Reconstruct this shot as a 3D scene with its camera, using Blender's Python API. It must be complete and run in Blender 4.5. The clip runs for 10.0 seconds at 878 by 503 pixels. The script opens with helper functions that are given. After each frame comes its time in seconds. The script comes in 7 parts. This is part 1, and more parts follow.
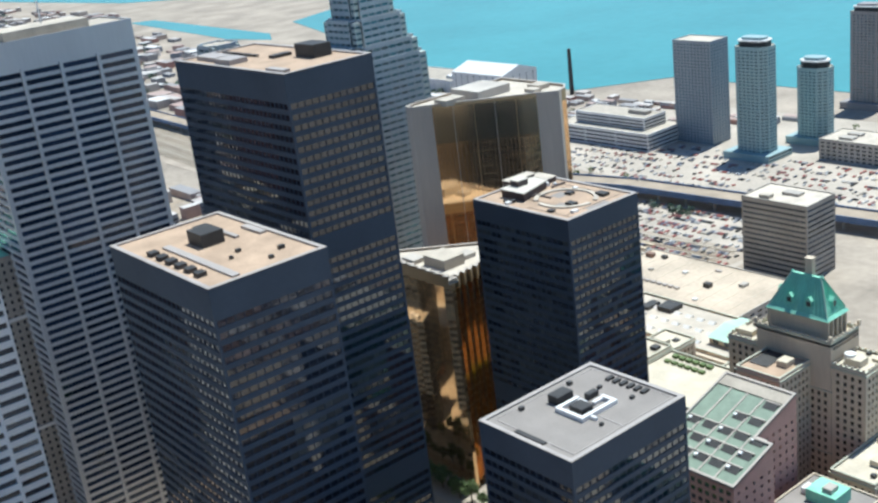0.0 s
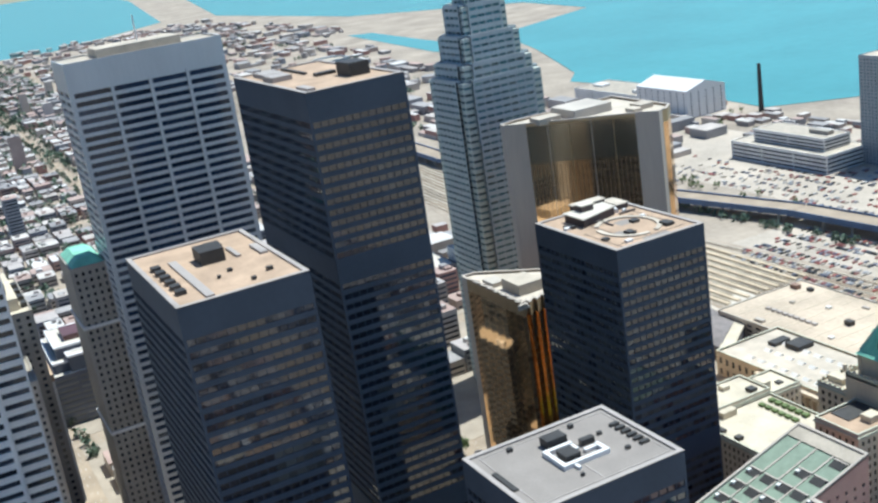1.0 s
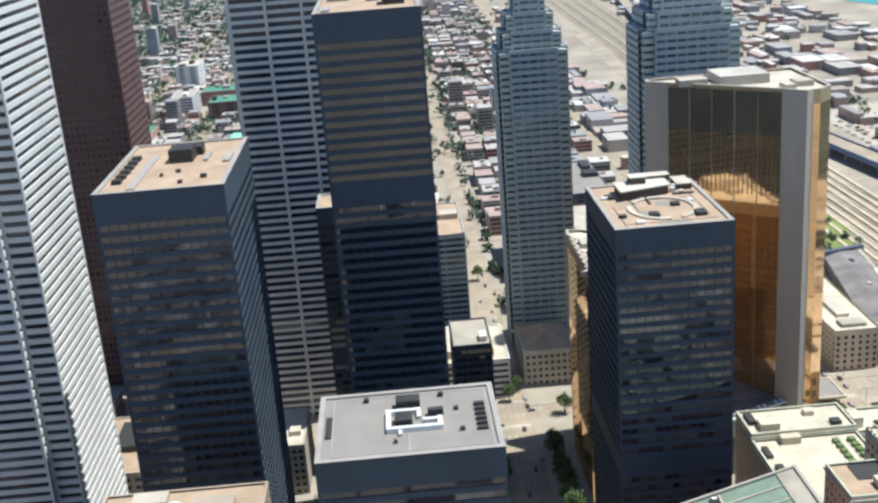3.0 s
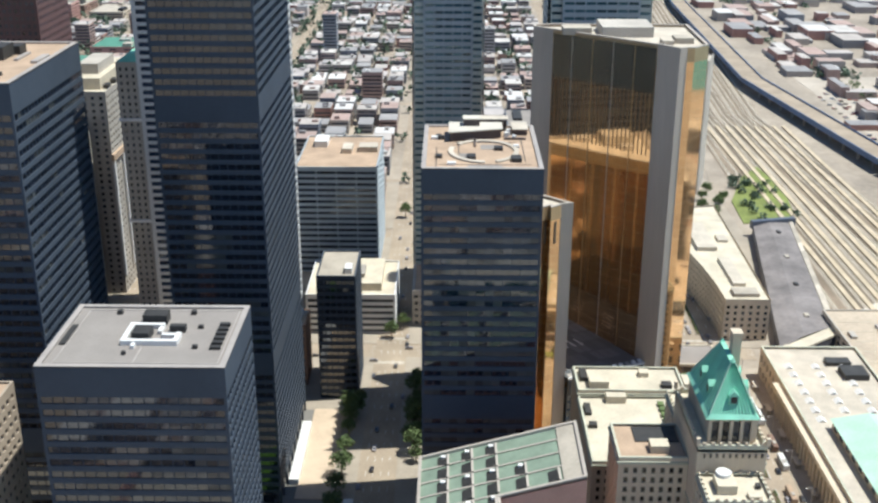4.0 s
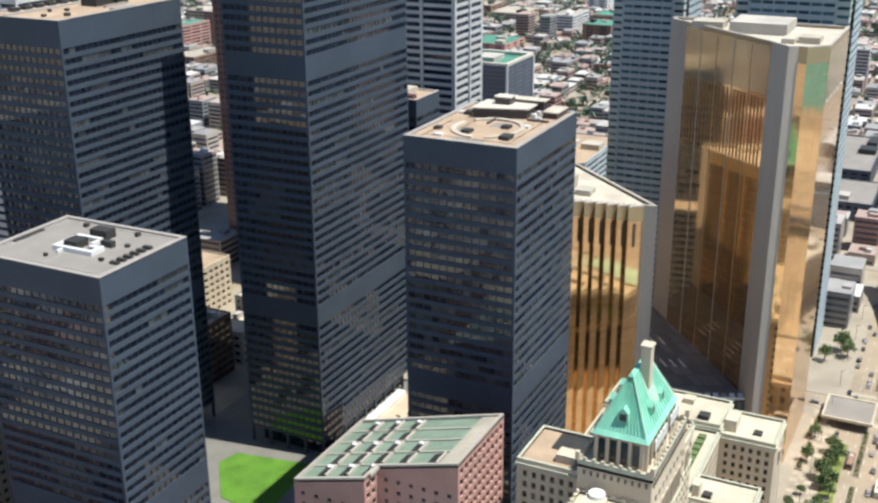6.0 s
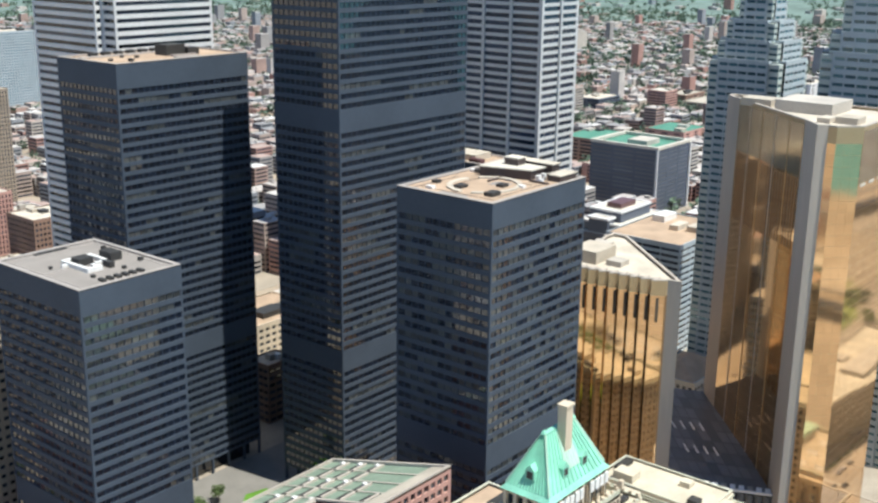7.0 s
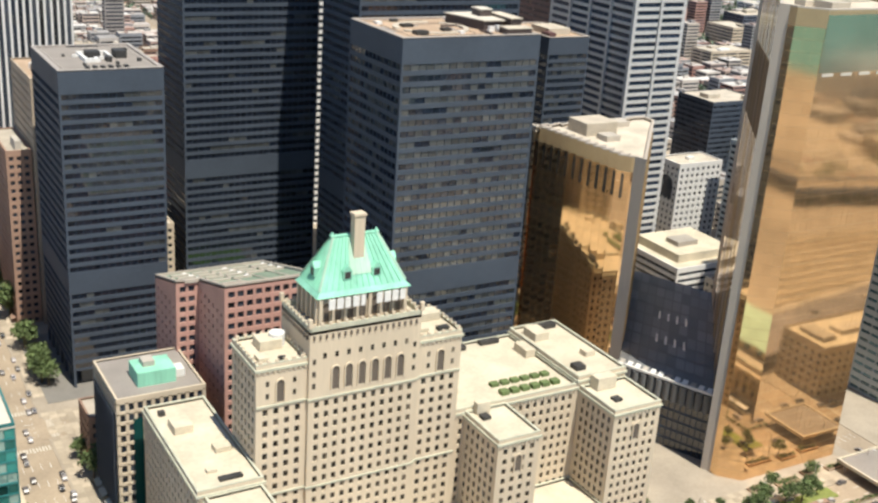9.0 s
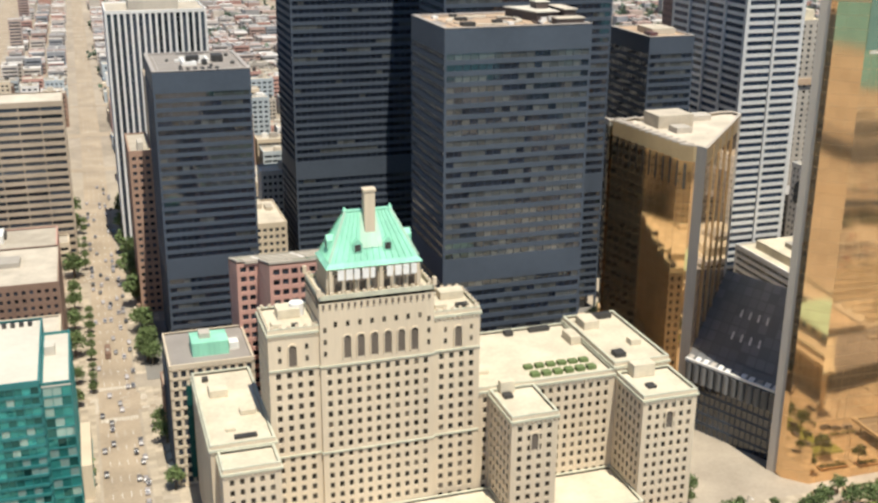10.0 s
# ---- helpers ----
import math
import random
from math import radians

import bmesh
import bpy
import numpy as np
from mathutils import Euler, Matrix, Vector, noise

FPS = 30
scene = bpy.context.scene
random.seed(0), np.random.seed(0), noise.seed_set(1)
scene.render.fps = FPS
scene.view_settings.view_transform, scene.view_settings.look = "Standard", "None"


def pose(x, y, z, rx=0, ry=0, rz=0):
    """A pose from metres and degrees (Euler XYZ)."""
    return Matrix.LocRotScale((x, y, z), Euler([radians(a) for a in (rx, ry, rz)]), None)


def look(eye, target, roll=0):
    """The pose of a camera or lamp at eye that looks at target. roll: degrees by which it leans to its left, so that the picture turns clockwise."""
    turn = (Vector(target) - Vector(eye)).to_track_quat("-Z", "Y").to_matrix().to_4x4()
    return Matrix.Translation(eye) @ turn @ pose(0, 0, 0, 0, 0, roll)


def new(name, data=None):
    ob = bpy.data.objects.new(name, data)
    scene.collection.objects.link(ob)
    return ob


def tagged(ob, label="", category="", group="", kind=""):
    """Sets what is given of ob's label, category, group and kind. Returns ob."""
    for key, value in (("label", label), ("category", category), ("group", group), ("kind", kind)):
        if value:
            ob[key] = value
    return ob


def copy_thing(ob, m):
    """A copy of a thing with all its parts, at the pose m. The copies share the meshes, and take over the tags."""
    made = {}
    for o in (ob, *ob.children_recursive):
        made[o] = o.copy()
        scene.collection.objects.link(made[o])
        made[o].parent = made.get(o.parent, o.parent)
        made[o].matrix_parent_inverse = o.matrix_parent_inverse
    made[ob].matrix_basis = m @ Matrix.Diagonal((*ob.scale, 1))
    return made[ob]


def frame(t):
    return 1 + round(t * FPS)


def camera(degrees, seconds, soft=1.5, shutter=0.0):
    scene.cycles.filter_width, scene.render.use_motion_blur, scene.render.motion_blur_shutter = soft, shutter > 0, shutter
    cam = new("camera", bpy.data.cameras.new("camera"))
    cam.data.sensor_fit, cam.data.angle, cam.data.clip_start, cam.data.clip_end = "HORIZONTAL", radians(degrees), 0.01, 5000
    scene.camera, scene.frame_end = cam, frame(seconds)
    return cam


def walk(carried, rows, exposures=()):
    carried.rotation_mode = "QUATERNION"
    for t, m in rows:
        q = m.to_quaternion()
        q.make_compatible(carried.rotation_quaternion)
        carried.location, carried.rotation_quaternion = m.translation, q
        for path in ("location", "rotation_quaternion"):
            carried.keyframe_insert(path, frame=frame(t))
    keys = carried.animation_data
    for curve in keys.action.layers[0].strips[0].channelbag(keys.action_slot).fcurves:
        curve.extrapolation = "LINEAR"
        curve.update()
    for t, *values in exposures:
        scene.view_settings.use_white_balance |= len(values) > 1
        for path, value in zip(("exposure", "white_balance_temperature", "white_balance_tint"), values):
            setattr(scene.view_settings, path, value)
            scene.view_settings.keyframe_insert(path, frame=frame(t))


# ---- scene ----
cam = camera(43.3, 10.0, soft=2.6)
PATH = [
    (0, 1.511, 10.324, 301.25, -37.28, -19.422, -7.269),
    (0.1, -1.577, 3.568, 300.102, -35.914, -19.128, -7.663),
    (0.2, -4.608, -3.228, 299.011, -34.561, -18.832, -8.033),
    (0.3, -7.579, -10.066, 297.971, -33.229, -18.541, -8.362),
    (0.4, -10.488, -16.947, 296.979, -31.926, -18.262, -8.635),
    (0.5, -13.334, -23.872, 296.031, -30.658, -18.005, -8.837),
    (0.6, -16.115, -30.842, 295.123, -29.431, -17.777, -8.957),
    (0.7, -18.828, -37.858, 294.252, -28.245, -17.581, -9.002),
    (0.8, -21.473, -44.92, 293.414, -27.098, -17.416, -8.981),
    (0.9, -24.046, -52.03, 292.606, -25.989, -17.282, -8.904),
    (1, -26.547, -59.187, 291.824, -24.918, -17.179, -8.782),
    (1.1, -28.973, -66.393, 291.067, -23.875, -17.109, -8.619),
    (1.2, -31.322, -73.646, 290.331, -22.813, -17.093, -8.4),
    (1.3, -33.593, -80.948, 289.613, -21.675, -17.16, -8.109),
    (1.4, -35.783, -88.299, 288.911, -20.406, -17.336, -7.728),
    (1.5, -37.89, -95.697, 288.223, -18.948, -17.652, -7.242),
    (1.6, -39.913, -103.144, 287.547, -17.281, -18.126, -6.662),
    (1.7, -41.849, -110.638, 286.879, -15.525, -18.71, -6.088),
    (1.8, -43.698, -118.18, 286.219, -13.838, -19.335, -5.639),
    (1.9, -45.456, -125.768, 285.565, -12.375, -19.919, -5.428),
    (2, -47.121, -133.402, 284.914, -11.291, -20.38, -5.559),
    (2.1, -48.693, -141.082, 284.266, -10.647, -20.65, -6.057),
    (2.2, -50.169, -148.806, 283.618, -10.131, -20.729, -6.636),
    (2.3, -51.547, -156.574, 282.969, -9.418, -20.638, -7),
    (2.4, -52.826, -164.384, 282.319, -8.489, -20.413, -7.115),
    (2.5, -54.003, -172.235, 281.665, -7.407, -20.093, -7.011),
    (2.6, -55.077, -180.127, 281.008, -6.229, -19.719, -6.721),
    (2.7, -56.047, -188.057, 280.345, -5.014, -19.333, -6.279),
    (2.8, -56.91, -196.025, 279.676, -3.822, -18.973, -5.723),
    (2.9, -57.665, -204.028, 279, -2.712, -18.674, -5.091),
    (3, -58.31, -212.066, 278.317, -1.745, -18.472, -4.423),
    (3.1, -58.844, -220.136, 277.626, -0.982, -18.395, -3.76),
    (3.2, -59.265, -228.238, 276.927, -0.484, -18.473, -3.143),
    (3.3, -59.572, -236.368, 276.218, -0.313, -18.73, -2.609),
    (3.4, -59.764, -244.526, 275.5, -0.481, -19.168, -2.175),
    (3.5, -59.838, -252.708, 274.772, -0.783, -19.682, -1.776),
    (3.6, -59.794, -260.914, 274.035, -0.996, -20.165, -1.352),
    (3.7, -59.63, -269.141, 273.287, -1.027, -20.587, -0.915),
    (3.8, -59.346, -277.386, 272.529, -0.816, -20.939, -0.496),
    (3.9, -58.94, -285.648, 271.761, -0.302, -21.214, -0.124),
    (4, -58.411, -293.925, 270.983, 0.575, -21.401, 0.17),
    (4.1, -57.758, -302.213, 270.194, 1.836, -21.505, 0.372),
    (4.2, -56.98, -310.51, 269.396, 3.331, -21.573, 0.523),
    (4.3, -56.077, -318.815, 268.587, 4.871, -21.669, 0.673),
    (4.4, -55.047, -327.123, 267.769, 6.265, -21.855, 0.873),
    (4.5, -53.89, -335.434, 266.942, 7.324, -22.196, 1.172),
    (4.6, -52.605, -343.743, 266.105, 7.924, -22.724, 1.599),
    (4.7, -51.193, -352.048, 265.26, 8.212, -23.342, 2.103),
    (4.8, -49.652, -360.347, 264.405, 8.405, -23.922, 2.609),
    (4.9, -47.982, -368.637, 263.543, 8.726, -24.34, 3.038),
    (5, -46.182, -376.914, 262.673, 9.404, -24.472, 3.308),
    (5.1, -44.254, -385.176, 261.795, 10.6, -24.241, 3.36),
    (5.2, -42.196, -393.42, 260.91, 12.22, -23.753, 3.208),
    (5.3, -40.009, -401.642, 260.019, 14.108, -23.161, 2.879),
    (5.4, -37.693, -409.84, 259.121, 16.111, -22.614, 2.39),
    (5.5, -35.248, -418.011, 258.218, 18.087, -22.267, 1.742),
    (5.6, -32.674, -426.152, 257.309, 19.932, -22.203, 0.951),
    (5.7, -29.973, -434.258, 256.395, 21.664, -22.228, 0.15),
    (5.8, -27.144, -442.328, 255.476, 23.316, -22.087, -0.481),
    (5.9, -24.189, -450.358, 254.554, 24.913, -21.534, -0.741),
    (6, -21.108, -458.344, 253.627, 26.484, -20.331, -0.421),
    (6.1, -17.903, -466.284, 252.697, 28.063, -18.419, 0.561),
    (6.2, -14.573, -474.173, 251.764, 29.624, -16.419, 1.74),
    (6.3, -11.121, -482.01, 250.829, 31.099, -15.891, 1.871),
    (6.4, -7.548, -489.789, 249.891, 32.464, -15.792, 1.88),
    (6.5, -3.856, -497.509, 248.951, 33.725, -15.653, 1.791),
    (6.6, -0.045, -505.165, 248.008, 34.896, -15.602, 1.627),
    (6.7, 3.882, -512.755, 247.065, 35.995, -15.62, 1.413),
    (6.8, 7.923, -520.274, 246.119, 37.04, -15.687, 1.171),
    (6.9, 12.077, -527.719, 245.172, 38.05, -15.782, 0.925),
    (7, 16.341, -535.087, 244.224, 39.04, -15.884, 0.7),
    (7.1, 20.712, -542.375, 243.275, 40.019, -15.974, 0.518),
    (7.2, 25.189, -549.578, 242.324, 40.996, -16.031, 0.403),
    (7.3, 29.768, -556.694, 241.372, 41.975, -16.034, 0.38),
    (7.4, 34.448, -563.719, 240.418, 42.956, -15.893, 0.532),
    (7.5, 39.224, -570.65, 239.462, 43.909, -15.756, 0.782),
    (7.6, 44.094, -577.482, 238.505, 44.806, -15.86, 0.96),
    (7.7, 49.055, -584.214, 237.545, 45.652, -16.202, 1.074),
    (7.8, 54.102, -590.84, 236.582, 46.46, -16.723, 1.181),
    (7.9, 59.234, -597.358, 235.615, 47.243, -17.367, 1.343),
    (8, 64.444, -603.764, 234.645, 48.011, -18.079, 1.62),
    (8.1, 69.731, -610.055, 233.67, 48.775, -18.805, 2.053),
    (8.2, 75.089, -616.228, 232.69, 49.559, -19.503, 2.59),
    (8.3, 80.514, -622.278, 231.704, 50.395, -20.127, 3.154),
    (8.4, 86.002, -628.203, 230.71, 51.314, -20.632, 3.668),
    (8.5, 91.548, -633.999, 229.709, 52.351, -20.972, 4.058),
    (8.6, 97.147, -639.663, 228.698, 53.527, -21.111, 4.268),
    (8.7, 102.794, -645.191, 227.676, 54.813, -21.078, 4.325),
    (8.8, 108.484, -650.581, 226.643, 56.164, -20.913, 4.274),
    (8.9, 114.212, -655.829, 225.596, 57.536, -20.662, 4.157),
    (9, 119.971, -660.931, 224.535, 58.886, -20.369, 4.016),
    (9.1, 125.756, -665.884, 223.457, 60.183, -20.076, 3.879),
    (9.2, 131.56, -670.686, 222.36, 61.439, -19.802, 3.733),
    (9.3, 137.379, -675.333, 221.243, 62.676, -19.557, 3.556),
    (9.4, 143.204, -679.822, 220.104, 63.916, -19.352, 3.324),
    (9.5, 149.03, -684.15, 218.94, 65.183, -19.196, 3.015),
    (9.6, 154.849, -688.313, 217.75, 66.494, -19.092, 2.612),
    (9.7, 160.654, -692.309, 216.529, 67.844, -19.029, 2.127),
    (9.8, 166.438, -696.135, 215.277, 69.225, -18.992, 1.579),
    (9.9, 172.194, -699.788, 213.991, 70.627, -18.965, 0.989),
    (10, 177.914, -703.264, 212.666, 72.038, -18.936, 0.379),
]
S = 0.46  # the city is laid out in metres of the plan and built to this scale throughout
walk(cam, [(t, pose(S * x, S * y, S * z, 90 + pitch, 0, heading - 90) @ pose(0, 0, 0, 0, 0, roll)) for t, x, y, z, heading, pitch, roll in PATH],
     [(0, 0.36, 5500, 2), (2, 0.38, 5600, 2), (4.5, 0.29, 5850, 4), (6, 0.36, 5950, 4), (7.5, 0.46, 5950, 4), (8.5, 0.39, 6300, 6), (10, 0.30, 6550, 6)])

# ---- world, sun ----
SUN_EL, SUN_AZ = 66.5, 172.0  # azimuth clockwise from +y (north): nearly due south
world = bpy.data.worlds.new("world")
scene.world = world
world.use_nodes = True
wn = world.node_tree.nodes
sky = wn.new("ShaderNodeTexSky")
sky.sky_type = 'NISHITA'
sky.sun_disc = False
sky.sun_elevation = radians(SUN_EL)
sky.sun_rotation = radians(SUN_AZ)
sky.air_density, sky.dust_density, sky.ozone_density = 1.0, 0.2, 4.0
bg = wn["Background"]
bg.inputs["Strength"].default_value = 0.085
world.node_tree.links.new(sky.outputs[0], bg.inputs[0])
sun = new("sun", bpy.data.lights.new("sun", "SUN"))
sun.data.energy, sun.data.angle, sun.data.color = 5.0, radians(0.53), (1.0, 0.925, 0.81)
sd = Vector((math.sin(radians(SUN_AZ)) * math.cos(radians(SUN_EL)), math.cos(radians(SUN_AZ)) * math.cos(radians(SUN_EL)), math.sin(radians(SUN_EL))))
sun.matrix_world = look(sd * 500 + Vector((250, -250, 0)), (250, -250, 0))

# ---- materials ----
def mat(name, base, rough=0.8, metal=0.0, var=0.25, scale=0.08, fine=1.5, bump=0.0, island=0.0, spec=0.5, obrand=0.0, streak=0.0):
    """A surface: base colour, stains at a large scale, grain at a small one, variation by island or by object."""
    m = bpy.data.materials.new(name)
    m.use_nodes = True
    n, l = m.node_tree.nodes, m.node_tree.links
    p = n["Principled BSDF"]
    p.inputs["Roughness"].default_value, p.inputs["Metallic"].default_value = rough, metal
    p.inputs["Specular IOR Level"].default_value = spec
    co = n.new("ShaderNodeTexCoord")
    mp = n.new("ShaderNodeMapping")
    mp.inputs["Scale"].default_value = (1 / S, 1 / S, (0.12 if streak else 1) / S)
    l.new(co.outputs["Object"], mp.inputs[0])
    big, small = n.new("ShaderNodeTexNoise"), n.new("ShaderNodeTexNoise")
    for t, s, d in ((big, scale, 4), (small, fine, 3)):
        t.inputs["Scale"].default_value, t.inputs["Detail"].default_value = s, d
        l.new(mp.outputs[0], t.inputs["Vector"])
    total = n.new("ShaderNodeMath")
    total.operation = 'MULTIPLY_ADD'
    l.new(small.outputs["Fac"], total.inputs[0])
    total.inputs[1].default_value = 0.45
    l.new(big.outputs["Fac"], total.inputs[2])
    rng = n.new("ShaderNodeMapRange")
    rng.inputs["From Min"].default_value, rng.inputs["From Max"].default_value = 0.45, 1.0
    rng.inputs["To Min"].default_value, rng.inputs["To Max"].default_value = 1 - var, 1 + var
    l.new(total.outputs[0], rng.inputs["Value"])
    val = rng.outputs[0]
    for amount, node, out in ((island, "ShaderNodeNewGeometry", "Random Per Island"), (obrand, "ShaderNodeObjectInfo", "Random")):
        if amount:
            g, r2, mu = n.new(node), n.new("ShaderNodeMapRange"), n.new("ShaderNodeMath")
            r2.inputs["To Min"].default_value, r2.inputs["To Max"].default_value = 1 - amount, 1 + amount
            l.new(g.outputs[out], r2.inputs["Value"])
            mu.operation = 'MULTIPLY'
            l.new(val, mu.inputs[0])
            l.new(r2.outputs[0], mu.inputs[1])
            val = mu.outputs[0]
    mix = n.new("ShaderNodeVectorMath")
    mix.operation = 'SCALE'
    mix.inputs[0].default_value = base
    l.new(val, mix.inputs["Scale"])
    l.new(mix.outputs[0], p.inputs["Base Color"])
    if bump:
        b = n.new("ShaderNodeBump")
        b.inputs["Strength"].default_value, b.inputs["Distance"].default_value = bump, 0.3
        l.new(small.outputs["Fac"], b.inputs["Height"])
        l.new(b.outputs[0], p.inputs["Normal"])
    return m


def glass_mat(name, base, rough, metal, spec, wobble=0.06, wscale=0.05, spread=0.5, blind=0.0, blindcol=(0.16, 0.14, 0.11), ior=1.5):
    """Coated facade glass: opaque from outside, mirror-like, slightly wavy, each pane with its own tone."""
    m = bpy.data.materials.new(name)
    m.use_nodes = True
    n, l = m.node_tree.nodes, m.node_tree.links
    p = n["Principled BSDF"]
    p.inputs["Roughness"].default_value, p.inputs["Metallic"].default_value = rough, metal
    p.inputs["Specular IOR Level"].default_value = spec
    g, r2, mix = n.new("ShaderNodeNewGeometry"), n.new("ShaderNodeMapRange"), n.new("ShaderNodeVectorMath")
    r2.inputs["To Min"].default_value, r2.inputs["To Max"].default_value = 1 - spread, 1 + spread
    oi, add, fr = n.new("ShaderNodeObjectInfo"), n.new("ShaderNodeMath"), n.new("ShaderNodeMath")
    fr.operation = 'FRACT'
    l.new(g.outputs["Random Per Island"], add.inputs[0])
    l.new(oi.outputs["Random"], add.inputs[1])
    l.new(add.outputs[0], fr.inputs[0])
    l.new(fr.outputs[0], r2.inputs["Value"])
    mix.operation = 'SCALE'
    mix.inputs[0].default_value = base
    l.new(r2.outputs[0], mix.inputs["Scale"])
    colour = mix.outputs[0]
    if blind:
        step, mx = n.new("ShaderNodeMath"), n.new("ShaderNodeMixRGB")
        step.operation = 'GREATER_THAN'
        step.inputs[1].default_value = 1 - blind
        l.new(fr.outputs[0], step.inputs[0])
        l.new(step.outputs[0], mx.inputs[0])
        l.new(colour, mx.inputs[1])
        mx.inputs[2].default_value = (*blindcol, 1)
        colour = mx.outputs[0]
    l.new(colour, p.inputs["Base Color"])
    p.inputs["IOR"].default_value = ior
    co, t, b = n.new("ShaderNodeTexCoord"), n.new("ShaderNodeTexNoise"), n.new("ShaderNodeBump")
    t.inputs["Scale"].default_value, t.inputs["Detail"].default_value = wscale / S, 3
    l.new(co.outputs["Object"], t.inputs["Vector"])
    b.inputs["Strength"].default_value, b.inputs["Distance"].default_value = 1.0, wobble / wscale * 0.1
    l.new(t.outputs["Fac"], b.inputs["Height"])
    l.new(b.outputs[0], p.inputs["Normal"])
    return m


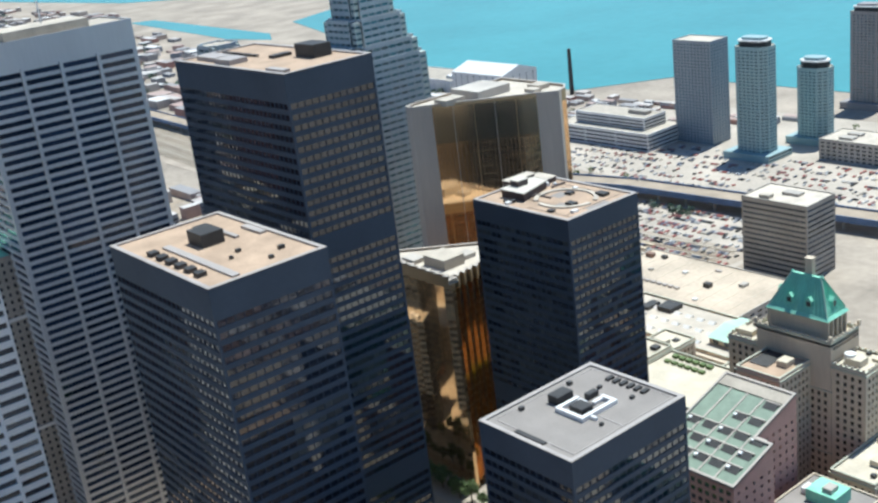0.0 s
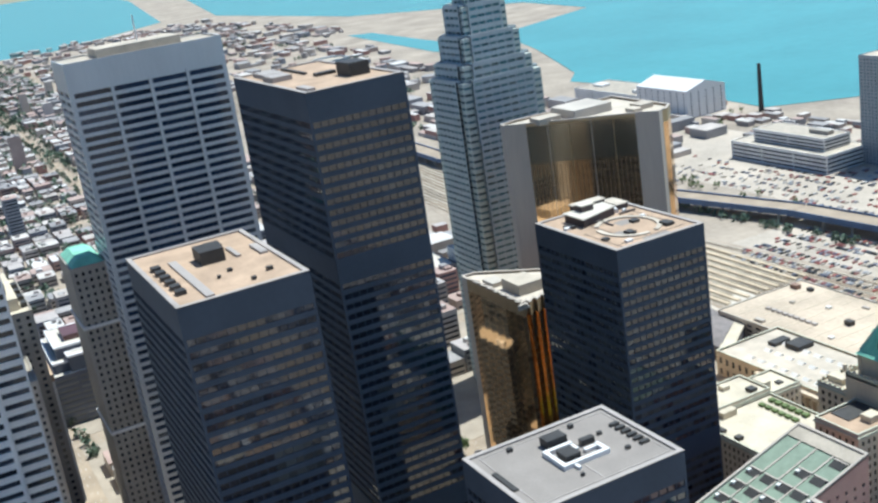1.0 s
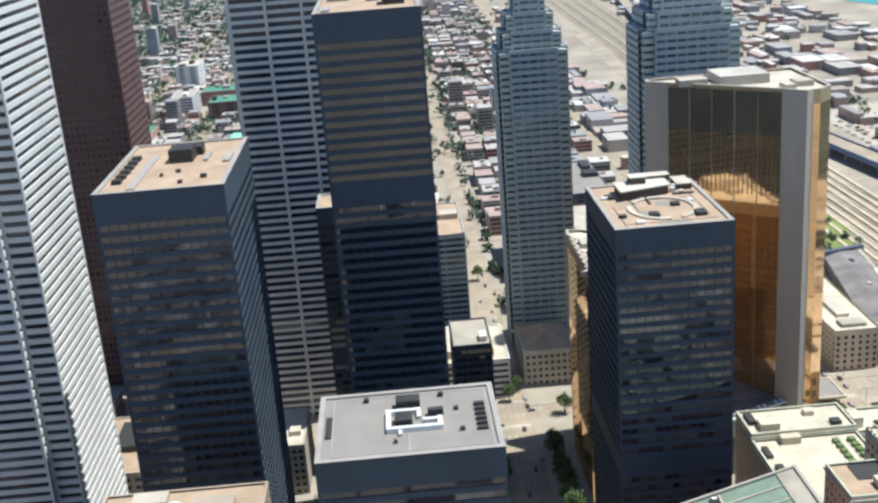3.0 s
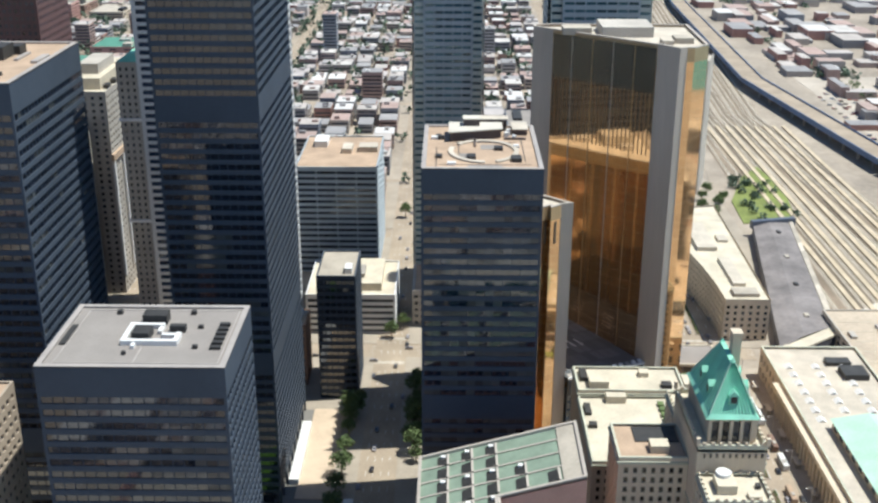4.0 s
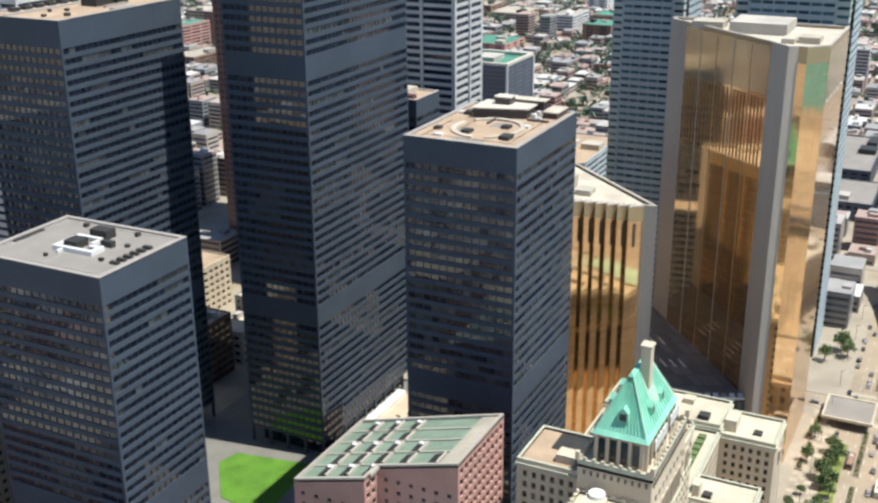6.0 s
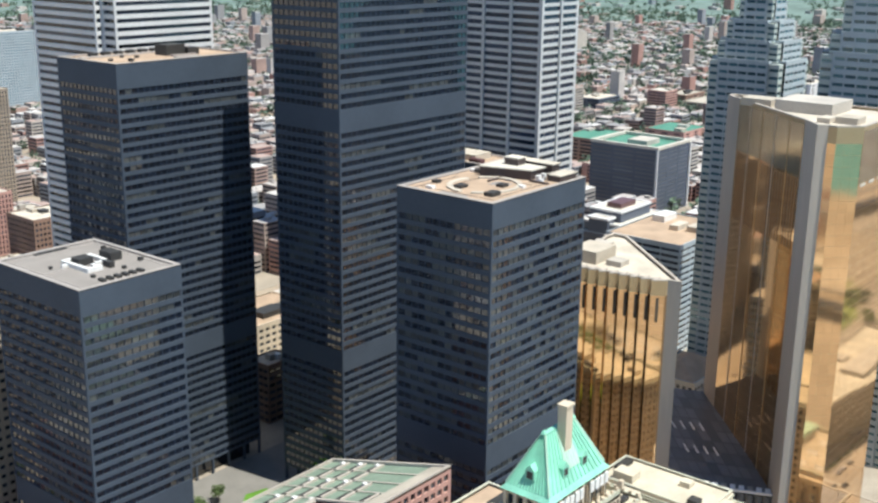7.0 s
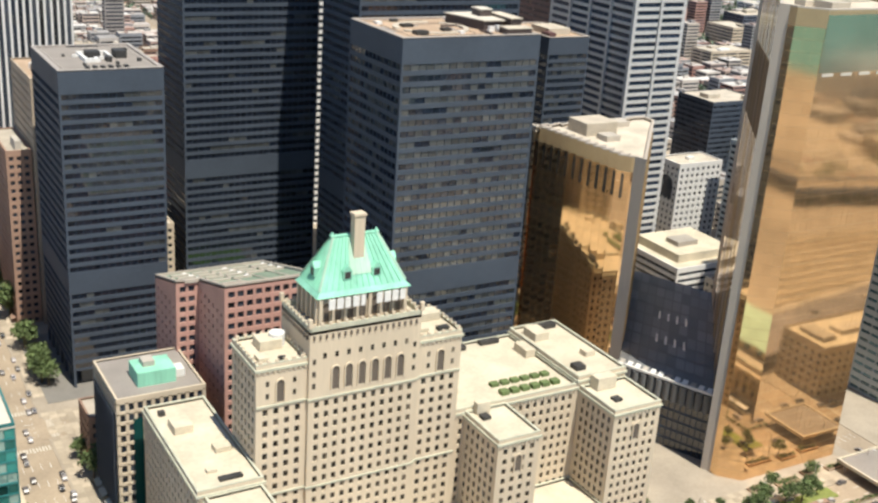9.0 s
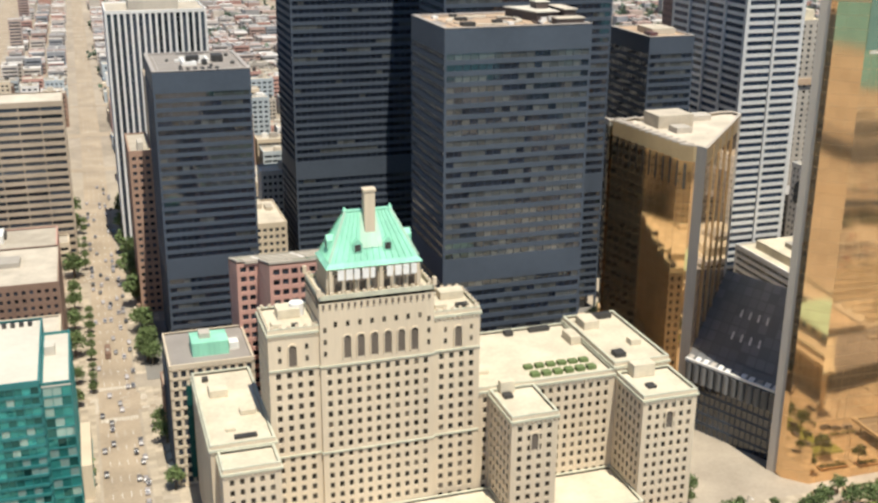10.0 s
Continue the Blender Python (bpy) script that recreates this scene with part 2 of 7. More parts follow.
M = {
    "ground": mat("city_ground", (0.34, 0.285, 0.225), 0.9, var=0.35, scale=0.012, fine=0.15),
    "asphalt": mat("sun_bleached_asphalt", (0.35, 0.28, 0.205), 0.85, var=0.25, scale=0.05, fine=0.8),
    "slabs": mat("worn_paving_slabs", (0.40, 0.335, 0.255), 0.85, var=0.2, scale=0.1, fine=0.9, island=0.22),
    "paving": mat("paving", (0.36, 0.305, 0.24), 0.85, var=0.2, scale=0.06, fine=0.9),
    "water": mat("lake_water", (0.085, 0.29, 0.285), 0.25, var=0.12, scale=0.004, fine=0.05, spec=0.4),
    "tdsteel": mat("black_painted_steel", (0.069, 0.084, 0.110), 0.6, var=0.14, scale=0.05, fine=0.6, spec=0.15),
    "tdglass": glass_mat("bronze_dark_glass", (0.013, 0.018, 0.030), 0.05, 0.0, 0.5, 0.02, 0.05, 0.35, ior=1.88),
    "tdblinds": glass_mat("bronze_glass_with_drawn_blinds", (0.070, 0.074, 0.075), 0.08, 0.0, 0.5, 0.03, 0.06, 0.4, ior=1.8),
    "gold": glass_mat("gold_coated_glass", (0.80, 0.54, 0.30), 0.06, 0.92, 0.5, 0.004, 0.03, 0.06),
    "goldframe": mat("gold_anodised_frame", (0.50, 0.37, 0.22), 0.4, 0.6, var=0.1),
    "tealglass": glass_mat("teal_green_glass", (0.05, 0.30, 0.29), 0.08, 0.55, 0.7, 0.22, 0.09, 0.85, 0.24, (0.34, 0.52, 0.50)),
    "slate": glass_mat("slate_blue_glazing", (0.17, 0.172, 0.175), 0.3, 0.1, 0.5, 0.03, 0.1, 0.25),
    "roof_tan": mat("roof_gravel_tan", (0.43, 0.31, 0.215), 0.95, var=0.25, scale=0.09, fine=1.2),
    "roof_white": mat("roof_white_sheet", (0.58, 0.53, 0.45), 0.9, var=0.12, scale=0.05, fine=0.5),
    "roof_grey": mat("roof_gravel_grey", (0.275, 0.245, 0.22), 0.95, var=0.14, scale=0.09, fine=1.2),
    "roof_pale": mat("roof_pale", (0.49, 0.43, 0.35), 0.95, var=0.22, scale=0.1, fine=1.0, obrand=0.2),
    "stone": mat("limestone", (0.60, 0.50, 0.375), 0.9, var=0.14, scale=0.06, fine=1.2, streak=1),
    "pier": mat("pale_stone_pier", (0.48, 0.42, 0.36), 0.7, var=0.12, scale=0.08, fine=0.8, streak=1),
    "pink": mat("pink_granite", (0.52, 0.30, 0.25), 0.7, var=0.12, scale=0.1, fine=1.0),
    "copper": mat("copper_patina", (0.27, 0.60, 0.44), 0.7, var=0.2, scale=0.2, fine=1.5, streak=1),
    "mint": mat("pale_mint_copper", (0.42, 0.60, 0.47), 0.75, var=0.15, scale=0.1, fine=0.8, streak=1),
    "white": mat("white_panel", (0.74, 0.72, 0.70), 0.6, var=0.1, scale=0.05, fine=0.7, streak=1),
    "steel": mat("stainless_panel", (0.64, 0.64, 0.64), 0.42, 0.15, var=0.08, scale=0.05, fine=0.7, streak=1),
    "bandstone": mat("pale_banded_stone", (0.52, 0.56, 0.52), 0.6, var=0.12, scale=0.06, fine=0.8),
    "beige": mat("brown_beige_stone", (0.42, 0.34, 0.26), 0.85, var=0.15, scale=0.06, fine=1.0, streak=1),
    "bluegrey": mat("blue_grey_stone", (0.42, 0.47, 0.50), 0.5, var=0.12, scale=0.06, fine=0.8),
    "red": mat("red_granite", (0.125, 0.06, 0.06), 0.4, var=0.12, scale=0.06, fine=0.8),
    "winglass": glass_mat("office_window_glass", (0.035, 0.042, 0.055), 0.08, 0.0, 0.6, 0.03, 0.05, 0.7),
    "blueglass": glass_mat("blue_green_glass", (0.08, 0.16, 0.19), 0.06, 0.2, 0.8, 0.04, 0.05, 0.5),
    "dark": mat("dark_metal", (0.04, 0.038, 0.036), 0.6, var=0.3, scale=0.3, fine=2.0),
    "plant": mat("rooftop_plant_white", (0.75, 0.73, 0.70), 0.6, var=0.1, scale=0.2, fine=1.5),
    "grass": mat("grass", (0.10, 0.22, 0.02), 0.95, var=0.3, scale=0.1, fine=1.0),
    "leaf": mat("foliage", (0.12, 0.165, 0.06), 0.9, var=0.3, scale=0.2, fine=1.5, island=0.4),
    "slatewall": mat("dark_slate_cladding", (0.10, 0.115, 0.15), 0.5, var=0.15, scale=0.05, fine=0.6),
    "roof_green": mat("dark_green_roofing", (0.09, 0.24, 0.17), 0.8, var=0.25, scale=0.06, fine=0.6),
    # Bluer and greyer than the near leaves: distance haze is put into the colour.
    "woods": mat("haze_toned_foliage", (0.105, 0.145, 0.10), 0.95, var=0.3, scale=0.02, fine=0.3, island=0.35),
    "concrete": mat("concrete", (0.42, 0.38, 0.33), 0.85, var=0.2, scale=0.05, fine=0.9, obrand=0.2),
    "brick": mat("brown_brick", (0.30, 0.19, 0.14), 0.9, var=0.2, scale=0.06, fine=1.2, obrand=0.3),
}


# ---- builders ----
class Soup:
    """Collects faces and becomes one mesh object."""
    def __init__(self):
        self.v, self.f, self.k = [], [], []

    def face(self, pts, k=0):
        i = len(self.v)
        self.v += [tuple(p) for p in pts]
        self.f.append(tuple(range(i, i + len(pts))))
        self.k.append(k)
        return self

    def solid(self, v, f, k=0):
        i = len(self.v)
        self.v += [tuple(p) for p in v]
        self.f += [tuple(i + j for j in q) for q in f]
        self.k += [k] * len(f)
        return self

    def box(self, x0, x1, y0, y1, z0, z1, k=0):
        v = [(x, y, z) for z in (z0, z1) for x, y in ((x0, y0), (x1, y0), (x1, y1), (x0, y1))]
        return self.solid(v, [(3, 2, 1, 0), (4, 5, 6, 7), (0, 1, 5, 4), (1, 2, 6, 5), (2, 3, 7, 6), (3, 0, 4, 7)], k)

    def prism(self, poly, z0, z1, k=0, top=True, bottom=False):
        n = len(poly)
        v = [(x, y, z0) for x, y in poly] + [(x, y, z1) for x, y in poly]
        f = [(i, (i + 1) % n, n + (i + 1) % n, n + i) for i in range(n)]
        if top:
            f.append(tuple(range(n, 2 * n)))
        if bottom:
            f.append(tuple(range(n - 1, -1, -1)))
        return self.solid(v, f, k)

    def ring(self, poly, inner, z0, z1, k=0):
        """A closed kerb round a roof: outer and inner outline."""
        n = len(poly)
        v = [(x, y, z) for p in (poly, inner) for z in (z0, z1) for x, y in p]
        f = []
        for i in range(n):
            j = (i + 1) % n
            f += [(i, j, n + j, n + i), (2 * n + j, 2 * n + i, 3 * n + i, 3 * n + j), (n + i, n + j, 3 * n + j, 3 * n + i), (j, i, 2 * n + i, 2 * n + j)]
        return self.solid(v, f, k)

    def mesh(self, name, mats):
        me = bpy.data.meshes.new(name)
        me.from_pydata([(S * x, S * y, S * z) for x, y, z in self.v], [], self.f)
        for m in mats:
            me.materials.append(m)
        if any(self.k):
            me.polygons.foreach_set("material_index", self.k)
        me.update()
        return me


def part(name, soup, mats, parent=None, label=""):
    mats = mats if isinstance(mats, (list, tuple)) else [mats]
    ob = new(name, soup if isinstance(soup, bpy.types.Mesh) else soup.mesh(name, mats))
    if parent:
        ob.parent = parent
    if label:
        ob["label"] = label
    return ob


def thing(name, label, category, group="", kind=""):
    return tagged(new(name), label, category, group, kind)


def rect(x0, x1, y0, y1):
    return [(x0, y0), (x1, y0), (x1, y1), (x0, y1)]


def inset(poly, d):
    """An outline moved inwards by d (counter-clockwise outline)."""
    out, n = [], len(poly)
    for i in range(n):
        a, b, c = (Vector(poly[(i + k) % n]) for k in (-1, 0, 1))
        u, w = (b - a).normalized(), (c - b).normalized()
        nu, nw = Vector((-u.y, u.x)), Vector((-w.y, w.x))
        h = nu + nw
        out.append(tuple(b + h * (d / max(0.3, h.dot(nu)))))
    return out


def facade(wall, glass, a, b, z0, z1, floors, bay, wf=0.5, hf=0.55, depth=0.35, sill=0.3, margin=0.0, tilt=0.0, skip=None):
    """One face of a building from a to b (outside to the right): openings go through the skin, with reveals and a pane set back."""
    a, b = Vector(a), Vector(b)
    L = (b - a).length
    u = (b - a) / L
    nrm = Vector((u.y, -u.x))
    P = lambda s, z, d=0.0: (a.x + u.x * s - nrm.x * d, a.y + u.y * s - nrm.y * d, z)
    H = (z1 - z0) / floors
    cols = max(1, round((L - 2 * margin) / bay))
    cw = (L - 2 * margin) / cols
    quad = lambda s0, s1, q0, q1: wall.face((P(s0, q0), P(s1, q0), P(s1, q1), P(s0, q1)))
    for r in range(floors):
        lo = z0 + H * r
        p0, p1 = lo + H * sill, lo + H * (sill + hf)
        if margin:
            for q0, q1 in ((lo, p0), (p0, p1), (p1, lo + H)):
                quad(0, margin, q0, q1), quad(L - margin, L, q0, q1)
        if skip and skip(r):
            quad(margin, L - margin, lo, lo + H)
            continue
        quad(margin, L - margin, lo, p0)
        if sill + hf < 0.999:
            quad(margin, L - margin, p1, lo + H)
        g = cw * (1 - wf) / 2
        for c in range(cols):
            s0, s1 = margin + cw * c + g, margin + cw * (c + 1) - g
            if g > 1e-4:
                quad(s0 - g, s0, p0, p1), quad(s1, s1 + g, p0, p1)
                wall.face((P(s0, p0), P(s0, p0, depth), P(s0, p1, depth), P(s0, p1)))
                wall.face((P(s1, p0, depth), P(s1, p0), P(s1, p1), P(s1, p1, depth)))
            wall.face((P(s0, p0), P(s1, p0), P(s1, p0, depth), P(s0, p0, depth)))
            wall.face((P(s0, p1, depth), P(s1, p1, depth), P(s1, p1), P(s0, p1)))
            t1, t2 = random.uniform(-tilt, tilt), random.uniform(-tilt, tilt)
            glass.face((P(s0, p0, depth), P(s1, p0, depth - t1), P(s1, p1, depth - t1 - t2), P(s0, p1, depth - t2)))


PANE = {}


def place_panes(g, parent, matl, limit, name="window_pane", tilt=0.25):
    """Panes of a skin: the first ones as pieces of their own on shared meshes, the rest joined."""
    rest = Soup()
    for k, f in enumerate(g.f):
        q = [Vector(g.v[i]) for i in f]
        if k >= limit:
            rest.face(q)
            continue
        u, w = q[1] - q[0], q[3] - q[0]
        key = (round(u.length, 2), round(w.length, 2), matl.name)
        if key not in PANE:
            a, b = u.length / 2, w.length / 2
            PANE[key] = Soup().box(-a, a, 0, 0.04, -b, b).mesh(name, [matl])
        o = new(name, PANE[key])
        o.parent = parent
        e = Euler((radians(random.uniform(-tilt, tilt)), 0, math.atan2(u.y, u.x) + radians(random.uniform(-tilt, tilt))))
        o.matrix_local = Matrix.LocRotScale((q[0] + q[2]) / 2 * S, e, None)
    if rest.f:
        tagged(part(name + "s", rest, matl, parent), kind="stuff")


def tower(name, label, poly, z0, z1, floors, bay, wallm, glassm, roofm, wf=0.5, hf=0.55, depth=0.35, sill=0.3, margin=0.0, tilt=0.0,
          parapet=1.2, crown=0.0, category="tower", group="", skip=None, faces=None):
    """A building on an outline: skin with openings, panes, roof deck, parapet."""
    t = thing(name, label, category, group)
    wall, glass = Soup(), Soup()
    n = len(poly)
    for i in range(n):
        if faces is None or i in faces:
            facade(wall, glass, poly[i], poly[(i + 1) % n], z0, z1 - crown, floors, bay, wf, hf, depth, sill, margin, tilt, skip)
        else:
            a, b = poly[i], poly[(i + 1) % n]
            wall.face(((*a, z0), (*b, z0), (*b, z1 - crown), (*a, z1 - crown)))
    if crown:
        wall.prism(poly, z1 - crown, z1, top=False)
    part("wall", wall, wallm, t)
    tagged(part("window_panes", glass, glassm, t), kind="stuff")
    inn = inset(poly, 0.7)
    part("roof", Soup().prism(inn, z1 - 1.2, z1 - parapet * 0.5), roofm, t)
    part("parapet", Soup().ring(poly, inn, z1 - 0.05, z1 + parapet * 0.5 - 0.5), wallm, t)
    return t


# ---- ground, streets, water ----
def island_palette(name, cols, rough=0.9, var=0.2, scale=0.05):
    """A surface for many joined pieces: each piece takes one colour out of a few."""
    m = mat(name, (1, 1, 1), rough, var=var, scale=scale, fine=0.5)
    n, l = m.node_tree.nodes, m.node_tree.links
    g, ramp, mul = n.new("ShaderNodeNewGeometry"), n.new("ShaderNodeValToRGB"), n.new("ShaderNodeMixRGB")
    ramp.color_ramp.interpolation = 'CONSTANT'
    el = ramp.color_ramp.elements
    for i, c in enumerate(cols):
        e = el[i] if i < 2 else el.new(i / len(cols))
        e.position, e.color = i / len(cols), (*c, 1)
    l.new(g.outputs["Random Per Island"], ramp.inputs[0])
    mul.blend_type, mul.inputs[0].default_value = 'MULTIPLY', 1.0
    p = n["Principled BSDF"]
    old = p.inputs["Base Color"].links[0].from_socket
    l.new(ramp.outputs[0], mul.inputs[1])
    l.new(old, mul.inputs[2])
    l.new(mul.outputs[0], p.inputs["Base Color"])
    return m


M["town_walls"] = island_palette("town_walls_mixed", [(0.40, 0.28, 0.24), (0.50, 0.44, 0.38), (0.30, 0.29, 0.285), (0.40, 0.23, 0.19), (0.54, 0.49, 0.45), (0.33, 0.30, 0.28), (0.43, 0.34, 0.29), (0.27, 0.28, 0.30)])
# Roof tones narrowed and lightened; haze over the far town is in this palette.
M["town_roofs"] = island_palette("town_roofs_mixed", [(0.46, 0.41, 0.37), (0.33, 0.31, 0.30), (0.54, 0.50, 0.46), (0.40, 0.29, 0.25), (0.43, 0.385, 0.36), (0.29, 0.275, 0.27), (0.60, 0.57, 0.54), (0.40, 0.30, 0.26)])
M["car_paint"] = island_palette("car_paint_mixed", [(0.34, 0.10, 0.08), (0.52, 0.50, 0.47), (0.08, 0.09, 0.11), (0.14, 0.15, 0.2), (0.5, 0.44, 0.36), (0.25, 0.10, 0.09), (0.02, 0.02, 0.02), (0.35, 0.36, 0.38)], 0.35, 0.05)

tagged(part("ground", Soup().face([(-9000, -14000, 0), (14000, -14000, 0), (14000, 14000, 0), (-9000, 14000, 0)]), M["ground"]), "pale dusty city ground of concrete and earth", "ground", kind="structure")
W0 = 0.5
tagged(part("water", Soup().face([(-9000, -13900, W0), (13900, -13900, W0), (13900, -2600, W0), (7400, -1900, W0), (4500, -1330, W0), (3300, -1420, W0), (2700, -1700, W0), (2300, -1640, W0), (2150, -1300, W0), (1820, -1190, W0), (1500, -1060, W0), (1440, -1010, W0), (1255, -1030, W0), (1000, -1000, W0), (925, -1105, W0), (-9000, -1105, W0)]), M["water"]),
       "turquoise lake water beyond the docks", "lake", kind="structure")
tagged(part("water", Soup().face([(1960, -1130, W0), (2100, -1105, W0), (2750, -1180, W0), (2700, -1230, W0), (2050, -1180, W0)]), M["water"]), "still turquoise harbour basin between flat quays", "harbour basin", kind="structure")
tagged(part("water", Soup().face([(4150, -620, W0), (4700, -1150, W0), (7400, -1600, W0), (13900, -2300, W0), (13900, 5200, W0), (5200, 900, W0), (4350, 0, W0)]), M["water"]), "hazy blue lake at the far shore", "lake", kind="structure")

NS = [(60, 92), (167, 191), (472, 496), (655, 680)] + [(780 + 128 * i, 796 + 128 * i) for i in range(22)]
EW = [(-450, -418), (-275, -250), (-114, -90), (20, 40), (130, 150), (250, 272)] + [(380 + 120 * i, 395 + 120 * i) for i in range(19)]


def road(name, x0, x1, y0, y1, z, label, lanes=0, along="x"):
    o = tagged(part(name, Soup().box(x0, x1, y0, y1, -0.3, z), M["asphalt"]), label, "road", kind="structure")
    if lanes:
        s = Soup()
        n = (x1 - x0 if along == "x" else y1 - y0)
        for k in range(1, lanes):
            for i in range(int(n / 12)):
                if along == "x":
                    y = y0 + (y1 - y0) * k / lanes
                    s.box(x0 + 12 * i, x0 + 12 * i + 4, y - 0.07, y + 0.07, z, z + 0.02)
                else:
                    x = x0 + (x1 - x0) * k / lanes
                    s.box(x - 0.07, x + 0.07, y0 + 12 * i, y0 + 12 * i + 4, z, z + 0.02)
        tagged(part("lane_marking", s, M["plant"], o), kind="stuff")
    return o


for i, (a, b) in enumerate(NS):
    near = a < 700
    road("road", a + 4, b - 4, -460 if a > 150 else -700, 2600, 0.08 + 0.012 * (i % 3), "straight grey asphalt street running between buildings", 5 if near else 0, "y")
for i, (a, b) in enumerate(EW):
    near = b < 0
    road("road", -300, 3600, a + 4, b - 4, 0.14 + 0.012 * (i % 3), "straight grey asphalt cross street", 5 if near else 0, "x")
# raised pavements round the inner blocks, with kerbs
for (x0, x1) in ((92, 167), (191, 472), (496, 655), (680, 780)):
    for (y0, y1) in ((-418, -275), (-250, -114), (-90, 20), (40, 130)):
        tagged(part("pavement", Soup().box(x0 - 4, x1 + 4, y0 - 4, y1 + 4, -0.3, 0.32), M["paving"]), "pale paved block with a low stone kerb", "pavement", kind="structure")
tagged(part("pavement", Soup().box(191, 466, -520, -446, -0.3, 0.32), M["paving"]), "pale paved forecourt of the railway station", "pavement", kind="structure")
tagged(part("pavement", Soup().box(490, 800, -500, -446, -0.3, 0.32), M["paving"]), "pale paved block beside the railway", "pavement", kind="structure")
lot = mat("pale_gravel_lot", (0.45, 0.39, 0.32), 0.95, var=0.25, scale=0.02, fine=0.3)
tagged(part("car_park", Soup().box(462, 640, -696, -598, -0.2, 0.12), lot), "pale gravel car park beside the railway", "car park", kind="structure")
tagged(part("car_park", Soup().box(250, 840, -1000, -736, -0.2, 0.12), lot), "wide pale gravel car park near the lake", "car park", kind="structure")
tagged(part("car_park", Soup().box(842, 1180, -900, -680, -0.2, 0.12), lot), "bare pale lot beside the harbour", "car park", kind="structure")
# plaza between the black towers
# Granite colour taken darker to hold the shade the towers throw on it.
tagged(part("pavement", Soup().box(246, 418, -243.5, -157, 0.3, 0.5), mat("shade_darkened_granite", (0.21, 0.195, 0.175), 0.7, var=0.12, scale=0.1, fine=0.6)), "grey granite plaza between the black towers, darkened for shade", "plaza", kind="structure")
# Same dark granite laid where the tower's shadow falls beside the street.
tagged(part("pavement", Soup().box(192.5, 245.9, -243.5, -176, 0.3, 0.5), bpy.data.materials["shade_darkened_granite"]), "grey granite paving round the lowest black tower, darkened for its shadow", "plaza", kind="structure")
lawn = tagged(part("lawn", Soup().prism([(286, -226), (328, -222), (322, -187), (312, -184.5), (290, -202)], 0.5, 0.8), M["grass"]), "bright green mown lawn on the plaza", "lawn", kind="structure")
tagged(part("street_canopy", Soup().box(319, 337, -254, -250, 3.2, 3.7).box(319.5, 320.5, -252.5, -251.5, 0.3, 3.2).box(335.5, 336.5, -252.5, -251.5, 0.3, 3.2), M["plant"]), "white flat canopy over the pavement", "canopy")
tagged(part("paved_terrace", Soup().box(341, 418, -243.4, -228.5, 0.5, 1.0), mat("tan_terrace_paving", (0.55, 0.43, 0.31), 0.85, var=0.15, scale=0.1, fine=0.6)), "sunny tan paved terrace beside the tall black tower", "terrace", kind="structure")
tagged(part("plaza_wall", Soup().box(352, 402, -229, -224.8, 0.5, 3.4), M["plant"]), "long low white canopy beside the tall black tower", "canopy", kind="structure")

# Parkland green lightened and blued so its colour carries distance haze.
tagged(part("haze_toned_parkland", Soup().prism([(2100, 300), (3900, -300), (4500, 700), (9000, 3600), (6000, 9500), (-2500, 9500), (200, 2650), (1100, 2300), (1900, 1500)], -0.2, 0.12), mat("haze_toned_parkland", (0.15, 0.205, 0.175), 0.95, var=0.45, scale=0.006, fine=0.05)), "wooded green suburbs towards the horizon", "parkland", kind="structure")
# ---- railway land and expressway ----
tagged(part("railway_yard", Soup().prism([(464, -640), (1000, -600), (2600, -700), (2600, -560), (1000, -520), (640, -490), (480, -505)], 0.05, 0.25), mat("ballast", (0.36, 0.30, 0.235), 0.95, var=0.3, scale=0.03, fine=0.5)), "brown ballast of a wide railway yard", "railway", kind="structure")
rails, beds = Soup(), Soup()
for k in range(13):
    f = k / 12
    pts = [(480, -512 - 118 * f), (1000, -528 - 66 * f), (1700, -570 - 80 * f), (2600, -575 - 110 * f)]
    for (xa, ya), (xb, yb) in zip(pts, pts[1:]):
        d = Vector((xb - xa, yb - ya)).normalized()
        n2 = Vector((-d.y, d.x)) * (1.1 + 0.7 * (k % 3))
        a, b = Vector((xa, ya)) + n2 * 2, Vector((xb, yb)) + n2 * 2
        beds.prism([tuple(a - n2), tuple(b - n2), tuple(b + n2), tuple(a + n2)], 0.2, 0.34)
    for off in (-0.75, 0.75):
        for (xa, ya), (xb, yb) in zip(pts, pts[1:]):
            d = Vector((xb - xa, yb - ya)).normalized()
            n2 = Vector((-d.y, d.x))
            a, b = Vector((xa, ya)) + n2 * (off - 0.25), Vector((xb, yb)) + n2 * (off - 0.25)
            c, e = b + n2 * 0.5, a + n2 * 0.5
            rails.prism([tuple(a), tuple(b), tuple(c), tuple(e)], 0.25, 0.6)
tagged(part("railway_tracks", rails, mat("rail_bed", (0.60, 0.53, 0.42), 0.8, var=0.2)), "parallel pale railway tracks fanning through the yard", "railway", kind="stuff")
tagged(part("track_beds", beds, mat("oily_track_bed", (0.20, 0.155, 0.11), 0.95, var=0.35, scale=0.02, fine=0.3, island=0.3)), "dark oily strips of ballast between the tracks", "railway", kind="stuff")
tracks2 = Soup()
for k in range(9):
    y = -536 - 9 * k
    tracks2.box(540, 960, y - 1.6, y + 1.6, 0.25, 1.5)
tagged(part("platform_canopies", tracks2, mat("canopy_tan", (0.53, 0.43, 0.30), 0.9, var=0.2)), "long tan platform canopies between the tracks", "canopy", kind="stuff")

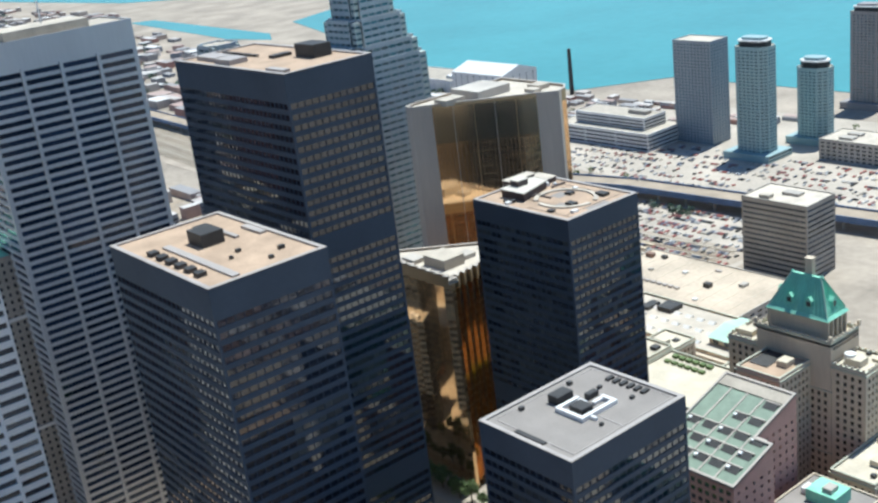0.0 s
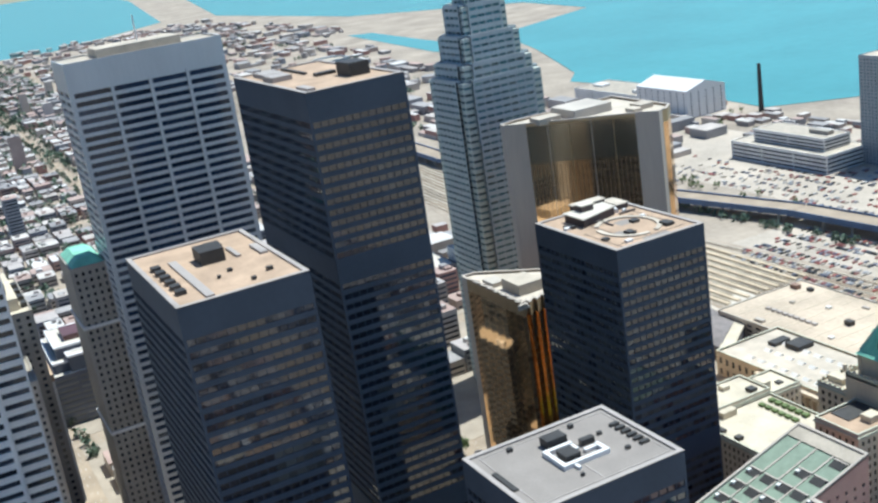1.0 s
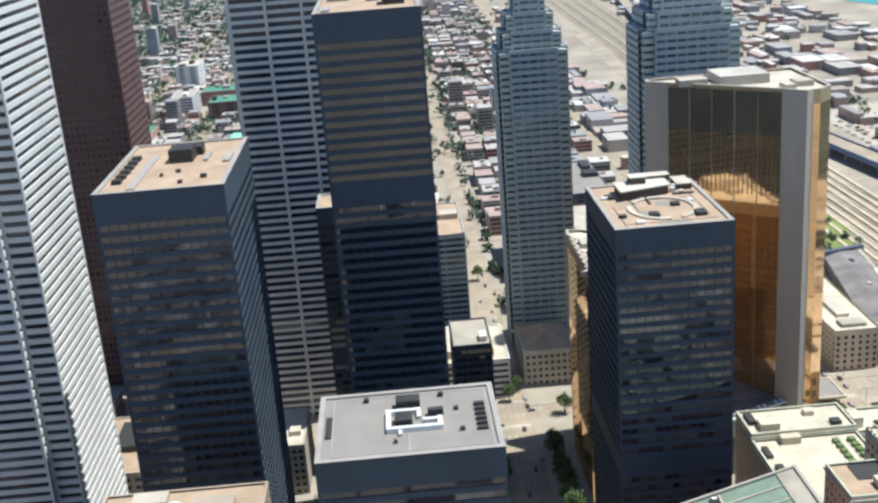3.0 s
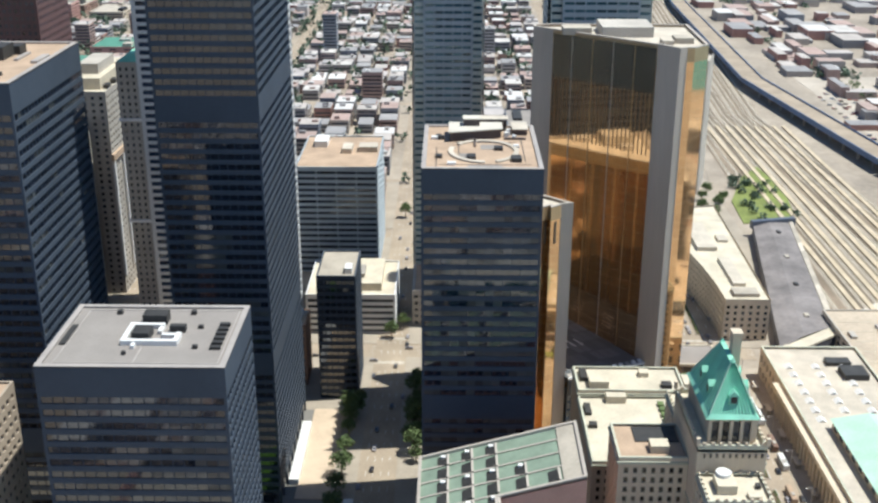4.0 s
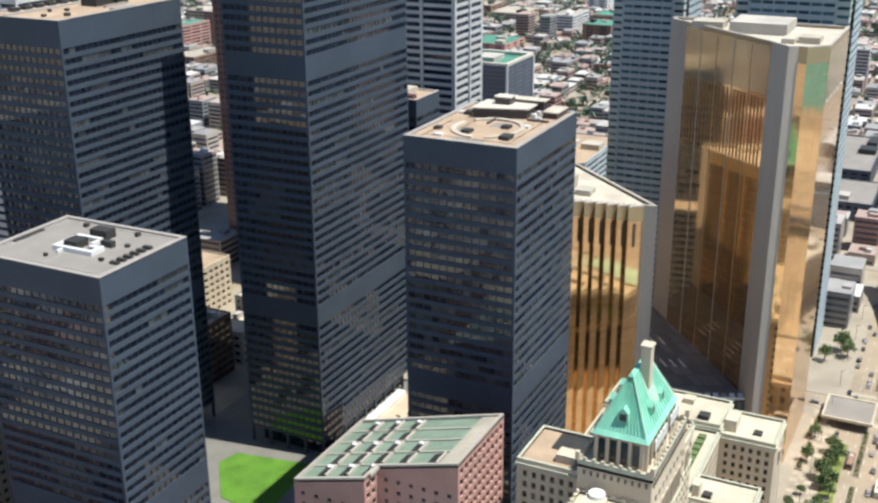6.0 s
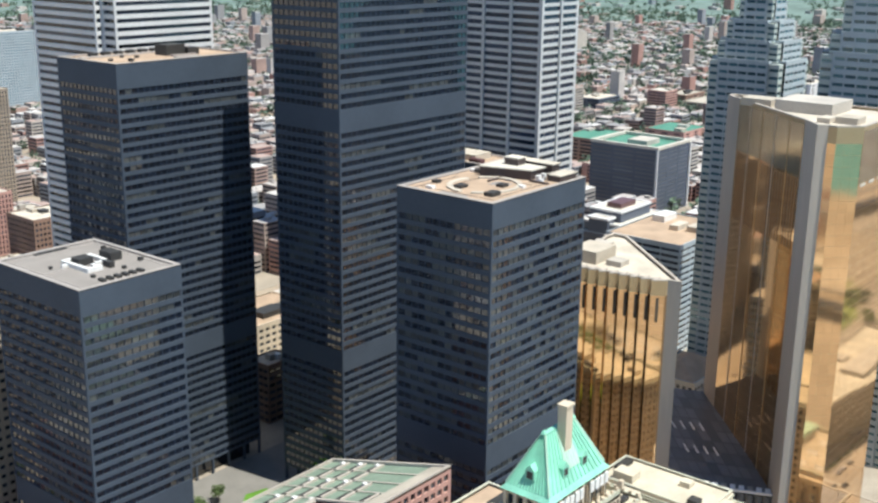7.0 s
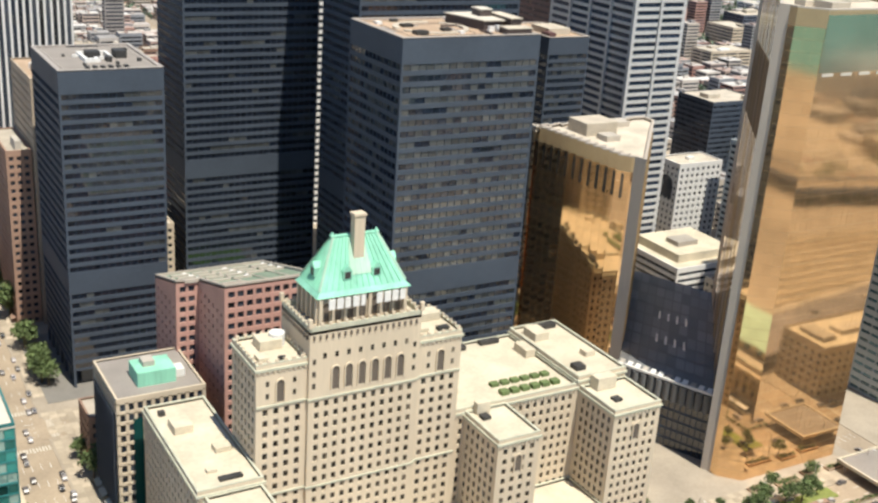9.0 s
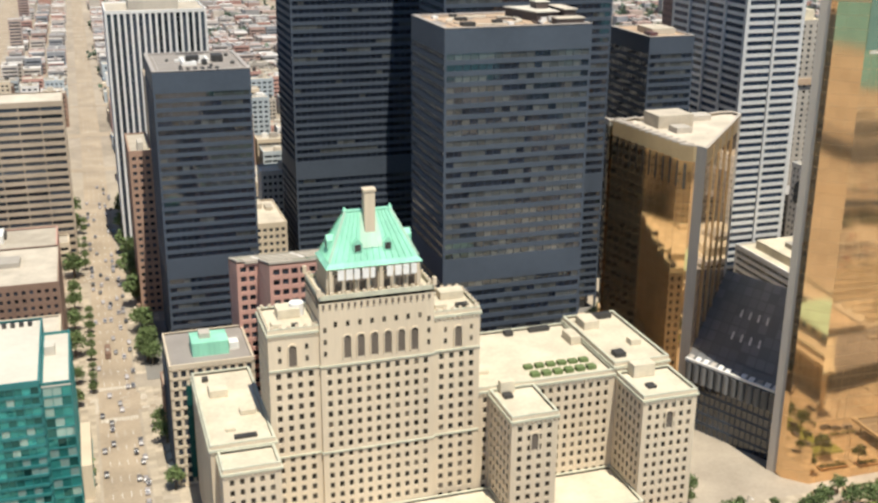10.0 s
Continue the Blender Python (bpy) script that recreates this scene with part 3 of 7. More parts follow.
exp = thing("expressway", "long elevated concrete expressway with blue-grey parapets", "viaduct", kind="structure")
line = [(-200, -740), (400, -722), (640, -700), (815, -655), (1120, -618), (1650, -640), (2700, -760)]
deck, par, piers = Soup(), Soup(), Soup()
for (xa, ya), (xb, yb) in zip(line, line[1:]):
    a, b = Vector((xa, ya)), Vector((xb, yb))
    d = (b - a).normalized()
    n2 = Vector((-d.y, d.x))
    q = lambda o, p: tuple(p + n2 * o)
    deck.prism([q(-11, a), q(-11, b), q(11, b), q(11, a)], 9, 11, bottom=True)
    for o in (-11.4, 10.6):
        par.prism([q(o, a), q(o, b), q(o + 0.8, b), q(o + 0.8, a)], 7.5, 12.6)
    for k in range(int((b - a).length / 28)):
        p = a + d * (14 + 28 * k)
        for o in (-7, 7):
            c = p + n2 * o
            piers.box(c.x - 1, c.x + 1, c.y - 1, c.y + 1, 0, 9)
part("deck", deck, M["asphalt"], exp)
part("parapet", par, mat("blue_grey_parapet", (0.10, 0.15, 0.26), 0.7), exp)
tagged(part("columns", piers, M["concrete"], exp), kind="stuff")


# ---- the black steel towers ----
def black_tower(x0, x1, y0, y1, h, floors, label, roofm, bands, crown, drawn=0.12):
    t = thing("black_tower", label, "skyscraper", "black steel towers")
    poly = rect(x0, x1, y0, y1)
    H = (h - crown - 8) / floors
    wall, glass, blinds = Soup(), Soup(), Soup()
    # recessed glazed lobby on columns, plain mechanical storeys, crown
    part("lobby", Soup().prism(inset(poly, 4), 0, 8, top=False), M["tdglass"], t)
    col = Soup().box(-0.5, 0.5, -0.5, 0.5, 0, 8).mesh("column", [M["tdsteel"]])
    nx, ny = max(2, round((x1 - x0) / 9.2)), max(2, round((y1 - y0) / 9.2))
    spots = [(x, y) for x in np.linspace(x0 + 0.6, x1 - 0.6, nx + 1) for y in (y0 + 0.6, y1 - 0.6)] + [(x, y) for y in np.linspace(y0 + 0.6, y1 - 0.6, ny + 1)[1:-1] for x in (x0 + 0.6, x1 - 0.6)]
    for x, y in spots:
        part("column", col, M["tdsteel"], t).location = (S * x, S * y, 0)
    wall.face([(x, y, 8) for x, y in reversed(poly)])
    rr = random.Random(floors)
    suites = [[(f0, f0 + rr.randint(2, 5), c0, c0 + rr.randint(4, 9)) for f0, c0 in ((rr.randrange(3, floors), rr.randrange(0, 16)) for k in range(6))] for side in range(4)]
    for f in reversed(range(floors)):
        z = 8 + H * f
        for i in (0, 3, 2, 1):
            a, b = poly[i], poly[(i + 1) % 4]
            if f in bands:
                wall.face(((*a, z), (*b, z), (*b, z + H), (*a, z + H)))
            else:
                row = Soup()
                facade(wall, row, a, b, z, z + H, 1, 3.05, 0.97, 0.55, 0.3, 0.24, 0.8, 0.006)
                shut = random.random() < drawn
                for c, q in enumerate(row.f):
                    if i == 0 or drawn > 0.3:  # towards the sun blinds hang in runs of neighbouring windows
                        if random.random() < (0.30 if shut else 0.30 * drawn / (1 - drawn)):
                            shut = not shut
                    else:  # on the shaded sides whole suites have theirs drawn
                        shut = any(f0 <= f < f1 and c0 + rr.randint(-1, 1) <= c < c1 + rr.randint(-1, 1) for f0, f1, c0, c1 in suites[i])
                    (blinds if shut else glass).face([row.v[k] for k in q])
    wall.prism(poly, h - crown, h - 0.2, top=False)
    skin = part("steel_skin", wall, M["tdsteel"], t)
    place_panes(glass, skin, M["tdglass"], 220, tilt=0.08)
    place_panes(blinds, skin, M["tdblinds"], 80, "blind_pane", tilt=0.08)
    inn = inset(poly, 1.6)
    part("roof", Soup().prism(inn, h - 1.5, h - 0.6), roofm, t, "gravel roof deck")
    part("parapet", Soup().ring(poly, inn, h - 0.5, h), M["parapet"], t)
    return t


M["louvre_brown"] = mat("brown_louvre_wall", (0.075, 0.055, 0.05), 0.7, var=0.2)
M["parapet"] = mat("parapet_metal", (0.38, 0.34, 0.31), 0.6, var=0.15, scale=0.1, fine=0.9)


def roof_kit(t, items):
    """Rooftop pieces of a tower: name, material, boxes."""
    for name, m, boxes in items:
        for bx in boxes:
            part(name, Soup().box(*bx), M[m], t)


z = 134.0
t = black_tower(205, 245.6, -234, -182.5, z, 30, "black steel office tower with a flat grey gravel roof", M["roof_grey"], (9, 10), 8.5)
r = z - 0.6
roof_kit(t, [("white_duct", "plant", [(219, 220.4, -218, -202, r, r + 1.5), (220.4, 231, -203.4, -202, r, r + 1.5), (229.6, 231, -212, -203.4, r, r + 1.5), (220.4, 225, -218, -216.6, r, r + 1.5), (223.6, 225, -216.6, -212.5, r, r + 1.2), (226.2, 229.6, -212, -210.8, r, r + 1.1), (216.8, 219, -206.4, -205.4, r, r + 1)]),
             ("plant_box", "dark", [(232.5, 237, -212, -205, r, r + 3), (221.5, 227, -209.5, -204.5, r, r + 2.6), (227.5, 229.5, -218.5, -214, r, r + 2)]),
             ("roof_vent", "dark", [(239.5, 241, -197, -195.5, r, r + 1.2), (239.5, 241, -219, -217.5, r, r + 1.2), (230, 231.2, -223, -221.6, r, r + 1), (217, 218.2, -224, -222.6, r, r + 1), (213, 214, -205, -204, r, r + 1)] + [(216.5 + 3 * i, 218 + 3 * i, -230.5, -227.5, r, r + 0.9) for i in range(6)]),
             ("roof_slot", "dark", [(219, 231.5, -186.5, -184.8, r, r + 0.5)]),
             ("roof_seam", "parapet", [(208, 242.6, -231.6, -231.2, r, r + 0.15), (208, 242.6, -186.9, -186.6, r, r + 0.15), (208, 208.3, -231.2, -186.9, r, r + 0.15), (242.3, 242.6, -231.2, -186.9, r, r + 0.15), (208.3, 218.5, -208.5, -208.1, r, r + 0.15)])])
z = 160.2
t = black_tower(301.8, 359.4, -326, -284.1, z, 36, "black steel office tower with tan roof and curved window-cleaning rail", M["roof_tan"], (14, 15), 8.5, 0.58)
r = z - 0.6
part("penthouse", Soup().prism([(337, -294), (342.5, -313), (351, -313), (351, -294)], r, r + 3.4), M["louvre_brown"], t, "dark louvred penthouse wall")
part("penthouse_roof", Soup().prism([(336.4, -293.4), (342, -313.6), (351.5, -313.6), (351.5, -293.4)], r + 3.4, r + 3.8), M["roof_white"], t)
part("upper_plant_box", Soup().box(345.5, 350.5, -305, -299, r + 3.8, r + 6.2), M["louvre_brown"], t)
part("upper_plant_roof", Soup().box(345.2, 350.8, -305.3, -298.7, r + 6.2, r + 6.6), M["roof_white"], t)
part("plant_house", Soup().box(352.6, 357.4, -315.5, -301, r, r + 4.4), M["louvre_brown"], t)
part("plant_house_roof", Soup().box(352.2, 357.7, -316, -300.5, r + 4.4, r + 4.8), M["roof_pale"], t)
part("low_plant_house", Soup().box(346.5, 357.4, -323, -317.5, r, r + 2), M["louvre_brown"], t)
part("low_plant_roof", Soup().box(346.2, 357.7, -323.3, -317.2, r + 2, r + 2.4), M["roof_pale"], t)
roof_kit(t, [("white_vent", "plant", [(343.5, 345.5, -315.8, -314.2, r, r + 1.8), (346, 347.5, -316.6, -315, r, r + 2.3), (341.5, 343, -318.5, -317, r, r + 1.2)]), ("duct", "louvre_brown", [(338, 339.2, -304, -296, r, r + 0.9), (330, 338, -303.4, -302.6, r, r + 0.6), (340, 341, -322, -314, r, r + 0.7)]),
             ("plant_box", "dark", [(311, 316, -319, -315.4, r, r + 1.4), (314.2, 318.4, -303, -299.8, r, r + 1.1), (325.4, 328.8, -313, -310, r, r + 1.1), (315.5, 318.2, -291.2, -288.8, r, r + 1), (339.6, 341.6, -291.8, -289.4, r, r + 1.3), (343, 344.6, -291, -288.6, r, r + 1)]),
             ("roof_seam", "dark", [(304.5, 330, -289.3, -289, r, r + 0.12), (308, 308.3, -322, -290, r, r + 0.12), (312, 343, -320.4, -320.1, r, r + 0.12), (336, 336.3, -318, -296, r, r + 0.12), (320, 343, -297.2, -296.9, r, r + 0.12)]), ("roof_stain", "roof_grey", [(327, 333, -312, -305, r, r + 0.05), (304.5, 307.5, -312, -300, r, r + 0.05), (316, 322, -301, -297, r, r + 0.05)]),
             ("roof_vent", "plant", [(340, 342, -290, -287, r, r + 1), (307, 309, -296, -293, r, r + 1), (329, 331, -319, -317, r, r + 1)])])
oval = lambda rr: [(324 + rr * 1.15 * math.cos(a), -306 + rr * math.sin(a)) for a in np.linspace(0, 2 * math.pi, 37)[:-1]]
outer, inner = oval(12.7), oval(10.9)
for i0, i1 in ((-16, 5), (7, 18)):  # two bent lengths with gaps between them
    ks = range(i0, i1 + 1)
    arc, n = Soup(), i1 - i0 + 1
    pts = [outer[k] for k in ks] + [inner[k] for k in ks]
    v = [(x, y, h) for h in (r, r + 0.6) for x, y in pts]
    f = [q for k in range(n - 1) for q in ((k, k + 1, 2 * n + k + 1, 2 * n + k), (n + k + 1, n + k, 3 * n + k, 3 * n + k + 1), (2 * n + k, 2 * n + k + 1, 3 * n + k + 1, 3 * n + k))]
    part("window_cleaning_rail", arc.solid(v, f + [(n, 0, 2 * n, 3 * n), (n - 1, 2 * n - 1, 4 * n - 1, 3 * n - 1)]), M["roof_pale"], t, "pale curved rail on the roof")
z = 194.3
t = black_tower(277.5, 345.9, -157.3, -116, z, 45, "tall black steel office tower with tan gravel roof", M["roof_tan"], (14, 15), 9.5)
r = z - 0.6
roof_kit(t, [("skylight_box", "dark", [(290 + 6.3 * i, 293.4 + 6.3 * i, -122.6, -119.6, r, r + 1.4) for i in range(6)]), ("roof_trench", "parapet", [(281, 327, -128.6, -126, r, r + 0.6), (313.5, 326, -147, -145.5, r, r + 0.8), (309.5, 322, -155, -152.5, r, r + 0.8)]),
             ("penthouse", "dark", [(314, 324, -142, -134, r, r + 4.5), (324, 330, -144, -139, r, r + 3)]),
             ("roof_vent", "dark", [(300, 301.5, -140, -138.5, r, r + 1), (296, 297.2, -135, -134, r, r + 1), (290, 291.6, -150, -148, r, r + 1.2), (285, 286.5, -143, -141.6, r, r + 1)])])
z = 237.7
t = black_tower(334.9, 418.1, -224.3, -186, z, 55, "tallest black steel office tower with tan roof and dark plant box", M["roof_tan"], (14, 15, 40, 41), 10)
r = z - 0.6
roof_kit(t, [("penthouse", "dark", [(353, 366, -219, -211, r, r + 5)]), ("plant_box", "parapet", [(380, 392, -198, -190, r, r + 2), (396, 410, -200, -192, r, r + 1.6), (340, 352, -192, -189, r, r + 1)]), ("roof_trench", "dark", [(385, 412, -206, -204.6, r, r + 0.9), (372, 376, -213, -205, r, r + 1.2)])])

# ---- the gold glass towers and the hall between them ----
def gold_tower(poly, h, floors, label, piers, slots):
    t = thing("gold_tower", label, "skyscraper", "gold glass towers")
    frame_, glass = Soup(), Soup()
    H = (h - 6) / floors
    n = len(poly)
    for i in range(n):
        a, b = poly[i], poly[(i + 1) % n]
        if i in piers:
            part("stone_pier", Soup().face(((*a, 0), (*b, 0), (*b, h), (*a, h))), M["pier"], t, "pale stone corner pier")
    for f in reversed(range(floors)):
        for i in range(n):
            if i not in piers and not (slots and (Vector(poly[i]) - Vector(poly[(i + 1) % n])).length < 3):
                facade(frame_, glass, poly[i], poly[(i + 1) % n], H * f, H * (f + 1), 1, 3.0, 0.994, 0.984, 0.03, 0.008, 0.0, 0.003)
    for i in range(n):
        if i in piers:
            continue
        a, b = Vector(poly[i]), Vector(poly[(i + 1) % n])
        L = (b - a).length
        d = (b - a) / L
        o = Vector((d.y, -d.x))
        if slots and L < 3:
            k = 0
            part("tooth_return", Soup().face(((*a, 0), (*b, 0), (*b, h - 6), (*a, h - 6))), M["gold"], t, "gold glass return of a facade tooth")
        elif slots and abs(d.x) > 0.8:
            k = 0  # short returns stay plain
        else:
            k = max(1, round(L / 13))
        # louvred head and vertical ribs
        for j in range(k):
            for q in range(1 if slots and i % 8 and L < 9 else 0):
                s0 = L * 0.4
                c, e = a + d * s0, a + d * (s0 + 1.1)
                part("louvre", Soup().prism([tuple(c), tuple(c + o * 0.25), tuple(e + o * 0.25), tuple(e)], h - 17, h - 7), M["louvre"], t, "dark louvre slot")
        for j in range(1, k if slots else 0):
            c = a + d * (L * j / k)
            part("rib", Soup().prism([tuple(c - d * 0.3), tuple(c - d * 0.3 + o * 0.5), tuple(c + d * 0.3 + o * 0.5), tuple(c + d * 0.3)], 0, h - 1), M["goldframe"], t, "gold vertical rib")
        frame_.face(((*a, h - 6), (*b, h - 6), (*b, h), (*a, h)))
        if not slots and L > 12:
            e0, e1 = a + d * 0.2, b - d * 0.2
            part("head_panel", Soup().prism([tuple(e0), tuple(e0 + o * 0.12), tuple(e1 + o * 0.12), tuple(e1)], h - 21, h - 1.5), M["headglass"], t, "grey-bronze plant-room glazing")
            for j in range(max(1, int(L / 9)) if i == 3 else 0):
                c = a + d * (2 + 9 * j)
                part("head_light", Soup().prism([tuple(c), tuple(c + o * 0.2), tuple(c + d * 5.5 + o * 0.2), tuple(c + d * 5.5)], h - 22.3, h - 21.2), M["roof_white"], t, "white strip below the plant-room glazing")
        if not slots and i == 8:
            # Thin bars stand for stripes mirrored from the lower gold tower.
            for j in range(1, 25):
                if j % 5 == 0:
                    continue
                c = a + d * (L * j / 25)
                part("mullion", Soup().prism([tuple(c - d * 0.08), tuple(c - d * 0.08 + o * 0.35), tuple(c + d * 0.08 + o * 0.35), tuple(c + d * 0.08)], h - 50, h - 22), M["bronze_head"], t, "slim bronze bar standing for a reflected stripe")
            for j in range(1, 5):
                c = a + d * (L * j / 5)
                part("fin", Soup().prism([tuple(c - d * 0.14), tuple(c - d * 0.14 + o * 0.25), tuple(c + d * 0.14 + o * 0.25), tuple(c + d * 0.14)], 30, h - 0.5), M["pier" if j % 2 else "goldframe"], t, "thin vertical fin")
    fr = part("gold_frame", frame_, M["goldframe"], t, "gold anodised frame")
    place_panes(glass, fr, M["gold"], 300, tilt=0.03)
    inn = inset(poly, 1.2)
    part("roof", Soup().prism(inn, h - 2, h - 0.8), M["roof_pale"], t)
    part("parapet", Soup().ring(poly, inn, h - 0.05, h + 0.5), M["pier"], t)
    return t


M["headglass"] = mat("grey_bronze_glazing", (0.50, 0.42, 0.29), 0.12, 0.9, var=0.12, scale=0.08, fine=0.5)
M["bronze_head"] = mat("bronze_louvre", (0.26, 0.20, 0.15), 0.3, 0.6, var=0.15)
M["louvre"] = mat("dark_louvre", (0.09, 0.075, 0.06), 0.5, 0.3)
# right-angled plan, long side to the south-east; a stone pier at each sharp corner
t = gold_tower([(397.6, -342.6), (398.9, -348), (442, -301), (446.5, -296), (446.5, -289), (440, -288.4)] + [q for k in range(8) for q in ((440 - 6.6 * (k + 1), -290.2), (440 - 6.6 * (k + 1), -288.2))] + [q for k in range(12) for q in ((390.5 + 0.56 * k, -288.2 - 4.5 * (k + 1)), (387.335 + 0.56 * k, -288.2 - 4.5 * (k + 1)))][:-1], 114.5, 26, "lower gold-glass triangular tower with pale stone corners", (0, 2, 3, 4), True)
roof_kit(t, [("penthouse", "roof_pale", [(400, 416, -308, -295, 113.6, 119)]), ("plant_box", "concrete", [(403, 410, -318, -311, 113.6, 116), (420, 430, -299, -292, 113.6, 116)])])
t = gold_tower([(409.4, -391.2), (411.1, -394.6), (411.2, -397.8), (418.2, -405), (468, -405.6), (468, -340), (466, -333), (461, -332.5), (453.9, -341.2), (418.2, -383.2)], 180.3, 41, "tall gold-glass tower with pale stone corner piers", (0, 5, 6, 7, 9), False)
roof_kit(t, [("penthouse", "concrete", [(440, 462, -385, -362, 179.4, 184)]), ("plant_box", "roof_pale", [(425, 434, -400, -392, 179.4, 182), (446, 456, -358, -345, 179.4, 182.5), (422, 430, -391, -386, 179.4, 181.4)])])
t = thing("banking_hall", "dark sloped-glass banking hall between two gold towers", "hall")
slope = Soup()
A0, A1, B0, B1 = Vector((397, -349, 30)), Vector((414, -387, 30)), Vector((446, -297, 44)), Vector((463, -334, 44))
for i in range(10):
    for j in range(9):
        q = lambda u, v: A0.lerp(A1, u).lerp(B0.lerp(B1, u), v)
        g = 0.006
        slope.face([q(i / 10 + g, j / 9 + g), q((i + 1) / 10 - g, j / 9 + g), q((i + 1) / 10 - g, (j + 1) / 9 - g), q(i / 10 + g, (j + 1) / 9 - g)])
for fq in slope.f:
    part("roof_pane", Soup().face([slope.v[i_] for i_ in fq]), M["slate"], t)
part("roof_frame", Soup().solid([p - Vector((0, 0, 0.3)) for p in (A0, A1, B1, B0)], [(0, 1, 2, 3)]), M["slate"], t)
w2, g2 = Soup(), Soup()
facade(w2, g2, (397, -349), (414, -387), 0, 30, 7, 2.5, 0.92, 0.8, 0.2, 0.1)
part("wall", w2, M["tdsteel"], t)
tagged(part("window_panes", g2, M["tdglass"], t), kind="stuff")
ed = Vector((17, -38)).normalized()
en = Vector((ed.y, -ed.x))
for k in range(12):
    c = Vector((397, -349)) + ed * (41.6 * (k + 0.5) / 12)
    part("front_bay", Soup().prism([tuple(c + ed * (1.6 * math.cos(a_)) + en * (1.3 * math.sin(a_))) for a_ in np.linspace(0, math.pi, 7)][::-1], 21, 28.6), M["slate"], t, "rounded dark glazed bay")
    # Pale pieces along the eaves stand for bright reflections in the glass.
    part("skylight", Soup().solid([(*(c - ed * 1.1 + en * 0.4), 30.05), (*(c + ed * 1.1 + en * 0.4), 30.05), (*(c + ed * 1.1 - en * 2), 31.0), (*(c - ed * 1.1 - en * 2), 31.0)], [(0, 1, 2, 3)]), M["plant" if k % 3 else "concrete"], t)
q_ = [Vector((397, -349)), Vector((414, -387))]
part("eaves_rail", Soup().prism([tuple(q_[0]), tuple(q_[0] + en * 0.9), tuple(q_[1] + en * 0.9), tuple(q_[1])], 29.2, 30.2), M["plant"], t, "white eaves rail")
# Pale streaks laid on the slope as painted highlights of the roof glass.
for k in range(8):
    u0, v0 = 0.36 + 0.10 * (k % 4), 0.30 + 0.24 * (k // 4)
    pts_ = [A0.lerp(A1, u).lerp(B0.lerp(B1, u), v) + Vector((0, 0, 0.25)) for u, v in ((u0, v0), (u0 + 0.025, v0), (u0 + 0.02, v0 + 0.08), (u0, v0 + 0.08))]
    part("roof_light", Soup().face(pts_), M["plant"], t, "narrow pale streak standing for a roof glint")

# ---- tall neighbours ----
M["steelglass"] = glass_mat("dark_blue_ribbon_glass", (0.03, 0.045, 0.075), 0.08, 0.0, 0.5, 0.02, 0.1, 0.4)
t = tower("steel_tower", "stainless-steel skyscraper with dark ribbon windows", rect(502, 537, -208, -133), 0, 248.5, 57, 18, M["steel"], M["steelglass"], M["roof_pale"], 0.94, 0.56, 0.5, 0.24, 1.5, 0.02, crown=13, category="skyscraper")
for y in (-152.5, -170.5, -188.5):
    part("pier", Soup().box(501.1, 502.1, y - 0.75, y + 0.75, 0, 236), M["steel"], t)
for x in (519.5,):
    part("pier", Soup().box(x - 0.75, x + 0.75, -208.9, -207.9, 0, 236), M["steel"], t)
roof_kit(t, [("penthouse", "roof_pale", [(508, 530, -190, -150, 247, 252)]), ("mast", "plant", [(518.5, 519.1, -172.3, -171.7, 252, 264)])])
t = tower("marble_tower", "white marble skyscraper with dark ribbon windows", [(335, -76), (394, -76), (394, -66), (398, -66), (398, -12), (331, -12), (331, -66), (335, -66)], 0, 298, 72, 60, M["white"], M["winglass"], M["roof_pale"], 0.98, 0.48, 0.6, 0.3, 0.6, 0.02, crown=8, category="skyscraper")
t = tower("granite_tower", "dark red granite skyscraper", [(569.6, -60.6), (622, -60.6), (622, 0), (569.6, 0)], 0, 281, 66, 3.2, M["red"], M["winglass"], M["roof_pale"], 0.55, 0.5, 0.2, 0.25, 1, 0.02, crown=6, category="skyscraper")


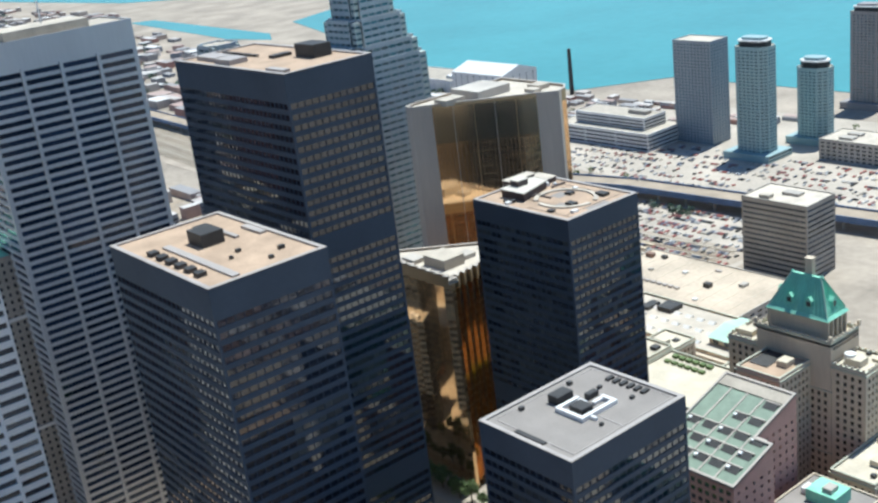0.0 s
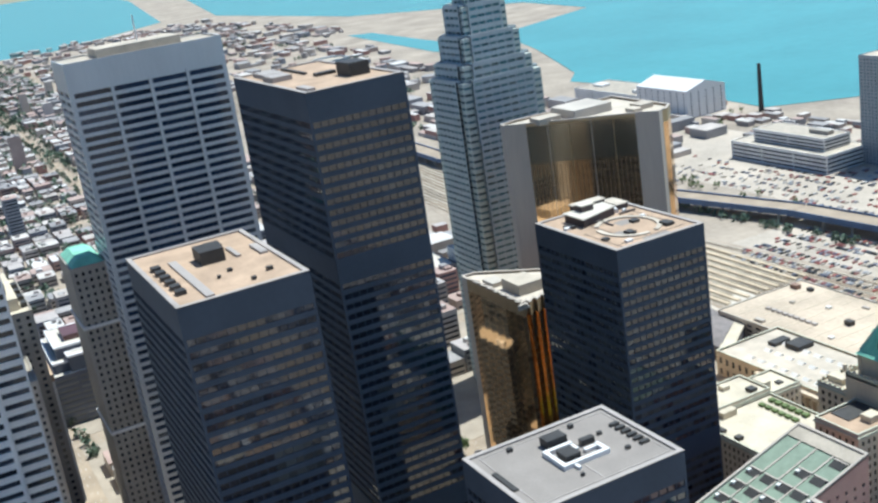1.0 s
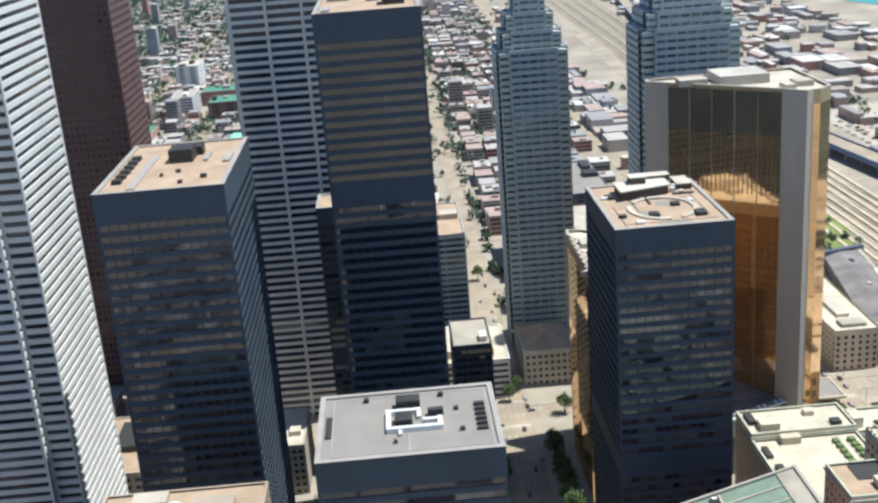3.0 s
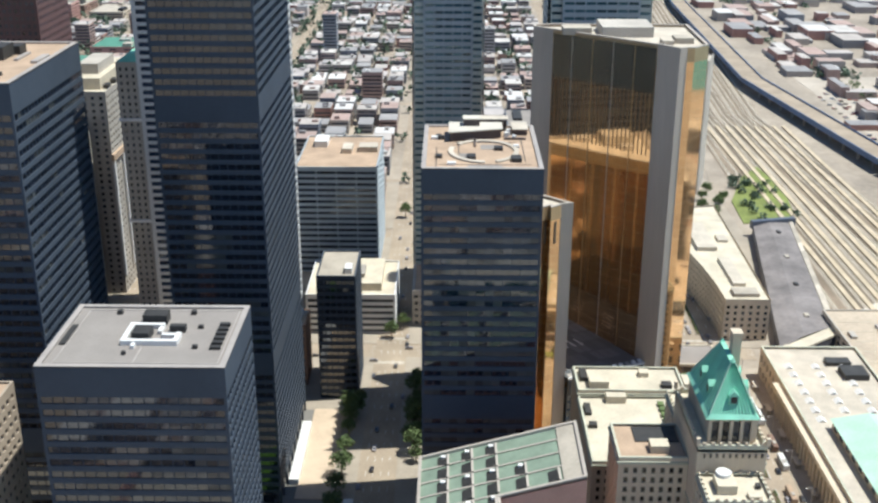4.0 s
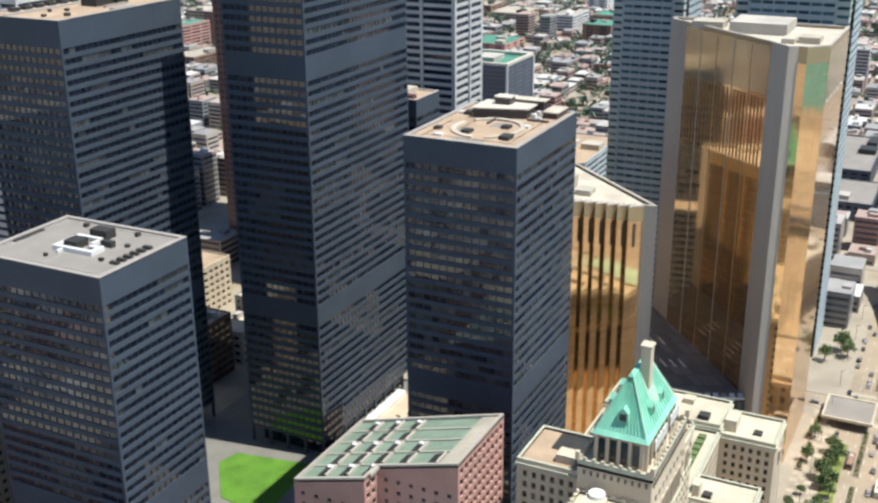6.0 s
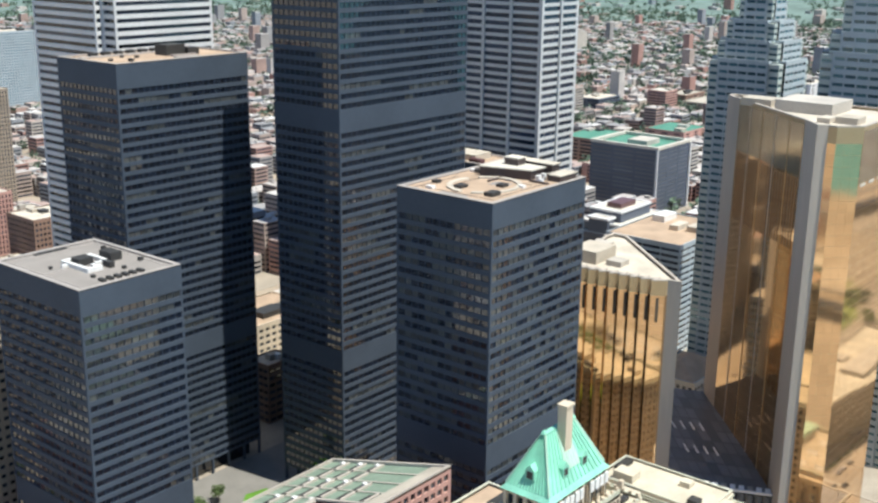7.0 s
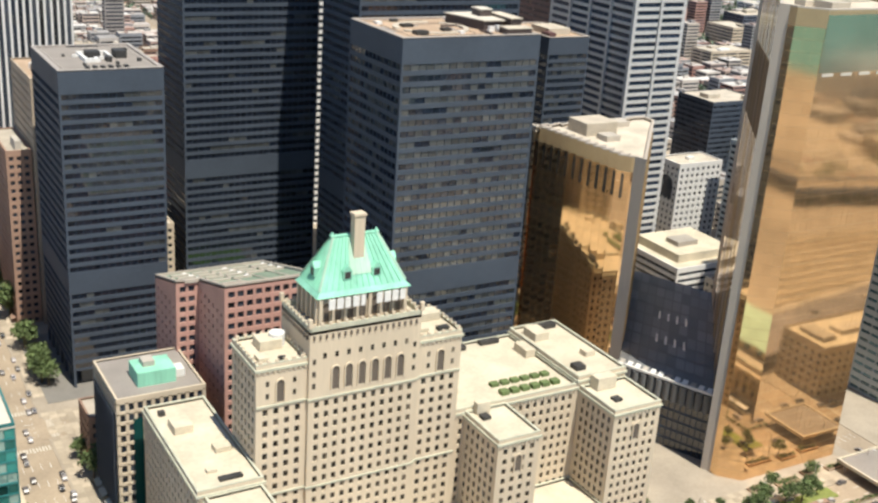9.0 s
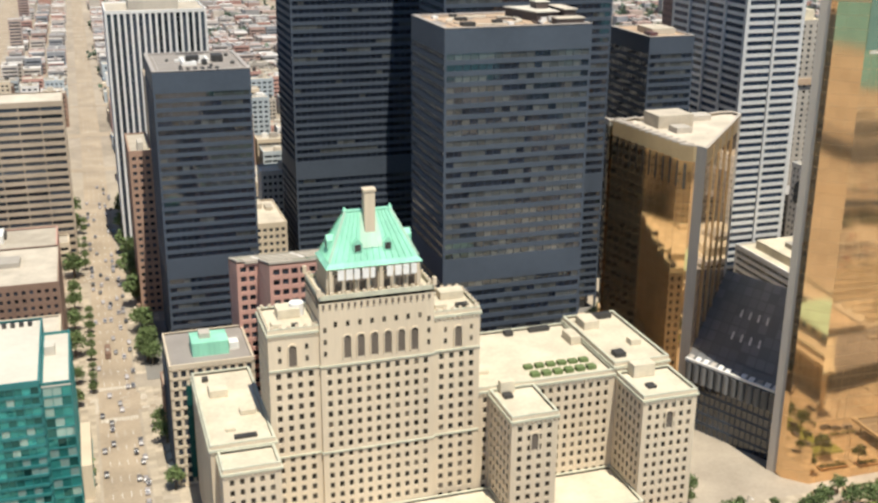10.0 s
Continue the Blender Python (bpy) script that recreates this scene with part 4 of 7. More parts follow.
def stepped_tower(levels, label, fl):
    """A tower of ribbon-windowed storeys whose notched corners carry pale bands."""
    t = thing("stepped_tower", label, "skyscraper", "blue-grey stepped towers")
    for (x0, x1, y0, y1, z0, z1) in levels:
        n = 0.16 * (x1 - x0)
        cross = [(x0 + n, y0), (x1 - n, y0), (x1 - n, y0 + n), (x1, y0 + n), (x1, y1 - n), (x1 - n, y1 - n), (x1 - n, y1), (x0 + n, y1), (x0 + n, y1 - n), (x0, y1 - n), (x0, y0 + n), (x0 + n, y0 + n)]
        floors = max(1, round((z1 - z0) / fl))
        g = Soup()
        for i in (0, 3, 6, 9):
            w = Soup()
            facade(w, g, cross[i], cross[i + 1], z0, z1, floors, 5.2, 0.9, 0.40, 0.4, 0.3, 0.8, 0.03)
            part("wall", w, M["bluegrey"], t)
        part("terrace", Soup().face([(x, y, z1) for x, y in cross]), M["roof_pale"], t)
        tagged(part("window_panes", g, M["blueglass"], t), kind="stuff")
        part("parapet", Soup().ring(cross, inset(cross, 0.5), z1 - 0.02, z1 + 1.0), M["bluegrey"], t)
        e = 0.2 * n
        for cx0, cx1, sx in ((x0 + e, x0 + n + 0.3, 0), (x1 - n - 0.3, x1 - e, 1)):
            for cy0, cy1, sy in ((y0 + e, y0 + n + 0.3, 0), (y1 - n - 0.3, y1 - e, 1)):
                w, g = Soup(), Soup()
                p = rect(cx0, cx1, cy0, cy1)
                for i in ((2 if sy else 0), (1 if sx else 3)):
                    facade(w, g, p[i], p[(i + 1) % 4], z0, z1 - 1.5, floors, 12, 0.94, 0.4, 0.4, 0.3, 0.2)
                w.prism(p, z1 - 1.5, z1 - 0.5)
                bay = part("corner_bay", w, M["bandstone"], t, "pale banded corner bay")
                tagged(part("window_panes", g, M["blueglass"], bay), kind="stuff")
    return t


stepped_tower([(563, 604, -313, -272, 0, 184), (566, 601, -310, -275, 184, 194), (569, 598, -306, -278, 194, 204), (573, 594, -302, -283, 204, 216)], "blue-grey glass tower with stepped crown", 3.9)
stepped_tower([(525, 570, -400, -345, 0, 195), (527, 567, -396, -348, 195, 204), (530, 564, -391, -352, 204, 219), (534, 560, -386, -356, 219, 236), (539, 555, -381, -361, 236, 262)], "taller blue-grey stone tower stepping up to a spire", 3.9)


# ---- the grand railway hotel ----
hotel = thing("grand_hotel", "huge pale limestone hotel with copper chateau roof", "hotel")
WIN = {}


def window_mesh(w, h):
    """A sash window: stone-coloured frame, middle rail and two dark panes."""
    key = (round(w, 2), round(h, 2))
    if key not in WIN:
        a, b, e = w / 2, h / 2, 0.14
        o4, i4 = ((-a, -b), (a, -b), (a, b), (-a, b)), ((-a + e, -b + e), (a - e, -b + e), (a - e, b - e), (-a + e, b - e))
        s = Soup()
        s.solid([(x, -0.08, z) for x, z in o4] + [(x, -0.08, z) for x, z in i4] + [(x, 0.06, z) for x, z in i4], [(i, (i + 1) % 4, 4 + (i + 1) % 4, 4 + i) for i in range(4)] + [(4 + i, 4 + (i + 1) % 4, 8 + (i + 1) % 4, 8 + i) for i in range(4)])
        s.f.append((8, 9, 10, 11))
        s.k.append(1)
        WIN[key] = s.mesh("window", [M["stone_dark"], M["hotelglass"]])
    return WIN[key]


M["hotelglass"] = glass_mat("hotel_sash_glass", (0.05, 0.042, 0.034), 0.2, 0.0, 0.35, 0.02, 0.1, 0.7, 0.12, (0.16, 0.13, 0.10))
M["stone_dark"] = mat("weathered_sash", (0.13, 0.105, 0.085), 0.8, var=0.2)
count = [0]


def stone_face(wallsoup, panes, parent, a, b, z0, z1, floors, bay, single, wf=0.47, hf=0.58, margin=1.2):
    """A hotel face with window openings; near faces get single windows, the rest joined panes."""
    g = Soup()
    facade(wallsoup, g, a, b, z0, z1, floors, bay, wf, hf, 0.4, 0.26, margin)
    for f in g.f:
        q = [Vector(g.v[i]) for i in f]
        if single and count[0] < 300:
            count[0] += 1
            w, h = (q[1] - q[0]).length, (q[3] - q[0]).length
            c = (q[0] + q[2]) / 2
            o = new("window", window_mesh(w, h))
            o.parent = parent
            d = (q[1] - q[0]).normalized()
            o.matrix_local = Matrix.Translation(c * S) @ Matrix.Rotation(math.atan2(d.y, d.x), 4, 'Z')
        else:
            panes.face(q)


def mass(x0, x1, y0, y1, z0, z1, single=(), bay=3.05, roofm="roof_cream", cornice=True, floors=None, attic=0.0):
    wall, panes = Soup(), Soup()
    ob = part("wall", Soup().box(x0 + 1, x1 - 1, y0 + 1, y1 - 1, max(z0 - 1, 0), z1 - 2), M["stone"], hotel)
    p = rect(x0, x1, y0, y1)
    fl = floors or max(1, round((z1 - 3 - z0) / 3.55))
    for i in range(4):
        if attic and i == 0:
            stone_face(wall, panes, ob, p[0], p[1], z0, attic, round((attic - z0) / 3.6), bay, True)
            wall.face(((*p[0], attic), (*p[1], attic), (*p[1], z1 - 3), (*p[0], z1 - 3)))
        else:
            stone_face(wall, panes, ob, p[i], p[(i + 1) % 4], z0, z1 - 3, fl, bay, i in single)
    wall.prism(p, z1 - 3, z1, top=False)
    ob.data = wall.mesh("wall", [M["stone"]])
    tagged(part("window_panes", panes, M["hotelglass"], hotel), kind="stuff")
    inn = inset(p, 0.8)
    part("roof", Soup().prism(inn, z1 - 1.4, z1 - 0.7), M[roofm], hotel, "cream flat roof")
    part("parapet", Soup().ring(p, inn, z1 - 0.02, z1 + 0.3), M["cornice"], hotel)
    if cornice:
        part("cornice", Soup().ring(inset(p, -0.5), p, z1 - 2.0, z1 - 1.2), M["cornice"], hotel)
        dz = Soup()
        for i in range(int((x1 - x0) / 1.6)):
            dz.box(x0 + 0.5 + 1.6 * i, x0 + 1.2 + 1.6 * i, y0 - 0.35, y0, z1 - 2.8, z1 - 2.0)
        tagged(part("dentil_course", dz, M["stone"], hotel), kind="stuff")
    return ob


M["roof_cream"] = mat("cream_roofing", (0.58, 0.51, 0.39), 0.9, var=0.2, scale=0.09, fine=0.8)
M["cornice"] = mat("weathered_cornice", (0.50, 0.49, 0.385), 0.85, var=0.2, scale=0.2, fine=1.2)
mass(224, 240, -392, -372, 0, 80, (0,), attic=66)
mass(277, 293, -392, -372, 0, 80, (0,), attic=66)
mass(250, 272, -372, -349, 0, 79, roofm="roof_tan")
mass(204, 224, -399, -345, 0, 47.5)
mass(206, 223.5, -411, -399, 0, 45.5, (0,))
mass(293, 343, -391, -347, 0, 50.5)
mass(297, 313, -412, -391, 0, 49.5, (0,))
mass(343, 364, -391, -347, 0, 53)
mass(344, 364, -411, -391, 0, 49.5, (0,))
mass(223.5, 297, -416, -393.5, 0, 14, (), cornice=True)
mass(313, 344, -416, -391, 0, 13, (), cornice=True)

# centre: shaft, arcaded attic, terrace
wall, panes = Soup(), Soup()
ob = part("wall", Soup().box(241, 276, -392, -373, 0, 60), M["stone"], hotel, "tall central limestone shaft")
p = rect(240, 277, -393.2, -371.5)
for i in range(4):
    stone_face(wall, panes, ob, p[i], p[(i + 1) % 4], 0, 66, 18, 3.05, i == 0)
wall.prism(p, 66, 88.5, top=False)
ob.data = wall.mesh("wall", [M["stone"]])
tagged(part("window_panes", panes, M["hotelglass"], hotel), kind="stuff")
for zz in (36, 66.2):
    part("string_course", Soup().ring(inset(p, -0.35), p, zz, zz + 0.6), M["cornice"], hotel)
for (x0, x1) in ((224, 240), (277, 293)):
    part("string_course", Soup().box(x0, x1, -392.4, -392, 66.2, 66.8), M["cornice"], hotel)
    part("string_course", Soup().box(x0, x1, -392.4, -392, 36, 36.6), M["cornice"], hotel)


def arch(cx, y, z0, w, h, parent, frame=True):
    """A round-headed opening: dark reveal, raised stone surround."""
    pts = [(cx - w / 2, z0), (cx + w / 2, z0)] + [(cx + w / 2 * math.cos(a), z0 + h - w / 2 + w / 2 * math.sin(a)) for a in np.linspace(0, math.pi, 9)]
    out = [(cx - w / 2 - 0.4, z0), (cx + w / 2 + 0.4, z0)] + [(cx + (w / 2 + 0.4) * math.cos(a), z0 + h - w / 2 + (w / 2 + 0.4) * math.sin(a)) for a in np.linspace(0, math.pi, 9)]
    part("arched_window", Soup().face([(x, y - 0.05, z) for x, z in pts]), M["stone_dark"], parent)
    n = len(pts)
    s = Soup()
    s.solid([(x, y - 0.45, z) for x, z in pts] + [(x, y - 0.45, z) for x, z in out] + [(x, y, z) for x, z in pts] + [(x, y, z) for x, z in out],
            [(i, i + 1, n + i + 1, n + i)[::-1] for i in range(1, n - 1)] + [(i + 1, i, 2 * n + i, 2 * n + i + 1) for i in range(1, n - 1)] + [(n + i, n + i + 1, 3 * n + i + 1, 3 * n + i) for i in range(1, n - 1)]
            + [(n - 1, 0, n, 2 * n - 1)[::-1], (0, n - 1, 3 * n - 1, 2 * n), (2 * n - 1, n, 3 * n, 4 * n - 1)])
    part("arch_surround", s, M["stone"], parent)


for k in range(6):
    arch(248.6 + 4.37 * k, -393.2, 68.8, 2.3, 7.6, hotel)
for cx in (231.5, 285.5):
    arch(cx, -392, 67.4, 2.4, 7.2, hotel)
for cx in (305, 354):
    arch(cx, -412 if cx < 320 else -411, 37, 2.4, 6, hotel)
sm = Soup()
for k in range(8):
    sm.box(244.4 + 3.9 * k, 245.5 + 3.9 * k, -393.3, -393, 79.5, 81.2)
for cx in (227.5, 236, 281.2, 290):
    for zz in (69, 73):
        sm.box(cx - 0.5, cx + 0.5, -392.15, -391.9, zz, zz + 1.6)
for cx in (241.6, 275.2):
    for zz in (70, 74, 78):
        sm.box(cx - 0.5, cx + 0.5, -393.35, -393, zz, zz + 1.6)
tagged(part("attic_glazing", sm, M["hotelglass"], hotel), kind="stuff")
part("terrace", Soup().prism(p, 88.0, 88.4), M["roof_cream"], hotel)
part("parapet", Soup().ring(p, inset(p, 0.7), 87.6, 90), M["cornice"], hotel)
for x, y in p:
    part("finial", Soup().box(x - 0.6, x + 0.6, y - 0.6, y + 0.6, 90, 92.6), M["stone"], hotel)
tx0, tx1, ty0, ty1 = 243.5, 273.5, -390.3, -374.5
part("drum", Soup().box(tx0 + 1, tx1 - 1, ty0 + 1, ty1 - 1, 88.4, 97.4), M["stone"], hotel, "colonnaded stone drum below the copper roof")
for k in range(7):
    cx = tx0 + 3 + 4 * k
    arch(cx, ty0 + 1, 89.4, 2.2, 6, hotel)
for k in range(4):
    cy = ty0 + 3.15 + 3.3 * k
    for xx in (tx0 + 0.85, tx1 - 1.02):
        part("arched_window", Soup().box(xx, xx + 0.17, cy - 1.1, cy + 1.1, 89.0, 95.8), M["winglass"], hotel)
for k in range(8):
    cx = tx0 + 1 + 4 * k
    part("pilaster", Soup().box(cx - 0.5, cx + 0.5, ty0 - 0.2, ty0 + 1, 88.4, 97.4), M["stone"], hotel)
for k in range(5):
    cy = ty0 + 1.5 + 3.3 * k
    for xx in (tx0 - 0.2, tx1 - 1):
        part("pilaster", Soup().box(xx, xx + 1.2, cy - 0.5, cy + 0.5, 88.4, 97.4), M["stone"], hotel)
# the hipped copper roof, with a flare at the eaves, standing seams and dormers
roofz = 97.4
ridge = (251, 265.5, -382.6)
s = Soup()
eave = rect(tx0 - 0.5, tx1 + 0.5, ty0 - 0.5, ty1 + 0.5)
mid = [(a * 0.86 + b * 0.14, c * 0.86 + d * 0.14) for (a, c), (b, d) in zip(eave, ((ridge[0], ridge[2]), (ridge[1], ridge[2]), (ridge[1], ridge[2]), (ridge[0], ridge[2])))]
top = rect(ridge[0], ridge[1], ridge[2] - 0.6, ridge[2] + 0.6)
v = [(x, y, roofz) for x, y in eave] + [(x, y, roofz + 1.4) for x, y in mid] + [(x, y, 113.2) for x, y in top]
s.solid(v, [(i, (i + 1) % 4, 4 + (i + 1) % 4, 4 + i) for i in range(4)] + [(4 + i, 4 + (i + 1) % 4, 8 + (i + 1) % 4, 8 + i) for i in range(4)] + [(8, 9, 10, 11), (3, 2, 1, 0)])
part("copper_roof", s, M["copper"], hotel, "steep verdigris copper hipped roof")
seams = Soup()
for i in range(4):
    a0, a1, b0, b1 = Vector(mid[i]), Vector(mid[(i + 1) % 4]), Vector(top[i]), Vector(top[(i + 1) % 4])
    for k in range(1, 14):
        a, b = a0.lerp(a1, k / 14), b0.lerp(b1, k / 14)
        d = (a1 - a0).normalized() * 0.09
        o = Vector((d.y, -d.x)).normalized() * 0.18
        seams.solid([(*(a - d), roofz + 1.4), (*(a + d), roofz + 1.4), (*(b + d), 113.2), (*(b - d), 113.2), (*(a + o), roofz + 1.7), (*(b + o), 113.3)], [(0, 4, 5, 3), (4, 1, 2, 5)])
tagged(part("standing_seams", seams, M["copper"], hotel), kind="stuff")
part("ridge_cap", Soup().box(ridge[0] - 0.3, ridge[1] + 0.3, ridge[2] - 0.8, ridge[2] + 0.8, 113.0, 113.5), M["copper"], hotel)
for cx in (ridge[0], ridge[1]):
    part("finial", Soup().solid([(cx - 0.7, ridge[2] - 0.7, 113.4), (cx + 0.7, ridge[2] - 0.7, 113.4), (cx + 0.7, ridge[2] + 0.7, 113.4), (cx - 0.7, ridge[2] + 0.7, 113.4), (cx, ridge[2], 114.8)], [(0, 1, 4), (1, 2, 4), (2, 3, 4), (3, 0, 4)]), M["copper"], hotel)


def dormer(x, y, z, dx, dy):
    """A gabled dormer looking along (dx, dy)."""
    n2 = (-dy, dx)
    q = lambda s, d, zz: (x + n2[0] * s + dx * d, y + n2[1] * s + dy * d, z + zz)
    b = Soup().solid([q(-1.5, 0.6, 0), q(1.5, 0.6, 0), q(1.5, 0.6, 2.7), q(-1.5, 0.6, 2.7), q(0, 0.6, 4.4), q(-1.5, -3, 0), q(1.5, -3, 0), q(1.5, -3, 2.7), q(-1.5, -3, 2.7), q(0, -3, 4.4)],
                     [(0, 1, 2, 4, 3)[::-1], (1, 6, 7, 2), (5, 0, 3, 8), (2, 7, 9, 4), (8, 3, 4, 9)])
    d = part("dormer", b, M["copper"], hotel)
    part("dormer_window", Soup().face([q(-1.0, 0.63, 0.3), q(1.0, 0.63, 0.3), q(1.0, 0.63, 2.5), q(-1.0, 0.63, 2.5)]), M["dark"], d)


for cx in (253.6, 263.2):
    dormer(cx, ty0 + 2.2, 101.5, 0, -1)
    dormer(cx, ty1 - 2.2, 101.5, 0, 1)
dormer(tx0 + 2.0, -382.5, 101.8, -1, 0)
dormer(tx1 - 2.0, -382.5, 101.8, 1, 0)
part("chimney_breast", Soup().solid([(254.4, -388.2, 102.6), (262, -388.2, 102.6), (260.6, -383.6, 112.6), (255.8, -383.6, 112.6), (254.4, -384, 102.6), (262, -384, 102.6)], [(0, 1, 2, 3), (1, 5, 2), (4, 0, 3)]), M["mint"], hotel, "paler copper apron below the chimney")
# hip ribs of pale lead
for q in range(4):
    e_, m_ = Vector((*mid[q], roofz + 1.5)), Vector((*top[q], 113.3))
    side = Vector((0.45, 0, 0)) if q in (0, 3) else Vector((-0.45, 0, 0))
    part("hip_rib", Soup().solid([e_ - side, e_ + side, m_ + side, m_ - side, e_ + Vector((0, 0, 0.7)), m_ + Vector((0, 0, 0.5))], [(0, 4, 5, 3), (4, 1, 2, 5)]), M["mint"], hotel)
# merlons of the terrace and the shoulder blocks, corbels below
mer = Soup()
for x0, x1, y0, y1, zz in ((240, 277, -393.2, -371.5, 90), (224, 240, -392, -372, 80.3), (277, 293, -392, -372, 80.3)):
    for k in range(int((x1 - x0) / 2.6)):
        x = x0 + 0.9 + 2.6 * k
        for y in (y0 + 0.05, y1 - 0.75):
            mer.box(x, x + 1.0, y, y + 0.6, zz - 0.1, zz + 0.8)
    for k in range(int((y1 - y0) / 2.6)):
        y = y0 + 0.9 + 2.6 * k
        for x in (x0 + 0.05, x1 - 0.75):
            mer.box(x, x + 0.6, y, y + 1.0, zz - 0.1, zz + 0.8)
tagged(part("battlement", mer, M["stone"], hotel), kind="stuff")
cor = Soup()
for k in range(18):
    cor.box(241 + 2 * k, 241.6 + 2 * k, -393.6, -393.2, 85.8, 87.2)
for y in range(10):
    for x in (239.5, 277):
        cor.box(x, x + 0.5, -392 + 2 * y, -391.4 + 2 * y, 85.8, 87.2)
tagged(part("corbel_course", cor, M["stone_dark"], hotel), kind="stuff")
chim = part("chimney", Soup().box(256.5, 259.9, -386.2, -383.4, 104, 120), M["stone"], hotel, "pale slab chimney on the ridge")
part("chimney_cap", Soup().box(256.2, 260.2, -386.5, -383.1, 120, 120.7), M["stone"], chim)
# rooftop sign: plain pale bars along the terrace, on thin posts
for k, w_ in enumerate((2.0, 2.1, 1.8, 2.0, 1.4, 0, 1.9, 2.1, 2.0, 1.8)):
    if w_:
        bar = part("sign_bar", Soup().box(246.4 + 2.6 * k, 246.4 + 2.6 * k + w_, -391.9, -391.5, 94.0, 97.2), M["plant"], hotel, "pale blank sign bar")
        part("sign_post", Soup().box(247.2 + 2.6 * k, 247.4 + 2.6 * k, -391.8, -391.6, 88.4, 94.0), M["dark"], bar)
# rooftop huts, planters, tanks
for (x0, x1, y0, y1, z, h) in ((229, 236, -382, -376, 79.4, 3), (226, 229, -389, -385, 79.4, 1.2), (283, 291, -381, -376, 79.4, 2.6), (279, 283, -388, -384, 79.4, 1.2), (300, 305, -394, -391.5, 49, 4), (348, 356, -396, -391.5, 49, 4.5), (208, 214, -365, -358, 46.9, 2.5), (216, 221, -380, -376, 46.9, 1.5), (210, 213, -390, -388, 46.9, 1.0), (346, 352, -360, -352, 52.4, 3), (356, 360, -378, -374, 52.4, 2), (254, 259, -366, -360, 78.4, 2.6), (338, 342, -366, -358, 49.9, 3.0), (296, 301, -380, -374, 49.9, 1.2)):
    part("roof_hut", Soup().box(x0, x1, y0, y1, z, z + h), M["roof_cream"], hotel)
part("roof_pit", Soup().box(261, 270.5, -370.5, -356, 78.3, 78.7), M["dark"], hotel, "dark sunken roof well")
for x0, x1, y0, y1, z, h in ((346, 350, -386, -382, 52.4, 1.6), (352, 361, -352, -349, 52.4, 1.8), (300, 303, -398, -395, 48.9, 1.2), (349, 352, -405, -402, 48.9, 0.9), (207, 209, -352, -350, 46.9, 1.4), (212, 219, -395.5, -393.5, 46.9, 0.8), (232, 234, -390, -388.6, 79.4, 1.2), (286, 290, -389, -387, 79.4, 1.2), (318, 321, -352, -349, 49.9, 1.6), (328, 336, -351, -348.5, 49.9, 1.4)):
    part("roof_vent", Soup().box(x0, x1, y0, y1, z, z + h), M["dark"], hotel)
part("water_tank", Soup().prism([(235.5 + 2.4 * math.cos(a), -379 + 2.4 * math.sin(a)) for a in np.linspace(0, 2 * math.pi, 15)[:-1]], 79.4, 83.5), M["plant"], hotel)
for k in range(6):
    x = 314 + 4.2 * k
    part("planter", Soup().box(x, x + 3, -387.5, -384.8, 49.9, 51.3), M["leaf"], hotel, "green planted trough")
    part("planter", Soup().box(x, x + 3, -381, -378.6, 49.9, 51.1), M["leaf"], hotel, "green planted trough")


# ---- pink office block with the sloped green roof ----
t = thing("pink_office", "pink granite office block with sloping green glazed roof", "office building")
poly = [(226, -309.5), (234, -309.5), (234, -337), (268, -337), (268, -284), (226, -284)]
zr = lambda y: 67 + (-284 - y) * 14 / 50
w, g = Soup(), Soup()
for i in range(6):
    a, b = poly[i], poly[(i + 1) % 6]
    lo = min(zr(a[1]), zr(b[1])) - 1.5
    side = a[0] == b[0] and a[0] < 240  # the plainer street side
    facade(w, g, a, b, 0, lo, round(lo / 3.9), 4.4 if side else 3.4, 0.30 if side else 0.70, 0.36 if side else 0.58, 0.5, 0.28, 0.8, 0.02)
    w.face(((*a, lo), (*b, lo), (*b, zr(b[1])), (*a, zr(a[1]))))
part("wall", w, M["pink"], t)
tagged(part("window_panes", g, M["winglass"], t), kind="stuff")
sl = lambda pts, dz: [(x, y, zr(y) + dz) for x, y in pts]
part("roof", Soup().face(sl(inset(poly, 1.0), -0.4)), M["sage"] if "sage" in M else M.setdefault("sage", mat("sage_green_roofing", (0.22, 0.28, 0.21), 0.7, var=0.2, scale=0.15, fine=1.0)), t, "sage green roof slope")
inn = inset(poly, 1.0)
rim = Soup()
for i in range(6):
    a, b, c, d = poly[i], poly[(i + 1) % 6], inn[(i + 1) % 6], inn[i]
    rim.solid(sl([a, b, c, d], 0.7) + sl([a, b, c, d], -0.6), [(0, 1, 2, 3), (0, 4, 5, 1), (2, 6, 7, 3)])
part("parapet", rim, M["pier"], t, "pale pink stone rim")
